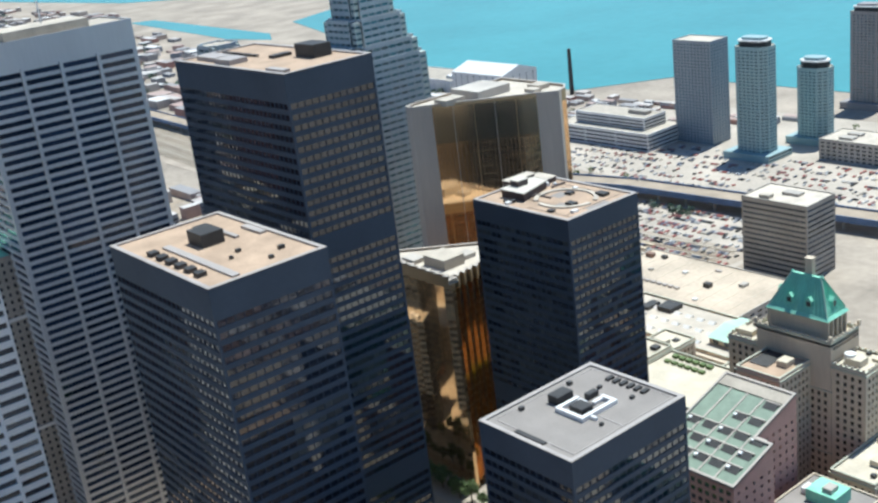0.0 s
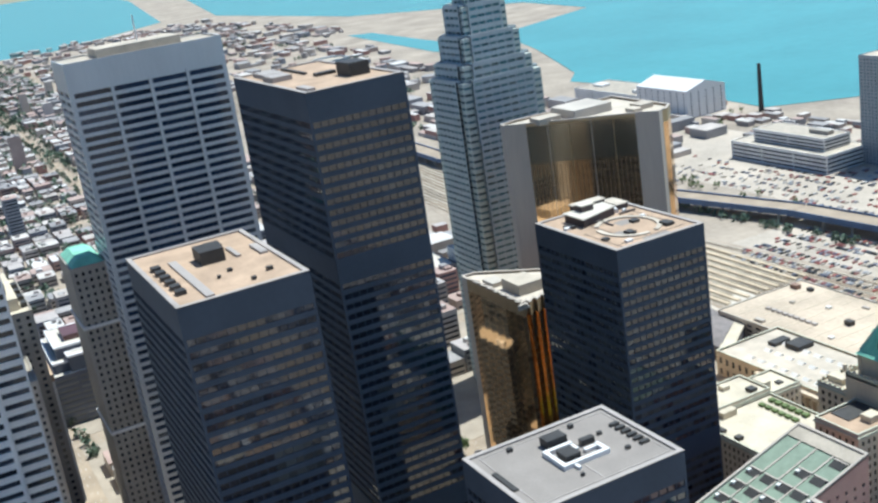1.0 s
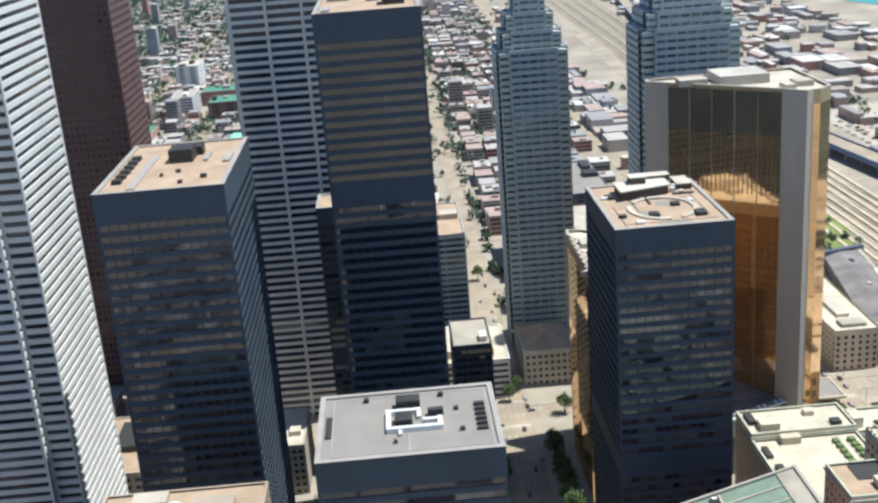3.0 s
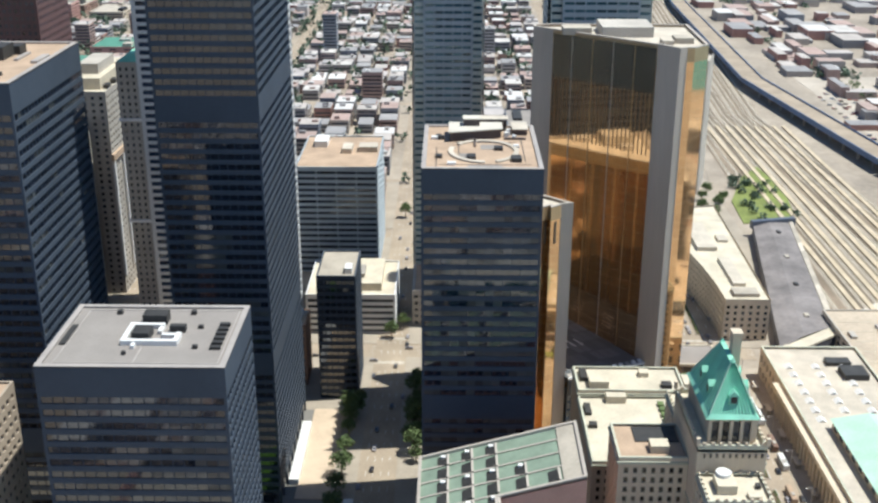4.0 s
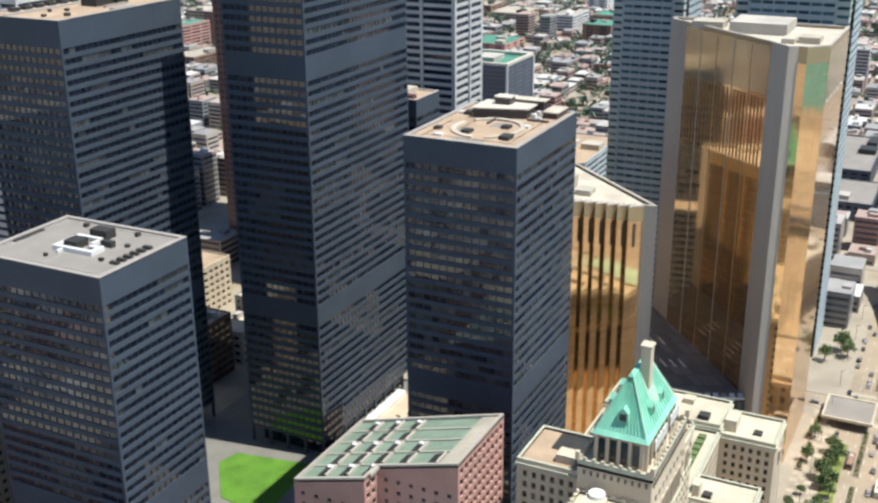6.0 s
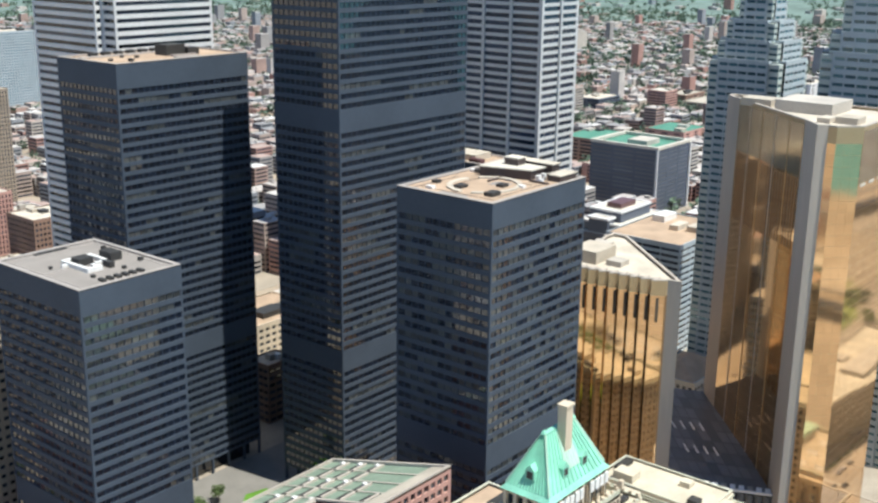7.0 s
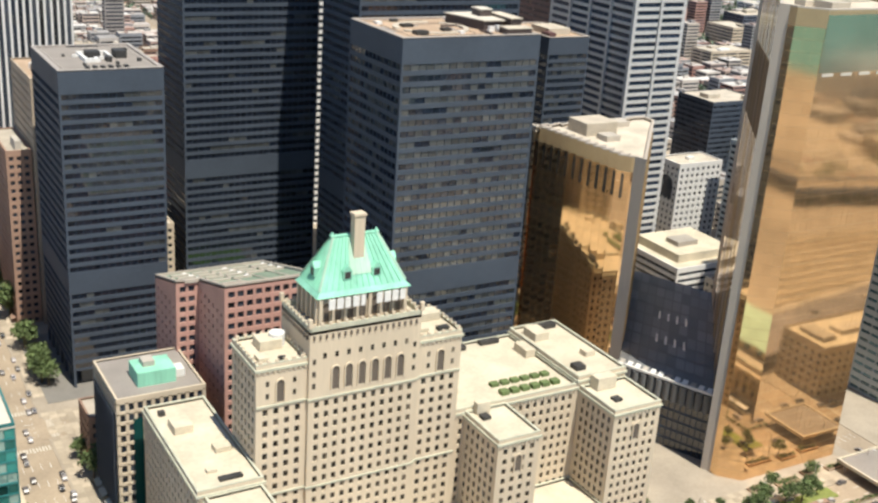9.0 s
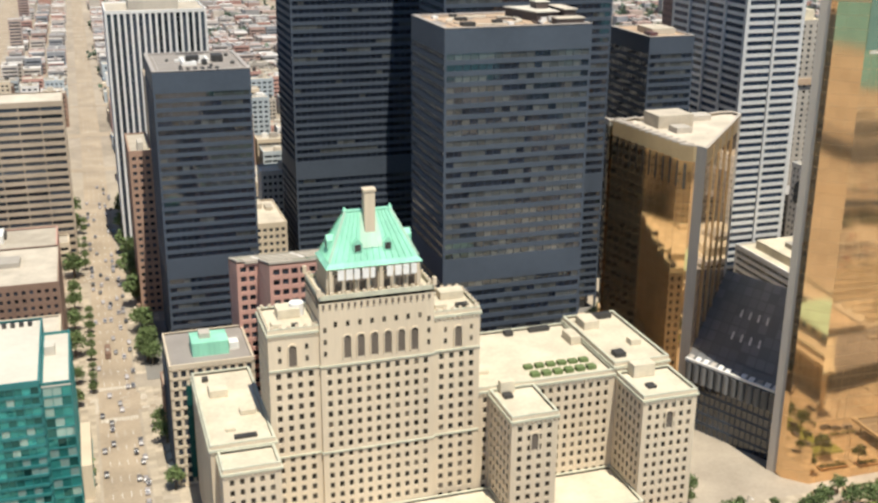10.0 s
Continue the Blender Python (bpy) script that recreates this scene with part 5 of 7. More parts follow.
for y in (-292, -300, -308, -317, -327):
    for k in range(5 if y > -310 else 2):
        x = 230 + 7.6 * k + (7 if y < -310 else 0)
        if y < -320 and k:
            continue
        zz = zr(y)
        part("skylight", Soup().solid([(x - 0.6, y - 1.6, zz), (x + 5.2, y - 1.6, zz), (x + 5.2, y + 1.6, zz - 0.7), (x - 0.6, y + 1.6, zz - 0.7), (x - 0.6, y - 1.6, zz + 0.8), (x + 5.2, y - 1.6, zz + 0.8)], [(0, 1, 5, 4), (4, 5, 2, 3), (0, 4, 3), (1, 2, 5)]), [M["dark"]], t, "dark skylight")
        part("skylight_sill", Soup().box(x - 1.0, x + 5.6, y - 2.3, y - 1.6, zz - 0.2, zz + 1.0), M["pier"], t)
        if (k + int(y)) % 2:
            continue
        part("skylight_cap", Soup().box(x + 3.8, x + 5.2, y - 1.3, y + 0.5, zz - 0.6, zz + 0.6), M["plant"], t)
for x in (236, 244, 252, 260):
    part("roof_rib", Soup().face([(x - 0.35, -336 if x > 240 else -309, zr(-336 if x > 240 else -309)), (x + 0.35, -336 if x > 240 else -309, zr(-336 if x > 240 else -309)), (x + 0.35, -285, zr(-285)), (x - 0.35, -285, zr(-285))]), M["pier"], t)
part("roof", Soup().solid([(235, -336.5, zr(-336) + 0.1), (267, -336.5, zr(-336) + 0.1), (267, -330, zr(-330) + 0.1), (235, -330, zr(-330) + 0.1)], [(0, 1, 2, 3)]), M["roof_pale"], t, "cream roof strip")

M["tealwall"] = mat("teal_spandrel", (0.03, 0.17, 0.17), 0.4, var=0.2)
OCC = [(200, 250, -240, -180), (296, 364, -330, -280), (270, 350, -162, -110), (330, 425, -230, -180), (380, 475, -410, -285), (198, 370, -420, -340), (222, 272, -340, -280), (498, 540, -212, -130), (328, 400, -80, -8), (536, 625, -64, 4), (558, 608, -318, -268), (520, 575, -404, -340), (246, 420, -244, -157)]


def block(name, label, x0, x1, y0, y1, z, wallm, glassm="winglass", roofm="roof_pale", bay=4.0, wf=0.6, hf=0.5, plant=2, floor=3.8, category="office building", group="", depth=0.4, z0=0):
    """A plain commercial block with its windows, parapet and roof plant."""
    OCC.append((x0, x1, y0, y1))
    t = tower(name, label, rect(x0, x1, y0, y1), z0, z, max(1, round((z - z0 - 2) / floor)), bay, M[wallm], M[glassm], M[roofm], wf, hf, depth, 0.3, 0.6, 0.02, crown=2, category=category, group=group)
    for k in range(plant):
        w, d = random.uniform(0.12, 0.28) * (x1 - x0), random.uniform(0.12, 0.28) * (y1 - y0)
        px, py = random.uniform(x0 + 2, x1 - w - 2), random.uniform(y0 + 2, y1 - d - 2)
        part("roof_plant", Soup().box(px, px + w, py, py + d, z - 0.7, z + random.uniform(1.2, 3.5)), M[random.choice(("concrete", "dark", "roof_pale", "plant"))], t)
    return t


t = block("office_block", "pale office block with grey roof and green penthouse", 197, 227, -338, -307, 48, "stone", roofm="roof_grey", bay=3.0, wf=0.62, hf=0.82, plant=0)
# Dark glass and bars added over the wall to darken its shaded street side.
part("side_glazing", Soup().box(196.75, 196.95, -336, -309, 2, 42), M["winglass"], t, "dark glass panel standing for the shaded street front")
for k in range(10):
    part("side_mullion", Soup().box(196.4, 196.8, -335 + 2.8 * k, -334.6 + 2.8 * k, 2, 42), M["tdsteel"], t)
for x in (204, 213, 222):
    part("stair_glazing", Soup().box(x - 1.6, x + 1.6, -338.3, -338.05, 3, 40), M["tealglass"], t)
part("penthouse", Soup().box(206, 219, -331, -320, 47.3, 52.5), M["copper"], t, "green copper penthouse")
part("plant_box", Soup().box(209, 213, -327, -322, 52.5, 54.4), M["concrete"], t)
part("plant_box", Soup().box(219.6, 223, -328, -323, 47.3, 50), M["plant"], t)
t = block("teal_office", "teal glass office building with cream roof terraces", 112, 155, -350, -293, 54, "tealwall", "tealglass", roofm="roof_white", bay=2.6, wf=0.94, hf=0.84, plant=1)
wing, wing_glass = Soup(), Soup()
p = rect(155.05, 164.5, -347, -302)
for i in (0, 1, 2):
    facade(wing, wing_glass, p[i], p[(i + 1) % 4], 0, 50, 13, 2.6, 0.94, 0.84, 0.3, 0.1, 0.3)
part("wing_wall", wing, M["tealwall"], t, "teal spandrels of the lower wing")
tagged(part("wing_panes", wing_glass, M["tealglass"], t), kind="stuff")
part("wing_roof", Soup().prism(p, 50, 50.6), M["roof_white"], t, "cream roof terrace of the lower wing")
part("wing_parapet", Soup().ring(p, inset(p, 0.6), 50.6, 51.6), M["tealwall"], t)
part("stair_tower", Soup().box(156, 159.5, -322, -316, 50.6, 54), M["roof_white"], t)
part("podium", Soup().box(164.6, 168.2, -338, -304, 0.3, 14), M["stone"], t, "cream street podium")
part("podium_window", Soup().box(168.2, 168.4, -336, -306, 4, 8), M["tealglass"], t)
for k in range(4):
    part("roof_hatch", Soup().box(141 + 3 * k, 142.6 + 3 * k, -299, -297.4, 53.3, 54.9), M["dark"], t)
block("office_block", "cream low office block with flat white roof", 104, 160, -292, -250, 38, "stone", bay=3.4)
block("office_block", "brown brick office block beside the street", 118, 160, -232, -180, 46, "brick", bay=3.2, wf=0.5)
block("office_block", "dusty pink low-rise block with flat roof", 100, 158, -172, -116, 36, "pink", bay=3.4)
block("slab_block", "brown concrete slab with dark ribbon windows", 96, 166, -70, -40, 93, "beige", bay=12, wf=0.96, hf=0.5, floor=4.4)
block("office_block", "grey low office block with flat roof", 98, 158, -30, 14, 58, "concrete", bay=4)
block("brown_annexe", "lower brown stone wing of the beige tower", 195.5, 206.4, -162, -121, 84, "brick", bay=3.4, plant=1)
t = block("beige_office", "brownish beige granite office tower with flat roof terrace", 207, 229, -166, -119, 116.5, "beige", bay=3.6, wf=0.6, hf=0.45, roofm="roof_tan", plant=0, category="tower")
part("roof_plant", Soup().box(211, 219, -158, -146, 115.8, 119.2), M["beige"], t)
part("roof_plant", Soup().box(220, 226, -138, -128, 115.8, 118), M["roof_pale"], t)
for cx, cy in ((213, -141), (217.5, -141)):
    part("white_tank", Soup().prism([(cx + 1.7 * math.cos(a), cy + 1.7 * math.sin(a)) for a in np.linspace(0, 2 * math.pi, 13)[:-1]], 115.8, 118.4), M["plant"], t)
t = thing("striped_tower", "office tower with close white vertical fins", "tower")
OCC.append((190, 247, -76, -30))
w, g = Soup(), Soup()
p = rect(192, 246, -75, -28)
for i in range(4):
    facade(w, g, p[i], p[(i + 1) % 4], 0, 140, 1, 3.4, 0.64, 0.99, 0.7, 0.005, 0.5)
part("wall", w, M["white"], t)
part("roof", Soup().prism(inset(p, 0.8), 139, 140), M["roof_pale"], t)
part("parapet", Soup().ring(p, inset(p, 0.8), 139.9, 141), M["white"], t)
tagged(part("window_panes", g, M["winglass"], t), kind="stuff")
part("roof_plant", Soup().box(205, 232, -64, -40, 140, 145), M["concrete"], t)
t = black_tower(444, 469, -215, -171, 137, 30, "smaller black steel office tower behind the others", M["roof_tan"], (12, 13), 8, 0.5)
roof_kit(t, [("penthouse", "roof_pale", [(450, 463, -206, -190, 136.4, 139.5)]), ("plant_box", "red", [(446, 450, -212, -205, 136.4, 138.5)])])
block("office_block", "dark glass office block with pale flat roof", 430, 464, -249, -230, 66.5, "tdsteel", "tdglass", roofm="roof_pale", bay=3, wf=0.9, hf=0.55, plant=1)
block("office_block", "blue-grey ribbon-window office block with tan roof", 596, 668, -249, -198, 70, "bluegrey", bay=14, wf=0.95, hf=0.5, roofm="roof_tan", plant=3)
block("dark_tower", "dark glass tower with pale flat roof", 692, 740, -82, -44, 60, "tdsteel", "winglass", bay=3, wf=0.9)
t = block("stone_bank", "grey stone bank with pale hipped roof", 516, 556, -302, -273, 22, "concrete", bay=3.6, plant=0)
part("hipped_roof", Soup().solid([(518, -300.5, 21.5), (554.5, -300.5, 21.5), (554.5, -274.5, 21.5), (518, -274.5, 21.5), (530, -287, 28), (543, -287, 28)], [(0, 1, 5, 4), (1, 2, 5), (2, 3, 4, 5), (3, 0, 4)]), M["roof_tan"], t)
t = block("banded_block", "low white banded block with cream flat roof", 505, 556, -264, -214, 24, "white", roofm="roof_cream", bay=50, wf=0.98, hf=0.5, plant=0)
part("upper_storey", Soup().box(512, 550, -256, -222, 23.3, 28), M["roof_cream"], t)
part("plant_box", Soup().box(520, 534, -246, -236, 28, 30.5), M["concrete"], t)
t = block("arched_office", "narrow white stone office with tall arched recess", 570, 604, -186, -166, 53, "white", bay=4, wf=0.45, hf=0.5, plant=1)
arch_ = [(-182 + 0, 30), (-170, 30)] + [(-176 + 6 * math.cos(a), 38 + 6 * math.sin(a)) for a in np.linspace(0, math.pi, 9)]
part("arched_recess", Soup().face([(569.9, y, z_) for y, z_ in arch_]), M["winglass"], t)
t = block("stone_tower", "old grey stone skyscraper with green copper roof", 522, 560, -134, -116, 150, "concrete", bay=3.4, wf=0.4, plant=0, category="tower")
part("copper_roof", Soup().solid([(523, -133, 150), (559, -133, 150), (559, -117, 150), (523, -117, 150), (527, -129, 153.5), (555, -129, 153.5), (555, -121, 153.5), (527, -121, 153.5)], [(0, 1, 5, 4), (1, 2, 6, 5), (2, 3, 7, 6), (3, 0, 4, 7), (4, 5, 6, 7)]), M["copper"], t)
for zz in (118, 60):
    part("cornice", Soup().ring(inset(rect(522, 560, -134, -116), -0.8), rect(522, 560, -134, -116), zz, zz + 1.6), M["white"], t)
t = block("stone_tower", "grey stepped stone bank tower", 512, 552, -88, -54, 104, "concrete", bay=3.2, wf=0.4, category="tower")
part("setback", Soup().box(518, 546, -82, -60, 103, 112), M["concrete"], t)
t = block("stone_tower", "plain grey stone bank tower with stepped cream roof", 560, 636, -97, -67, 125, "concrete", roofm="roof_cream", bay=5, wf=0.4, plant=0, category="tower")
part("setback", Soup().box(568, 628, -92, -72, 124, 131), M["roof_cream"], t)
part("roof_hall", Soup().box(580, 612, -88, -76, 131, 137), M["concrete"], t)
part("cornice", Soup().box(559, 637, -98.6, -97, 84, 88), M["roof_tan"], t)
for x in (560.5, 579, 597.5, 616, 634):
    part("pilaster", Soup().box(x - 1.2, x + 1.2, -98.4, -97, 12, 84), M["white"], t)
for k in range(4):
    part("plant_box", Soup().box(570 + 14 * k, 576 + 14 * k, -96, -93, 124.3, 127), M["dark"], t)
block("office_block", "cream low banking pavilion with flat roof", 402, 462, -82, -40, 30, "stone", roofm="roof_tan", bay=5)
block("office_block", "low grey stone office building", 420, 462, -155, -116, 27, "concrete", bay=3.2)
block("office_block", "cream stone office building with flat roof", 252, 272, -156, -112, 40, "stone", bay=3.2)
t = block("office_block", "dark blue-grey office block with green roof and white rim", 900, 962, -70, 0, 62, "slatewall", "slate", roofm="roof_green", bay=20, wf=0.9, hf=0.35, plant=0)
part("roof_rim", Soup().ring(inset(rect(900, 962, -70, 0), -0.6), inset(rect(900, 962, -70, 0), 3), 62, 64.5), M["roof_white"], t)
part("corner_strip", Soup().box(898.6, 900, -71, -69, 0, 62), M["white"], t)
part("corner_strip", Soup().box(961, 963, -71.4, -70, 0, 62), M["white"], t)
part("roof_plant", Soup().box(915, 940, -50, -30, 61, 66), M["concrete"], t)
t = block("terraced_office", "dark glass office with white stepped terraces", 700, 772, -160, -104, 36, "slatewall", "slate", roofm="roof_white", bay=18, wf=0.94, hf=0.45, plant=0)
for x0, x1, y0, y1, z0, z1 in ((708, 768, -152, -110, 35, 42), (716, 760, -140, -114, 42, 50), (704, 714, -136, -120, 35, 46)):
    part("upper_storey", Soup().box(x0, x1, y0, y1, z0, z1), M["slatewall"], t)
    part("terrace_rim", Soup().ring(inset(rect(x0, x1, y0, y1), -0.8), inset(rect(x0, x1, y0, y1), 1.2), z1 - 0.6, z1 + 0.8), M["white"], t)
    part("terrace", Soup().prism(inset(rect(x0, x1, y0, y1), 1.2), z1 - 0.2, z1 + 0.2), M["roof_white"], t)
part("roof_plant", Soup().box(726, 748, -134, -122, 50, 54), M["red"], t)
block("office_block", "brown brick warehouse with flat roof", 690, 770, -360, -290, 30, "brick", bay=3.4)
block("office_block", "pinkish brick office tower with flat roof", 404, 432, 205, 232, 62, "pink", bay=2.6, wf=0.5, hf=0.7)
block("rib_tower", "tan ribbed concrete tower", 520, 547, 400, 435, 108, "beige", bay=3, wf=0.5, hf=0.9, category="tower")
block("blue_tower", "pale blue glass tower in the distance", 820, 880, 900, 960, 112, "bluegrey", "blueglass", category="tower")
block("red_block", "dark red brick tower", 415, 450, 150, 185, 52, "brick", bay=3)

mid = random.Random(31)
taken = []
for k in range(60):
    x, y = mid.uniform(980, 1750), mid.uniform(-60, 640)
    w, d, h = mid.uniform(34, 72), mid.uniform(26, 54), mid.choice((16, 20, 24, 30, 38))
    if len(taken) >= 26 or any(x < q[1] + 14 and x + w > q[0] - 14 and y < q[3] + 12 and y + d > q[2] - 12 for q in taken + [(880, 970, -80, 10), (800, 890, 880, 970)]):
        continue
    taken.append((x, x + w, y, y + d))
    m, word = mid.choice((("pink", "pinkish brick"), ("white", "white panelled"), ("stone", "cream stone"), ("brick", "brown brick"), ("slatewall", "slate-grey"), ("pink", "pinkish brick")))
    block("mid_town_block", "%s block with pale flat roof in the middle distance" % word, x, x + w, y, y + d, h, m, roofm=mid.choice(("roof_white", "roof_pale", "roof_pale", "roof_green")), bay=mid.choice((5, 7, 20)), wf=mid.choice((0.5, 0.9)), plant=2, category="building", group="middle-distance blocks")

# ---- railway station, post office and the ground to the south ----
t = thing("railway_station", "long pale stone railway station with skylit tan roof", "station")
w, g = Soup(), Soup()
p = rect(250, 460, -505, -456)
for i in range(4):
    facade(w, g, p[i], p[(i + 1) % 4], 0, 14, 2, 5.5, 0.4, 0.6, 0.6, 0.2, 1)
w.prism(p, 14, 16, top=False)
part("wall", w, M["stone"], t)
tagged(part("window_panes", g, M["winglass"], t), kind="stuff")
part("roof", Soup().prism(inset(p, 1), 14, 15), M["roof_pale"], t)
part("parapet", Soup().ring(p, inset(p, 1), 15.9, 16.4), M["cornice"], t)
for k in range(12):
    for y in (-464.5, -478, -491):
        x = 258 + 9 * k if k < 5 else 384 + 8.8 * (k - 5)
        part("skylight", Soup().solid([(x, y - 2, 15), (x + 4.6, y - 2, 15), (x + 4.6, y + 2, 15), (x, y + 2, 15), (x, y, 16.4), (x + 4.6, y, 16.4)], [(0, 1, 5, 4), (2, 3, 4, 5), (0, 4, 3), (1, 2, 5)]), M["plant"], t)
part("great_hall", Soup().box(305, 379, -499, -467, 14.5, 19.5), M["stone"], t)
for k in range(9):
    part("clerestory_window", Soup().box(308.5 + 8 * k, 312.5 + 8 * k, -467.05, -466.9, 15.8, 18.6), M["winglass"], t)
part("great_hall_roof", Soup().solid([(304, -500, 19.5), (380, -500, 19.5), (380, -466, 19.5), (304, -466, 19.5), (304, -483, 22.5), (380, -483, 22.5)], [(0, 1, 5, 4), (2, 3, 4, 5), (0, 4, 3), (1, 2, 5)]), M["mint"], t, "pale green copper hall roof")
for k in range(22):
    x = 322 + 4.6 * k
    part("column", Soup().prism([(x + 0.9 * math.cos(a), -454 + 0.9 * math.sin(a)) for a in np.linspace(0, 2 * math.pi, 9)[:-1]], 0.3, 12), M["stone"], t)
part("entablature", Soup().box(320, 424, -456, -452.6, 12, 14.2), M["stone"], t)
OCC.append((240, 470, -510, -450))
for x0_, x1_, y0_, y1_, h_ in ((425, 436, -500, -488, 3), (440, 446, -496, -484, 2.2), (262, 270, -474, -468, 2), (283, 290, -488, -482, 2.5)):
    part("roof_hut", Soup().box(x0_, x1_, y0_, y1_, 15, 15 + h_), M["dark"], t)
M["shedwall"] = mat("shed_wall_dark", (0.12, 0.12, 0.14), 0.7, var=0.3, scale=0.1, fine=0.8)
M["scrub"] = mat("rough_grass", (0.19, 0.22, 0.06), 0.95, var=0.35, scale=0.05, fine=0.4)
M["shed"] = mat("shed_roof_dark", (0.21, 0.185, 0.175), 0.8, var=0.35, scale=0.06, fine=0.4)
t = thing("train_shed", "long dark roofed train shed beside the tracks", "shed")
N0, N1, S0, S1 = Vector((474, -471)), Vector((667, -505)), Vector((503, -510)), Vector((673, -534))
for k in range(12):
    a0, a1, b0, b1 = N0.lerp(N1, k / 12), N0.lerp(N1, (k + 1) / 12), S0.lerp(S1, k / 12), S0.lerp(S1, (k + 1) / 12)
    m0, m1 = a0.lerp(b0, 0.4), a1.lerp(b1, 0.4)
    part("roof_bay", Soup().solid([(*a0, 8), (*a1, 8), (*m1, 10), (*m0, 10), (*b1, 8.4), (*b0, 8.4)], [(3, 2, 1, 0), (5, 4, 2, 3)]), M["shed"], t)
    if k % 3 == 1:
        c = a0.lerp(b1, 0.55)
        part("roof_vent", Soup().box(c.x - 2, c.x + 2, c.y - 1.2, c.y + 1.2, 9, 10.6), M["roof_pale" if k % 2 else "dark"], t)
    c0, c1 = b0.lerp(a0, 0.1), b1.lerp(a1, 0.1)
    part("gutter", Soup().prism([tuple(b0), tuple(b1), tuple(c1), tuple(c0)], 8.3, 9.1), M["roof_pale"], t)
part("wall", Soup().prism([tuple(N0), tuple(S0), tuple(S1), tuple(N1)], 0, 8, top=False), M["shedwall"], t)
part("end_roof", Soup().prism([(466, -473), (497, -514), (504, -511), (475, -471)], 7.4, 8.6), M["roof_cream"], t, "pale flat roof strip over the end wall")
part("end_wall", Soup().prism([(467, -473.4), (496.5, -513), (498, -512), (469, -472.6)], 0, 7.4), M["shedwall"], t)
part("far_parapet", Soup().prism([(664, -504), (672, -536), (676, -535), (668, -503)], 6, 11.5), M["slatewall"], t)
OCC.append((466, 680, -538, -470))
tagged(part("concrete_apron", Soup().prism([(500, -516), (520, -560), (560, -560), (530, -524), (508, -512)], 0.2, 0.45), M["roof_white"]), "bare white concrete apron beside the tracks", "apron", kind="structure")
tagged(part("grass_bank", Soup().prism([(690, -505), (700, -545), (770, -556), (830, -550), (800, -530), (740, -508)], 0.1, 0.9), M["scrub"]), "rough green bank between the tracks and a building", "bank", kind="structure")
tagged(part("verge", Soup().box(362, 446, -428.6, -422.2, 0.1, 0.4), M["scrub"]), "strip of dry grass under street trees", "verge", kind="structure")
cn = thing("corner_canopy", "flat grey canopy with pale rim at a street corner", "canopy")
part("deck", Soup().box(460, 482, -436, -415, 4.6, 5.2), M["roof_grey"], cn)
part("rim", Soup().ring(rect(459.4, 482.6, -436.6, -414.4), rect(460.2, 481.8, -435.8, -415.2), 4.4, 5.7), M["roof_cream"], cn)
for x in (462, 480):
    for y in (-434, -417):
        part("post", Soup().box(x - 0.25, x + 0.25, y - 0.25, y + 0.25, 0.1, 4.6), M["concrete"], cn)
# curved public building on the bend of the street
t = thing("public_building", "curved pale stone public building with flat roof", "office building")
arc = [(500 + 145 * u, -446 + 24 * u * u) for u in np.linspace(0, 1, 9)]
poly = [(500, -471), (660, -475)] + [(648, -420)] + arc[::-1][1:]
w, g = Soup(), Soup()
n = len(poly)
for i in range(n):
    facade(w, g, poly[i], poly[(i + 1) % n], 0, 22, 6, 4.2, 0.42, 0.55, 0.5, 0.25)
w.prism(poly, 22, 25, top=False)
part("wall", w, M["stone"], t)
tagged(part("window_panes", g, M["winglass"], t), kind="stuff")
part("roof", Soup().prism(inset(poly, 0.8), 22, 24.2), M["roof_cream"], t)
for (x0, x1, y0, y1, h) in ((520, 560, -462, -455, 2), (575, 620, -458, -446, 2.5), (630, 645, -450, -432, 3), (505, 514, -466, -452, 2), (590, 600, -468, -462, 1.5)):
    part("roof_hut", Soup().box(x0, x1, y0, y1, 24.2, 24.2 + h), M["roof_pale"], t)
OCC.append((490, 665, -480, -415))
t = tower("grey_slab", "tall plain grey concrete slab building by the railway", [(757, -485), (784, -495), (776, -466), (749, -456)], 0, 104, 27, 5, M["concrete"], M["winglass"], M["roof_pale"], 0.18, 0.26, 0.3, 0.3, 1.0, 0.02, crown=3)
part("roof_plant", Soup().box(760, 772, -481, -472, 103.4, 107), M["roof_white"], t)
part("base_wing", Soup().box(747, 755, -462, -457, 0, 6), M["dark"], t)
OCC.append((744, 786, -497, -454))
block("office_block", "low white-roofed office block with dark glass front", 747, 826, -432, -406, 15, "slatewall", "winglass", roofm="roof_white", bay=30, wf=0.96, hf=0.6, plant=2)
block("office_block", "small white-roofed blue-grey block", 746, 764, -454, -434, 25, "bluegrey", roofm="roof_white", bay=5, wf=0.2, plant=0)
block("office_block", "grey blocky warehouse with pale roof", 876, 930, -462, -424, 26, "slatewall", "winglass", roofm="roof_pale", bay=9, wf=0.4, plant=2)
block("office_block", "dark brown low warehouse with flat roof", 836, 872, -440, -400, 18, "brick", roofm="roof_grey", bay=5, plant=2)
block("office_block", "dark low shed with grey roof", 770, 830, -402, -365, 14, "slatewall", roofm="roof_grey", bay=6, plant=1)
block("office_block", "long low dark-roofed warehouse", 850, 960, -392, -345, 16, "slatewall", roofm="roof_grey", bay=8, plant=3)
M["freight_roof"] = mat("stained_cream_felt", (0.50, 0.41, 0.31), 0.9, var=0.3, scale=0.03, fine=0.35)
t = block("freight_shed", "huge low cream-roofed freight building with small roof vents", 392, 516, -580, -506, 12, "concrete", roofm="freight_roof", bay=8, plant=0, category="warehouse")
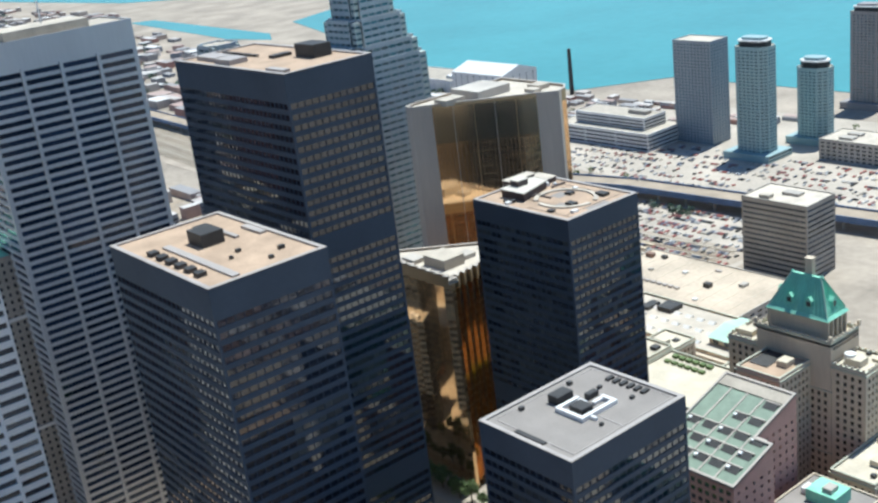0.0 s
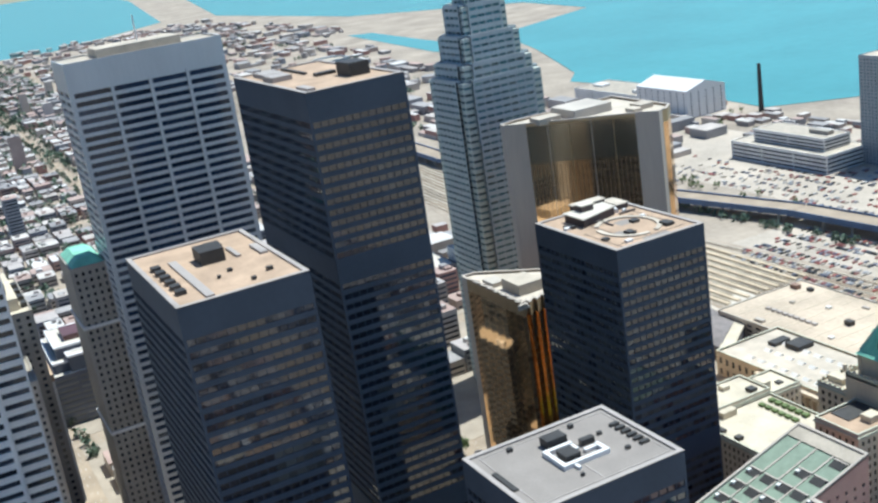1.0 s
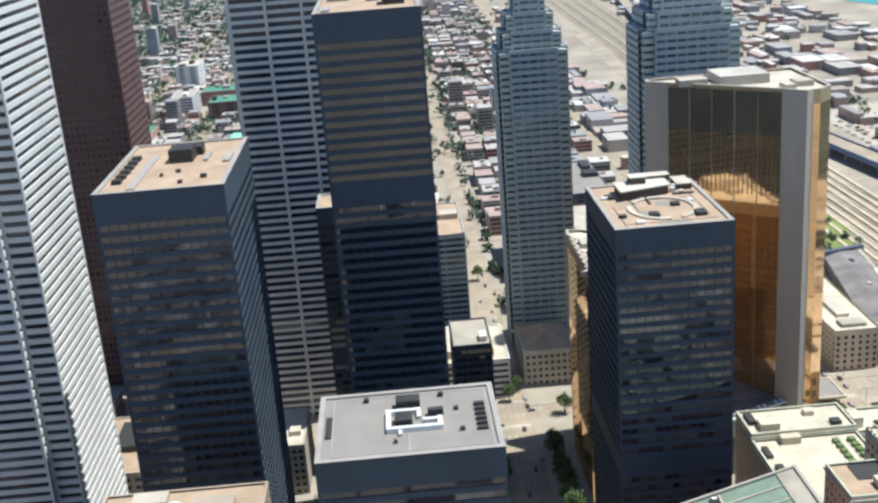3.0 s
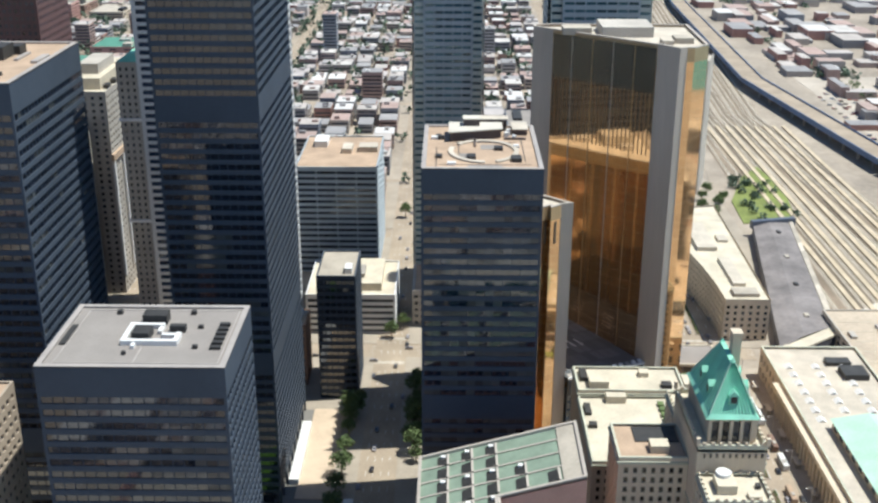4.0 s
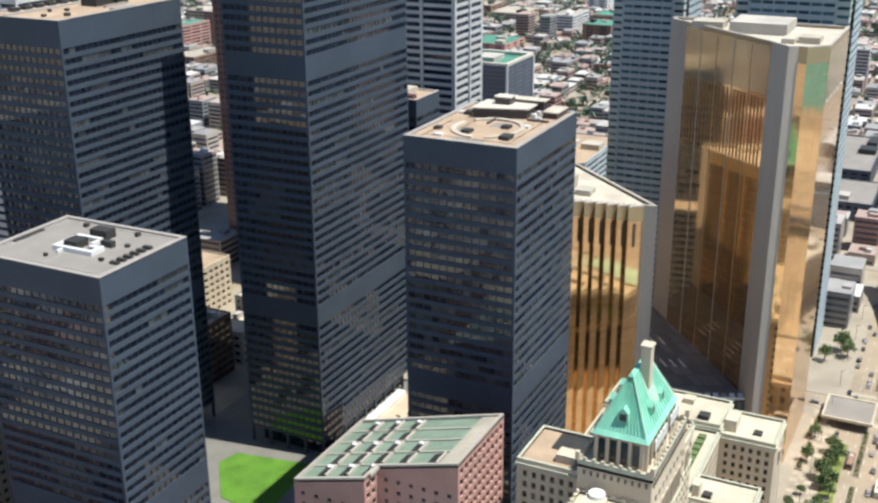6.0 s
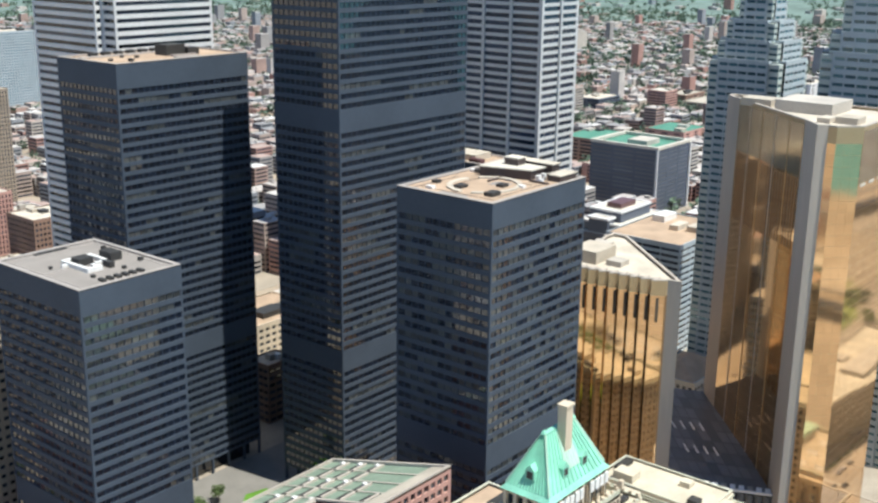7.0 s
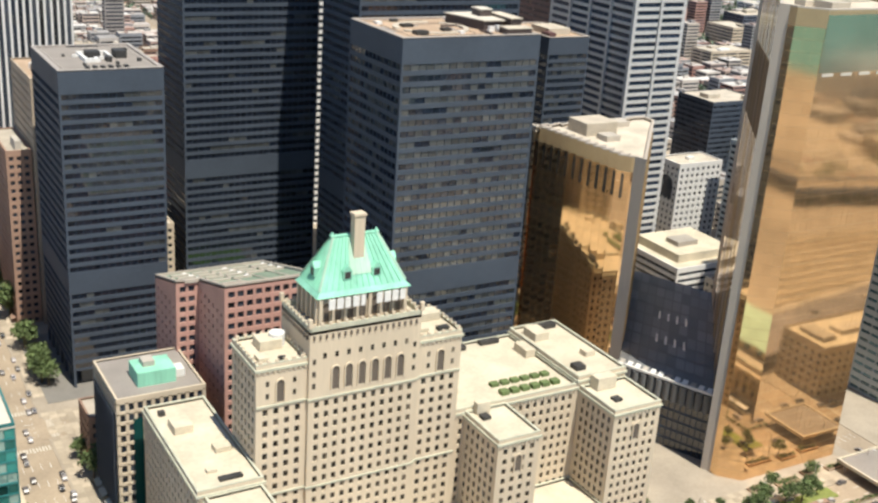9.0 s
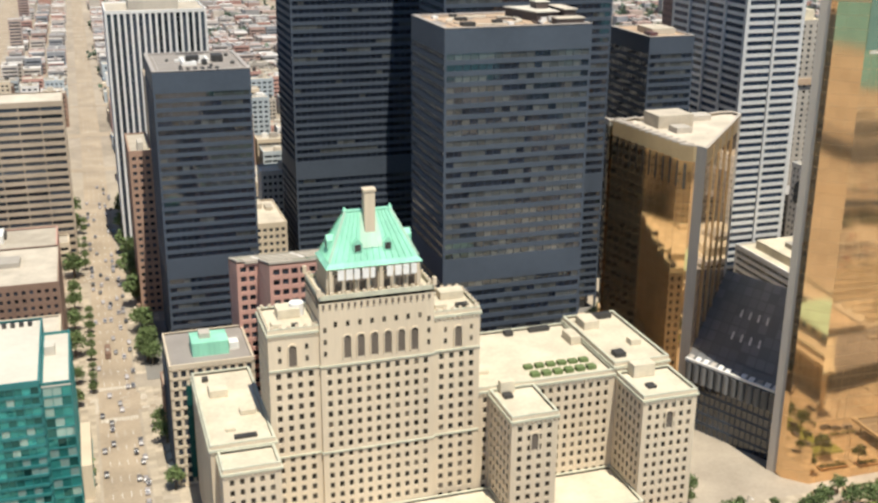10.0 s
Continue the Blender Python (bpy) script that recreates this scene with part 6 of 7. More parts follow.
for k in range(9):
    part("skylight", Soup().box(452 + 5 * k, 455.4 + 5 * k, -530.5, -528, 11.3, 12.7), M["parapet"], t)
for x, y, w, d, h, m in ((436, -545, 5, 4, 3, "dark"), (505, -569, 6, 4, 3, "brick"), (495, -571, 4, 3, 2.2, "dark"), (479, -513, 7, 3, 1.6, "concrete"), (418, -560, 4, 6, 2, "concrete"), (465, -556, 3, 3, 1.4, "plant"), (489, -548, 3, 2.5, 1.2, "concrete"), (430, -522, 3, 3, 1.3, "plant"), (447, -570, 5, 2, 1.1, "parapet")):
    part("roof_vent", Soup().box(x, x + w, y, y + d, 11.3, 11.4 + h), M[m], t)
for x in range(404, 512, 12):
    part("roof_seam", Soup().box(x, x + 0.4, -578.5, -507.5, 11.3, 11.55), M["roof_cream"], t)
block("striped_slab", "grey banded office slab beside the car park", 404, 456, -640, -606, 55, "concrete", bay=40, wf=0.98, hf=0.4, category="office building")
M["harbour_slab"] = mat("blue_grey_precast", (0.31, 0.34, 0.37), 0.7, var=0.12, scale=0.05, fine=0.7, streak=1)
M["harbour_teal"] = mat("pale_teal_cladding", (0.30, 0.41, 0.42), 0.6, var=0.12, scale=0.05, fine=0.7, streak=1)
M["harbour_brown"] = mat("brown_grey_precast", (0.27, 0.25, 0.25), 0.7, var=0.12, scale=0.05, fine=0.7, streak=1)


def waterfront_tower(x0, x1, y0, y1, z, wallm, cut, cap, label, wf, podium):
    """An apartment tower by the lake: cut corners, ringed cap, low podium."""
    OCC.append((x0 - 8, x1 + 8, y0 - 8, y1 + 8))
    p = [(x0 + cut, y0), (x1 - cut, y0), (x1, y0 + cut), (x1, y1 - cut), (x1 - cut, y1), (x0 + cut, y1), (x0, y1 - cut), (x0, y0 + cut)] if cut else rect(x0, x1, y0, y1)
    t = tower("waterfront_tower", label, p, 0, z, round(z / 3.2), 4.2, M[wallm], M["blueglass"], M["roof_pale"], wf, 0.42, 0.4, 0.3, 0.5, 0.02, crown=2.5, category="apartment tower", group="waterfront towers")
    if cap:
        q1, q2 = inset(p, 3.5), inset(p, 6)
        part("cap", Soup().prism(q1, z - 0.8, z + cap * 0.55), M["dark"], t, "dark ringed cap")
        part("cap_roof", Soup().prism(inset(p, 2.6), z + cap * 0.55, z + cap * 0.7), M["plant"], t)
        part("cap_drum", Soup().prism(q2, z + cap * 0.7, z + cap), M[wallm], t)
    if podium:
        part("podium", Soup().prism(rect(x0 - podium, x1 + podium, y0 - podium, y1 + podium), 0, 7), M[wallm], t)
        for k in range(2):
            part("podium_glazing", Soup().box(x0 - podium - 0.1, x0 - podium, y0 - podium + 1, y1 + podium - 1, 1.2 + 3 * k, 3 + 3 * k), M["blueglass"], t)
    return t


waterfront_tower(676, 722, -890, -862, 104, "harbour_slab", 0, 0, "plain blue-grey apartment slab by the lake", 0.5, 0)
waterfront_tower(598, 634, -862, -838, 106, "harbour_teal", 6, 8, "pale teal apartment tower with a ringed cap", 0.7, 7)
waterfront_tower(580, 614, -930, -905, 74, "harbour_teal", 8, 9, "shorter teal apartment tower with a domed cap", 0.7, 5)
waterfront_tower(605, 640, -1070, -1045, 102, "harbour_brown", 4, 7, "brown-grey apartment tower with a flared cap", 0.6, 6)
block("terminal_building", "white terraced harbour terminal with blue-grey bands", 720, 850, -870, -815, 18, "white", bay=40, wf=0.98, hf=0.5, depth=1.2, category="terminal")
block("terminal_building", "white upper storeys of the harbour terminal", 735, 830, -862, -828, 30, "white", bay=40, wf=0.98, hf=0.5, z0=18, category="terminal")
block("harbour_warehouse", "tan low harbour warehouse", 880, 1010, -760, -715, 16, "stone", bay=9, category="warehouse")
block("round_pavilion", "tan low waterfront pavilion", 500, 560, -905, -865, 20, "concrete", bay=6, category="pavilion")
t = block("sugar_refinery", "white industrial refinery with sloped roofs on the quay", 1040, 1140, -975, -915, 34, "white", bay=12, wf=0.2, category="factory")
part("sloped_roof", Soup().solid([(1040, -975, 34), (1140, -975, 34), (1140, -915, 34), (1040, -915, 34), (1040, -945, 43), (1140, -945, 43)], [(0, 1, 5, 4), (2, 3, 4, 5), (0, 4, 3), (1, 2, 5)]), M["white"], t)
t = block("sugar_refinery", "white storage shed on the quay", 1150, 1300, -985, -925, 18, "white", bay=12, wf=0.1, category="factory")
ch = thing("factory_chimney", "tall dark factory chimney on the quay", "chimney")
part("shaft", Soup().solid([(989 + r_ * math.cos(a), -985 + r_ * math.sin(a), zz) for r_, zz in ((3.2, 0), (2.2, 58)) for a in np.linspace(0, 2 * math.pi, 13)[:-1]], [(i, (i + 1) % 12, 12 + (i + 1) % 12, 12 + i) for i in range(12)] + [tuple(range(12, 24))]), M["dark"], ch)
OCC += [(540, 900, -1000, -600)]


# ---- the town beyond: inner streets as single buildings, the rest as one mass ----
rnd = random.Random(7)


def free(x0, x1, y0, y1):
    return all(x1 < a or x0 > b or y1 < c or y0 > d for a, b, c, d in OCC)


xs = [(92, 167), (191, 472), (496, 655), (680, 780)] + [(NS[i][1], NS[i + 1][0]) for i in range(4, len(NS) - 1)]
ys = [(-418, -275), (-250, -113), (-91, 20), (40, 130), (150, 250), (272, 380)] + [(EW[i][1], EW[i + 1][0]) for i in range(6, len(EW) - 1)]
# Western blocks are unseen, added for the tower glass to mirror.
xs = [(-300, -200), (-180, -60), (-40, 60)] + xs
far_walls, far_roofs, far_windows, far_huts = Soup(), Soup(), Soup(), Soup()
singles = 0
styles = [("brick", "brown brick"), ("concrete", "grey concrete"), ("stone", "cream stone"), ("white", "white panelled"), ("pink", "pinkish stone"), ("bluegrey", "blue-grey")]
for (bx0, bx1) in xs:
    for (by0, by1) in ys:
        cx, cy = (bx0 + bx1) / 2, (by0 + by1) / 2
        dist = math.hypot(cx - 150, cy + 450)
        if dist > 3300:
            continue
        nx, ny = max(2, round((bx1 - bx0) / 25)), max(2, round((by1 - by0) / 23))
        core = max(0.0, 1 - math.hypot(cx - 420, cy - 60) / 700)
        for i in range(nx):
            for j in range(ny):
                if rnd.random() < 0.10:
                    continue
                x0 = bx0 + 4 + (bx1 - bx0 - 8) * i / nx + rnd.uniform(0, 4)
                x1 = bx0 + 4 + (bx1 - bx0 - 8) * (i + 1) / nx - rnd.uniform(0, 6)
                y0 = by0 + 4 + (by1 - by0 - 8) * j / ny + rnd.uniform(0, 3)
                y1 = by0 + 4 + (by1 - by0 - 8) * (j + 1) / ny - rnd.uniform(0, 6)
                if not free(x0, x1, y0, y1):
                    continue
                h = rnd.uniform(6, 15) + core * rnd.uniform(5, 45) * (rnd.random() < 0.75)
                if rnd.random() < 0.02 and dist > 900:
                    h += rnd.uniform(15, 45)
                if dist < 950 and cx > 60 and singles < 230:
                    singles += 1
                    m, word = rnd.choice(styles)
                    block("town_building", "%s %s building with flat roof" % (word, "low" if h < 22 else "mid-rise"), x0, x1, y0, y1, h, m, bay=rnd.choice((3.2, 4, 5)), wf=rnd.choice((0.45, 0.6, 0.9)), plant=rnd.choice((1, 2, 2)), group="downtown street buildings", category="building")
                    OCC.pop()
                    continue
                p = rect(x0, x1, y0, y1)
                far_walls.prism(p, 0, h, top=False)
                far_roofs.face([(x, y, h) for x, y in p])
                if dist < 2200:
                    for q in range(rnd.choice((0, 1, 1, 2))):
                        hx, hy = rnd.uniform(x0 + 1, max(x0 + 1.5, x1 - 7)), rnd.uniform(y0 + 1, max(y0 + 1.5, y1 - 7))
                        far_huts.box(hx, hx + rnd.uniform(2, 6), hy, hy + rnd.uniform(2, 6), h, h + rnd.uniform(1, 3))
                if dist < 1500:
                    fl = max(1, int(h / 3.8))
                    for f in range(fl):
                        zz = 1.2 + 3.8 * f
                        far_windows.box(x0 + 1, x1 - 1, y0 - 0.06, y0, zz, zz + 1.7)
                        far_windows.box(x0 - 0.06, x0, y0 + 1, y1 - 1, zz, zz + 1.7)
for k in range(500):
    a, d = rnd.uniform(0.0, 1.6), rnd.uniform(2700, 5200)
    x, y = 100 + d * math.cos(a), -450 + d * math.sin(a)
    w, dd, h = rnd.uniform(12, 40), rnd.uniform(12, 30), rnd.uniform(6, 14) if rnd.random() < 0.88 else rnd.uniform(30, 75)
    p = rect(x, x + w, y, y + dd)
    far_walls.prism(p, 0, h, top=False)
    far_roofs.face([(a2, b2, h) for a2, b2 in p])
# harbour flats and sheds to the south-east
for k in range(900):
    x, y = rnd.uniform(760, 4300), rnd.uniform(-1000, -420)
    if x < 1500:
        y = rnd.uniform(-900, -690) if rnd.random() < 0.5 else rnd.uniform(-495, -420)
    if x > 2200:
        y = rnd.uniform(-1250, -420)
    if -690 < y < -500 and x < 2700:
        continue
    w, d, h = rnd.uniform(10, 60), rnd.uniform(8, 34), rnd.uniform(4, 13)
    if not free(x, x + w, y, y + d) or y + d > -425 or (1900 < x + w and x < 2800 and y + d > -1250 and y < -1090):
        continue
    p = rect(x, x + w, y, y + d)
    far_walls.prism(p, 0, h, top=False)
    far_roofs.face([(a, b, h) for a, b in p])
for k in range(60):
    x, y = rnd.uniform(1700, 3300), rnd.uniform(-1000, -800)
    r0, h = rnd.uniform(8, 16), rnd.uniform(8, 14)
    p = [(x + r0 * math.cos(a), y + r0 * math.sin(a)) for a in np.linspace(0, 2 * math.pi, 13)[:-1]]
    far_walls.prism(p, 0, h, top=False)
    far_roofs.face([(a, b, h) for a, b in p])
tagged(part("distant_town_walls", far_walls, M["town_walls"]), "brick and concrete walls of the distant town", "town", kind="stuff")
tagged(part("distant_town_roofs", far_roofs, M["town_roofs"]), "mixed flat roofs of the distant town", "town", kind="stuff")
tagged(part("distant_town_windows", far_windows, M["winglass"]), "dark window bands of the distant town", "town", kind="stuff")
tagged(part("distant_roof_huts", far_huts, M["town_roofs"]), "small huts on the roofs of the town", "town", kind="stuff")

# ---- trees ----
def crown_faces(s, cx, cy, cz, r0, n, rr, size):
    for _ in range(n):
        d = Vector((rr.gauss(0, 1), rr.gauss(0, 1), rr.gauss(0, 0.8))).normalized() * r0 * rr.uniform(0.35, 1.05)
        c = Vector((cx, cy, cz)) + d
        a = Vector((rr.gauss(0, 1), rr.gauss(0, 1), rr.gauss(0, 1))).normalized()
        b = a.cross(Vector((rr.gauss(0, 1), rr.gauss(0, 1), rr.gauss(0, 1)))).normalized()
        k = size * rr.uniform(0.6, 1.4)
        s.face([c - a * k, c + b * k * 0.7, c + a * k, c - b * k * 0.7])


def make_tree(x, y, h, seed):
    rr = random.Random(seed)
    t = tagged(new("street_tree"), "leafy green street tree with slender trunk", "tree", "street trees")
    t.location = (S * x, S * y, S * 0.3)
    trunk = Soup()
    limb = lambda p, q, r0, r1: trunk.solid([(p[0] + r0 * math.cos(a), p[1] + r0 * math.sin(a), p[2]) for a in np.linspace(0, 2 * math.pi, 7)[:-1]] + [(q[0] + r1 * math.cos(a), q[1] + r1 * math.sin(a), q[2]) for a in np.linspace(0, 2 * math.pi, 7)[:-1]], [(i, (i + 1) % 6, 6 + (i + 1) % 6, 6 + i) for i in range(6)])
    limb((0, 0, 0), (0, 0, h * 0.55), 0.35, 0.2)
    cr = Soup()
    for k in range(7):
        a = k * 0.9 + rr.uniform(-0.3, 0.3)
        e = (math.cos(a) * h * 0.24, math.sin(a) * h * 0.24, h * rr.uniform(0.55, 0.8))
        limb((0, 0, h * 0.4), e, 0.14, 0.05)
        crown_faces(cr, *e, h * 0.2, 70, rr, 0.5)
    crown_faces(cr, 0, 0, h * 0.8, h * 0.26, 120, rr, 0.5)
    part("trunk", trunk, M["bark"], t)
    part("crown", cr, M["leaf"], t)
    return t


M["soil"] = mat("brown_soil", (0.2, 0.15, 0.1), 0.95)
M["bark"] = mat("bark", (0.12, 0.09, 0.06), 0.9)
protos = [make_tree(374, -422, 11, 1), make_tree(422, -424, 9.5, 2), make_tree(539, -416, 10, 3)]
spots = [(390, -423), (404, -422.5), (438, -424), (530, -406), (546, -412), (356, -423), (340, -424), (412, -249), (418, -246), (405, -247), (425, -251), (163, -178), (195, -150), (196, -178), (195, -210), (196, -228), (163, -262), (164, -330), (196, -120), (195, -290), (250, -246), (262, -247), (286, -184), (300, -180), (248, -160), (240, -262), (254, -264), (720, -465), (716, -480), (730, -472), (742, -486), (724, -494), (736, -500), (706, -488), (748, -470), (756, -492), (735, -455), (764, -480), (700, -262), (705, -240), (720, -275), (163, -60), (164, -20), (196, -10), (163, -100), (368, -405), (372, -398), (424, -414), (446, -414), (384, -413), (396, -416), (196, -305), (196, -340), (163, -360), (163, -380), (196, -395), (163, -240), (163, -210), (163, -150), (163, -130), (195, -100), (195, -60), (500, -262), (512, -268), (480, -290), (492, -320), (492, -350), (492, -380), (272, -275), (290, -277), (310, -276), (330, -246), (345, -246)]
spots += [(372 + 7.5 * i, -279.5 + 1.3 * (i % 3)) for i in range(11)] + [(360 + 17 * i, -247.2) for i in range(4)]
avenue = [(398, -424.5), (406, -425.5), (412, -423.5), (428, -425), (436, -424), (380, -425), (370, -426), (194, -226), (195, -214), (193.5, -190), (195, -183), (194, -152), (193, -121), (195, -84), (193, -66), (194, -31), (163.5, -98), (164, -22), (163, 18), (194, 8), (195, 30)]
spots += [(169.8, -250 + 11.5 * i) for i in range(9)] + [(169.5, -88 + 17 * i) for i in range(6)]
for i, (x, y) in enumerate(spots):
    k = (0.8 + 0.5 * ((i * 37) % 10) / 10) * (0.6 if y < -400 and x < 500 else 0.55 if 169 < x < 170 else 1)
    c = copy_thing(protos[i % 3], Matrix.Translation((S * x, S * y, S * 0.3)) @ Matrix.Rotation(i * 1.3, 4, 'Z') @ Matrix.Scale(k, 4))
for i, (x, y) in enumerate(avenue):
    k = (1.2 + 0.7 * ((i * 29) % 10) / 10) * (0.55 if y < -400 else 1)
    copy_thing(protos[i % 3], Matrix.Translation((S * x, S * (y + (i * 17) % 5 - 2), S * 0.3)) @ Matrix.Rotation(i * 2.1, 4, 'Z') @ Matrix.Scale(k, 4))
rr = random.Random(21)
woods = Soup()
for k in range(1900):
    a, d = rr.uniform(0.3, 1.5), rr.uniform(900, 3300)
    x, y = 100 + d * math.cos(a), -450 + d * math.sin(a)
    if d < 1800 and rr.random() < 0.6:
        continue
    for q in range(rr.choice((1, 2, 4) if d > 1900 else (1, 1, 2))):
        xx, yy = x + rr.uniform(-25, 25), y + rr.uniform(-25, 25)
        crown_faces(woods, xx, yy, 7, 7, 22, rr, 3.0)
for k in range(2600):
    a, d = rr.uniform(0.3, 1.62), rr.uniform(2300, 5600)
    x, y = 100 + d * math.cos(a), -450 + d * math.sin(a)
    crown_faces(woods, x, y, 6, 11, 12, rr, 4.5)
for k in range(260):
    x, y = rr.uniform(1150, 3900), rr.uniform(-1150, -430)
    if (1900 < x < 2800 and y < -1080) or -700 < y < -510 or (x < 2400 and y < -985):
        continue
    for q in range(rr.choice((1, 2, 3))):
        crown_faces(woods, x + rr.uniform(-14, 14), y + rr.uniform(-8, 8), 4, 5, 16, rr, 2.2)
for k in range(26):
    crown_faces(woods, rr.uniform(700, 800), rr.uniform(-548, -512), 3, 3.5, 40, rr, 1.1)
for k in range(150):
    x = 640 + 2100 * rr.random() ** 1.3
    crown_faces(woods, x, rr.choice((-276, -112, -92)) + rr.uniform(-4, 2), 4, 4, 26, rr, 1.8)
for k in range(70):
    x = rr.uniform(560, 1000)
    crown_faces(woods, x, -642 - (1000 - x) * 0.09 + rr.uniform(-6, 6), 3, 4, 24, rr, 1.4)
# avenues of trees along the far streets, and gardens behind the houses
for i, (a, b) in enumerate(NS[2:22]):
    y = 160
    while y < 2500:
        y += rr.uniform(14, 60)
        for x in (a + 2.5, b - 2.5):
            if rr.random() < 0.62:
                crown_faces(woods, x + rr.uniform(-2, 2), y + rr.uniform(-6, 6), 5.5, 4.5, 14, rr, 2.2)
for i, (a, b) in enumerate(EW[4:]):
    x = 800
    while x < 3300:
        x += rr.uniform(24, 90)
        crown_faces(woods, x, rr.choice((a + 2.5, b - 2.5)), 5.5, 5, 14, rr, 2.3)
for k in range(3000):
    x, y = rr.uniform(700, 3500), rr.uniform(300, 2700)
    if x + y > 1500:
        crown_faces(woods, x, y, 8, 8, 11, rr, 3.4)
for i, (a, b) in enumerate(EW[1:9]):
    x = 840
    while x < 3500:
        x += rr.uniform(12, 48)
        for y in (a + 2.5, b - 2.5):
            if rr.random() < 0.55:
                crown_faces(woods, x + rr.uniform(-5, 5), y, 5, 4.5, 16, rr, 2.1)
for i, (a, b) in enumerate(NS[4:]):
    y = -400
    while y < 160:
        y += rr.uniform(16, 60)
        crown_faces(woods, rr.choice((a + 2, b - 2)), y, 5, 4.5, 16, rr, 2.1)
for k in range(2600):
    x, y = rr.uniform(1000, 4200), rr.uniform(-410, 700)
    crown_faces(woods, x, y, 7 + x / 900, 5 + x / 700, 14, rr, 2.0 + x / 1800)
tagged(part("distant_trees", woods, M["woods"]), "scattered dark green trees of the far suburbs", "trees", kind="stuff")

# ---- cars ----
car = tagged(new("car"), "parked small car seen from above", "car", "cars in the streets")
hull = Soup()
prof = [(-2.2, 0.3), (2.2, 0.3), (2.25, 0.75), (1.3, 0.9), (0.7, 1.42), (-1.3, 1.42), (-1.9, 0.95), (-2.25, 0.85)]
n = len(prof)
hull.solid([(x, -0.85 + (0.12 if z > 1 else 0), z) for x, z in prof] + [(x, 0.85 - (0.12 if z > 1 else 0), z) for x, z in prof], [(i, (i + 1) % n, n + (i + 1) % n, n + i)[::-1] for i in range(n)] + [tuple(range(n)), tuple(range(2 * n - 1, n - 1, -1))])
part("body", hull, M["car_body"] if "car_body" in M else M.setdefault("car_body", mat("car_paint", (0.22, 0.20, 0.20), 0.3, var=0.05, obrand=0.9)), car)
gl = Soup().box(-1.5, 1.0, -0.88, -0.78, 0.98, 1.3).box(-1.5, 1.0, 0.78, 0.88, 0.98, 1.3)
gl.face([(1.32, -0.65, 0.93), (1.32, 0.65, 0.93), (0.76, 0.62, 1.38), (0.76, -0.62, 1.38)])
part("glazing", gl, M["winglass"], car)
whl = Soup().prism([(0.34 * math.cos(a), 0.34 * math.sin(a)) for a in np.linspace(0, 2 * math.pi, 11)[:-1]], -0.1, 0.1, bottom=True).mesh("wheel", [M["dark"]])
for x in (-1.4, 1.4):
    for y in (-0.8, 0.8):
        o = part("wheel", whl, M["dark"], car)
        o.matrix_local = Matrix.Translation((S * x, S * y, S * 0.34)) @ Matrix.Rotation(math.pi / 2, 4, 'X')
def bus(x, y, turn, m, words):
    b = tagged(new("bus"), words, "bus", "buses in the streets")
    body = Soup().box(-5.6, 5.6, -1.25, 1.25, 0.45, 2.9)
    body.solid([(-5.5, -1.1, 2.9), (5.5, -1.1, 2.9), (5.5, 1.1, 2.9), (-5.5, 1.1, 2.9), (-5.3, -0.9, 3.1), (5.3, -0.9, 3.1), (5.3, 0.9, 3.1), (-5.3, 0.9, 3.1)], [(0, 1, 5, 4), (1, 2, 6, 5), (2, 3, 7, 6), (3, 0, 4, 7), (4, 5, 6, 7)])
    part("body", body, M[m], b)
    gl = Soup()
    for k in range(6):
        for yy in (-1.3, 1.26):
            gl.box(-5 + 1.7 * k, -3.7 + 1.7 * k, yy, yy + 0.04, 1.5, 2.5)
    gl.box(5.6, 5.64, -1.1, 1.1, 1.3, 2.5)
    part("glazing", gl, M["winglass"], b)
    part("roof_unit", Soup().box(-3, -0.6, -0.7, 0.7, 3.1, 3.4), M["concrete"], b)
    for wx in (-3.6, 3.6):
        for wy in (-1.1, 1.1):
            w_ = part("wheel", whl, M["dark"], b)
            w_.matrix_local = Matrix.Translation((S * wx, S * wy, S * 0.48)) @ Matrix.Rotation(math.pi / 2, 4, 'X') @ Matrix.Scale(1.4, 4)
    b.matrix_basis = Matrix.Translation((S * x, S * y, S * 0.2)) @ Matrix.Rotation(radians(turn), 4, 'Z')


for x, y, turn, m, words in ((372, -444.6, 0, "plant", "white city bus with dark windows"), (388, -444.4, 0, "brick", "dull red city bus with dark windows"), (412, -444.5, 0, "plant", "white city bus with dark windows"), (346, -441, 0, "roof_tan", "tan coach with dark windows"), (430, -431.4, 180, "brick", "dull red city bus with dark windows"), (181, -392, 90, "plant", "white city bus with dark windows"), (177, -210, 90, "brick", "dull red city bus with dark windows")):
    bus(x, y, turn, m, words)
places = []
for k in range(52):
    y = -330 + 8.2 * k + rr.uniform(-3, 3)
    places.append((rr.choice((172.5, 176, 180, 184, 187)), y, 90))
for k in range(62):
    places.append((300 + 6.2 * k + rr.uniform(-3, 3), rr.choice((-445, -441, -439, -430, -426, -422)), 0))
for k in range(22):
    places.append((350 + 17 * k + rr.uniform(-5, 5), rr.choice((-271, -266, -260, -255)), 0))
for k in range(16):
    places.append((rr.choice((471, 476, 481, 486)), -410 + 19 * k + rr.uniform(-5, 5), 90))
car.matrix_basis = Matrix.Translation((S * 183, S * -352, S * 0.2)) @ Matrix.Rotation(math.pi / 2, 4, 'Z')
for x, y, a in places:
    copy_thing(car, Matrix.Translation((S * x, S * y, S * 0.2)) @ Matrix.Rotation(radians(a + rr.choice((0, 180))), 4, 'Z'))
cars = Soup()


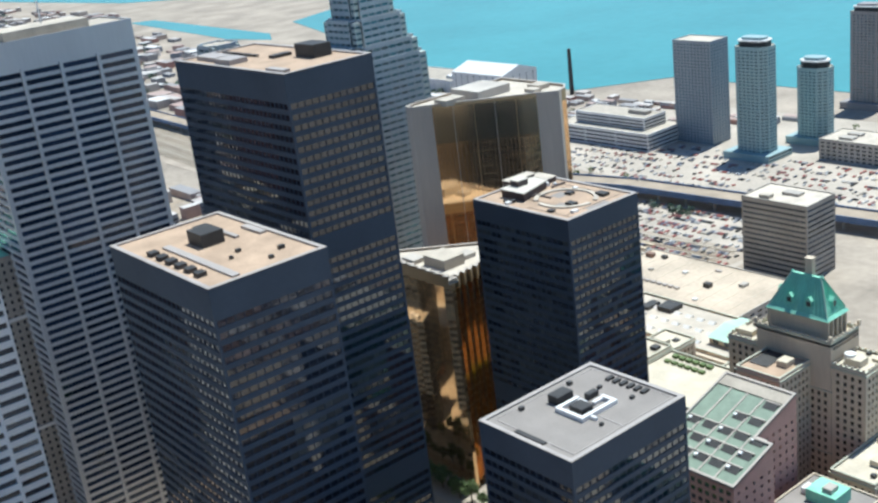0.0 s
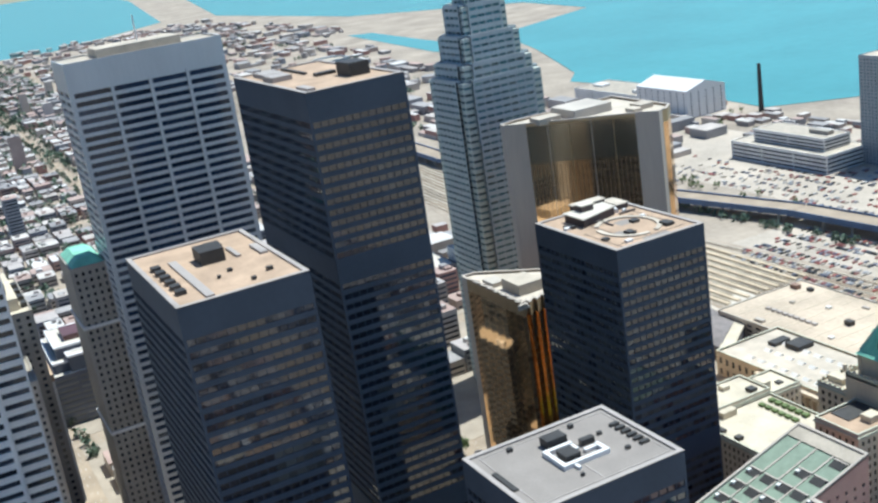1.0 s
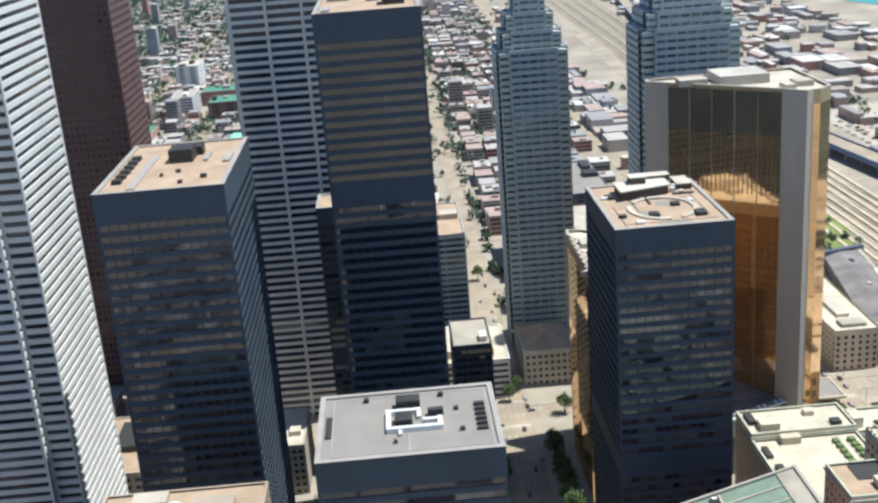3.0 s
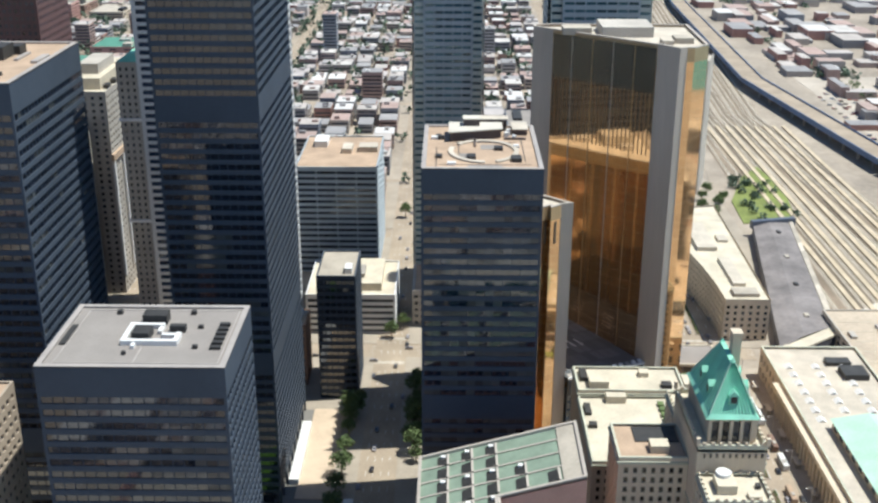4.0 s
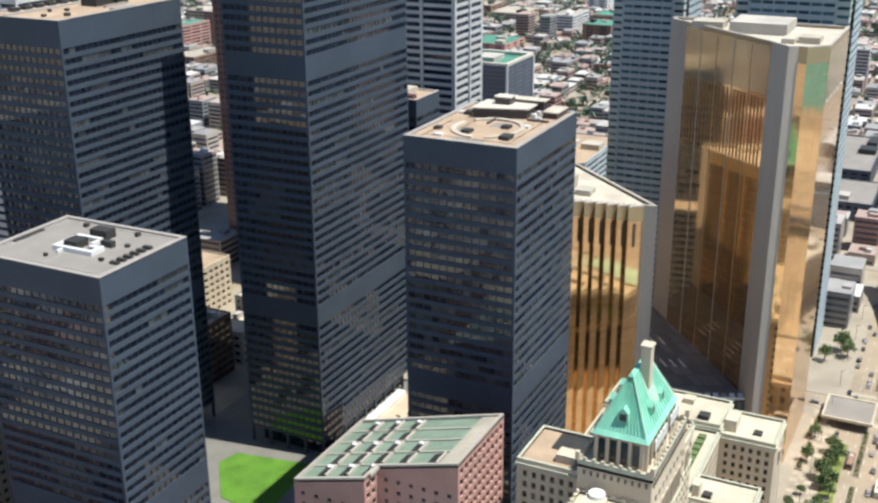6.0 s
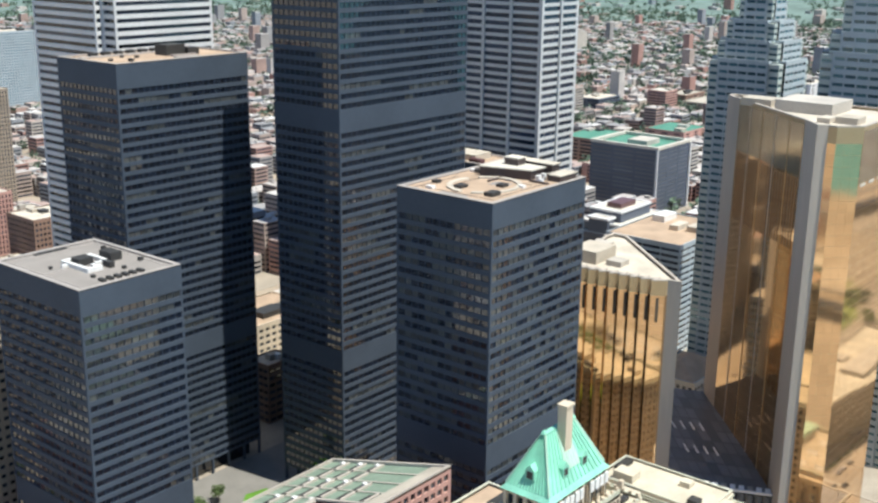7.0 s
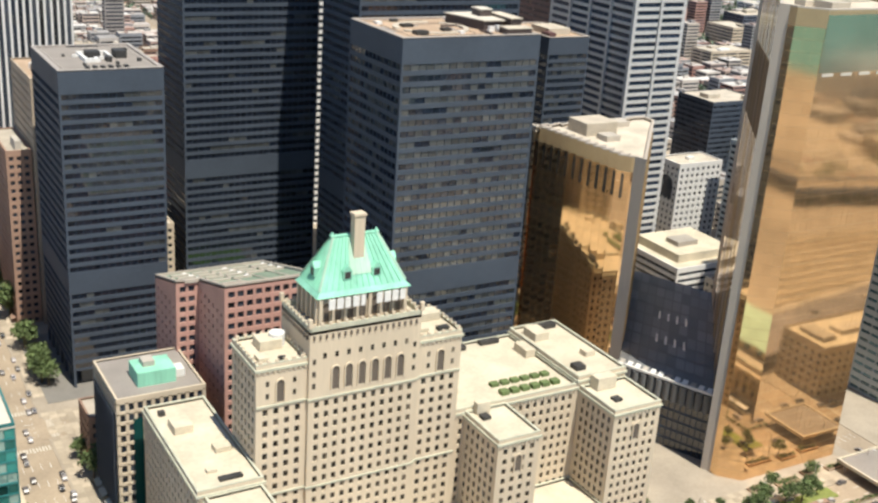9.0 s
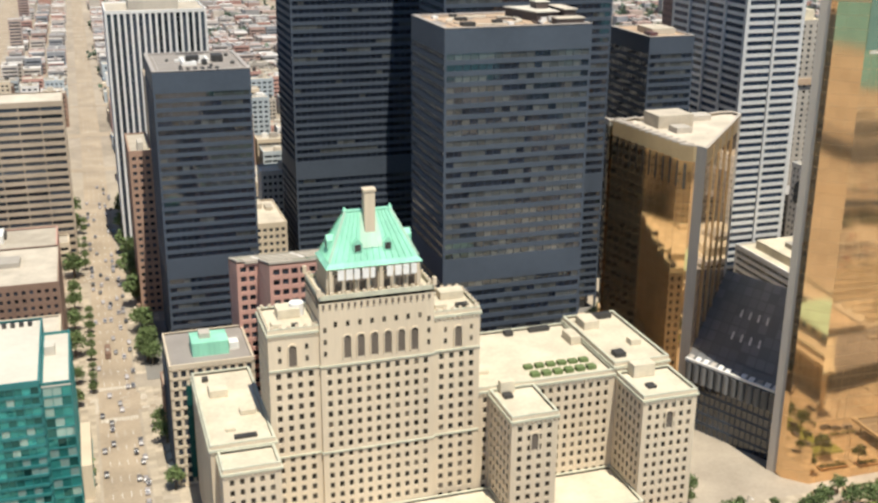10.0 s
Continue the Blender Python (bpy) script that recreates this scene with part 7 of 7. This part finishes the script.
def parked(x0, x1, y0, y1, fill):
    y, row = y0, 0
    while y < y1:
        x = x0
        while x < x1:
            if rr.random() < fill and free(x, x + 2, y, y + 4):
                v = [(x + px * 0.9, y + py, pz) for pz, sx in ((0.3, 1), (0.85, 1), (1.4, 0.55)) for px, py in ((0, 2.2 - 2.2 * sx), (2, 2.2 - 2.2 * sx), (2, 2.2 + 2.2 * sx), (0, 2.2 + 2.2 * sx))]
                cars.solid(v, [(4 * l + i, 4 * l + (i + 1) % 4, 4 * l + 4 + (i + 1) % 4, 4 * l + 4 + i) for l in (0, 1) for i in range(4)] + [(8, 9, 10, 11)])
            x += 2.9
        row += 1
        y += 5.4 if row % 2 else 11.5
    return None


OCC[:] = [o for o in OCC if o != (540, 900, -1000, -600)]
parked(470, 620, -692, -600, 0.62)
parked(480, 800, -850, -740, 0.32)
parked(300, 480, -880, -740, 0.38)
parked(800, 1100, -800, -680, 0.2)
tagged(part("parked_cars", cars, M["car_paint"]), "rows of parked cars on pale open lots", "cars", kind="stuff")

# ---- planted median, bus shelters and lamps of the wide street before the station ----
for x0, x1 in ((300, 352), (360, 412), (420, 462), (506, 560), (570, 630)):
    m = thing("planted_median", "narrow planted strip with stone kerb in the wide street", "median", "street medians", "structure")
    part("kerb", Soup().ring(rect(x0, x1, -436.2, -433), inset(rect(x0, x1, -436.2, -433), 0.3), 0.1, 0.45), M["concrete"], m)
    part("soil", Soup().box(x0 + 0.3, x1 - 0.3, -435.9, -433.3, 0.1, 0.38), M["soil"], m)
    sh = Soup()
    for k in range(int((x1 - x0) / 2.5)):
        crown_faces(sh, x0 + 1.5 + 2.5 * k, -434.6, 0.9, 1.0, 14, rr, 0.45)
    tagged(part("shrubs", sh, M["leaf"], m), kind="stuff")


def street_lamp(x, y, side):
    l = thing("street_lamp", "tall grey street lamp with curved arm", "street lamp", "street lamps")
    pole = Soup().prism([(x + 0.14 * math.cos(a), y + 0.14 * math.sin(a)) for a in np.linspace(0, 2 * math.pi, 7)[:-1]], 0.3, 9)
    part("pole", pole, M["concrete"], l)
    part("arm", Soup().box(x - 0.07, x + 0.07, min(y, y + 2.4 * side), max(y, y + 2.4 * side), 8.9, 9.05), M["concrete"], l)
    part("lamp_head", Soup().box(x - 0.25, x + 0.25, y + 2.4 * side - 0.5, y + 2.4 * side + 0.5, 8.75, 8.95), M["plant"], l)


for x in range(310, 640, 30):
    street_lamp(x, -447.4, 1)
    street_lamp(x + 14, -417.2, -1)
for x in range(320, 460, 24):
    shl = thing("bus_shelter", "low pale-roofed shelter on the pavement", "shelter", "street shelters")
    part("roof", Soup().box(x, x + 7, -451.6, -449.4, 2.6, 2.9), M["roof_pale"], shl)
    for dx in (0.3, 6.7):
        part("post", Soup().box(x + dx - 0.08, x + dx + 0.08, -451.4, -451.2, 0.3, 2.6), M["dark"], shl)
        part("post", Soup().box(x + dx - 0.08, x + dx + 0.08, -449.8, -449.6, 0.3, 2.6), M["dark"], shl)
for x, y, w in ((415, -413.5, 9), (428, -414.5, 12), (444, -413, 8), (456, -414.5, 10), (374, -416, 8)):
    pl = thing("stone_planter", "low tan stone planter with shrubs", "planter", "stone planters")
    part("box", Soup().ring(rect(x, x + w, y, y + 3), inset(rect(x, x + w, y, y + 3), 0.4), 0.3, 1.2), M["roof_tan"], pl)
    part("soil", Soup().box(x + 0.4, x + w - 0.4, y + 0.4, y + 2.6, 0.3, 1.0), M["soil"], pl)
    sh = Soup()
    for k in range(int(w / 1.6)):
        crown_faces(sh, x + 1 + 1.6 * k, y + 1.5, 1.6, 1.1, 26, rr, 0.35)
    part("shrubs", sh, M["leaf"], pl)

# ---- worn slabs, crossings and more traffic near the hotel ----
slabs = Soup()
for x0, x1, y0, y1 in ((366, 474, -422, -407.5), (188, 203, -418, -250), (188, 203, -236, -114), (155, 170, -400, -110), (191, 300, -422, -417), (300, 366, -422, -417.5), (246, 330, -246, -236)):
    for i in range(int((x1 - x0) / 3)):
        for j in range(int((y1 - y0) / 3)):
            if rr.random() < 0.92:
                slabs.box(x0 + 3 * i + 0.06, x0 + 3 * i + 2.94, y0 + 3 * j + 0.06, y0 + 3 * j + 2.94, 0.32, 0.345 + rr.uniform(0, 0.02))
tagged(part("paving_slabs", slabs, M["slabs"]), "worn tan paving slabs beside the streets", "paving", kind="stuff")


def crosswalk(x0, y0, n, dx, dy, w, h):
    bars = Soup()
    for k in range(n):
        bars.box(x0 + dx * k, x0 + dx * k + w, y0 + dy * k, y0 + dy * k + h, 0.17, 0.21)
    tagged(part("crosswalk", bars, M["roof_white"]), "faded white bars of a pedestrian crossing", "crossing", kind="structure")


for y in (-279, -249, -418, -453):
    crosswalk(172, y, 13, 1.15, 0, 0.6, 3.2)
for x in (168, 188.5, 468, 497):
    crosswalk(x, -270, 13, 0, 1.25, 3.2, 0.6)
    crosswalk(x, -446, 20, 0, 1.3, 3.2, 0.6)
for k in range(70):
    x, y, a = rr.choice(((rr.choice((172.6, 186.2)), rr.uniform(-400, -80), 90), (rr.uniform(300, 640), rr.choice((-445.4, -422.6)), 0), (rr.choice((177, 180.5, 184)), rr.uniform(-420, 60), 90)))
    copy_thing(car, Matrix.Translation((S * x, S * y, S * 0.2)) @ Matrix.Rotation(radians(a + rr.choice((0, 180))), 4, 'Z'))


def awning(x, y, w):
    a = thing("street_awning", "striped pale awning over a shop front", "awning", "street awnings")
    part("canvas", Soup().solid([(x, y, 3.6), (x, y + w, 3.6), (x - 2.2, y + w, 2.7), (x - 2.2, y, 2.7), (x - 2.2, y, 2.4), (x - 2.2, y + w, 2.4)], [(0, 1, 2, 3), (3, 2, 5, 4)]), rr.choice((M["roof_white"], M["brick"], M["tealwall"])), a)
    for yy in (y + 0.2, y + w - 0.2):
        part("bracket", Soup().box(x - 2.1, x, yy - 0.05, yy + 0.05, 2.62, 2.7), M["dark"], a)


for y in (-330, -322, -315, -398, -390, -380, -372, -160, -150, -138, -126):
    awning(197 if y < -300 else 195.5, y, 5.5)

# ---- low sheds, walls and trees along the quays ----
quay_w, quay_r, quay_t = Soup(), Soup(), Soup()
for k in range(170):
    x, y = rr.uniform(640, 1250), rr.uniform(-995, -880)
    if not free(x - 3, x + 30, y - 3, y + 16):
        continue
    w, d, h = rr.uniform(6, 26), rr.uniform(5, 13), rr.uniform(3, 8)
    p = rect(x, x + w, y, y + d)
    quay_w.prism(p, 0, h, top=False)
    quay_r.face([(a, b, h) for a, b in p])
for k in range(90):
    x, y = rr.uniform(500, 1300), rr.choice((rr.uniform(-990, -890), rr.uniform(-735, -715)))
    if x > 900 and y < -990 or not free(x - 4, x + 4, y - 4, y + 4):
        continue
    crown_faces(quay_t, x, y, 4, 3.6, 40, rr, 1.0)
tagged(part("quay_sheds", quay_w, M["town_walls"]), "low brick and metal sheds along the quays", "sheds", kind="stuff")
tagged(part("quay_shed_roofs", quay_r, M["town_roofs"]), "flat roofs of the quayside sheds", "roofs", kind="stuff")
tagged(part("quay_trees", quay_t, M["leaf"]), "scattered small trees along the quays", "trees", kind="stuff")
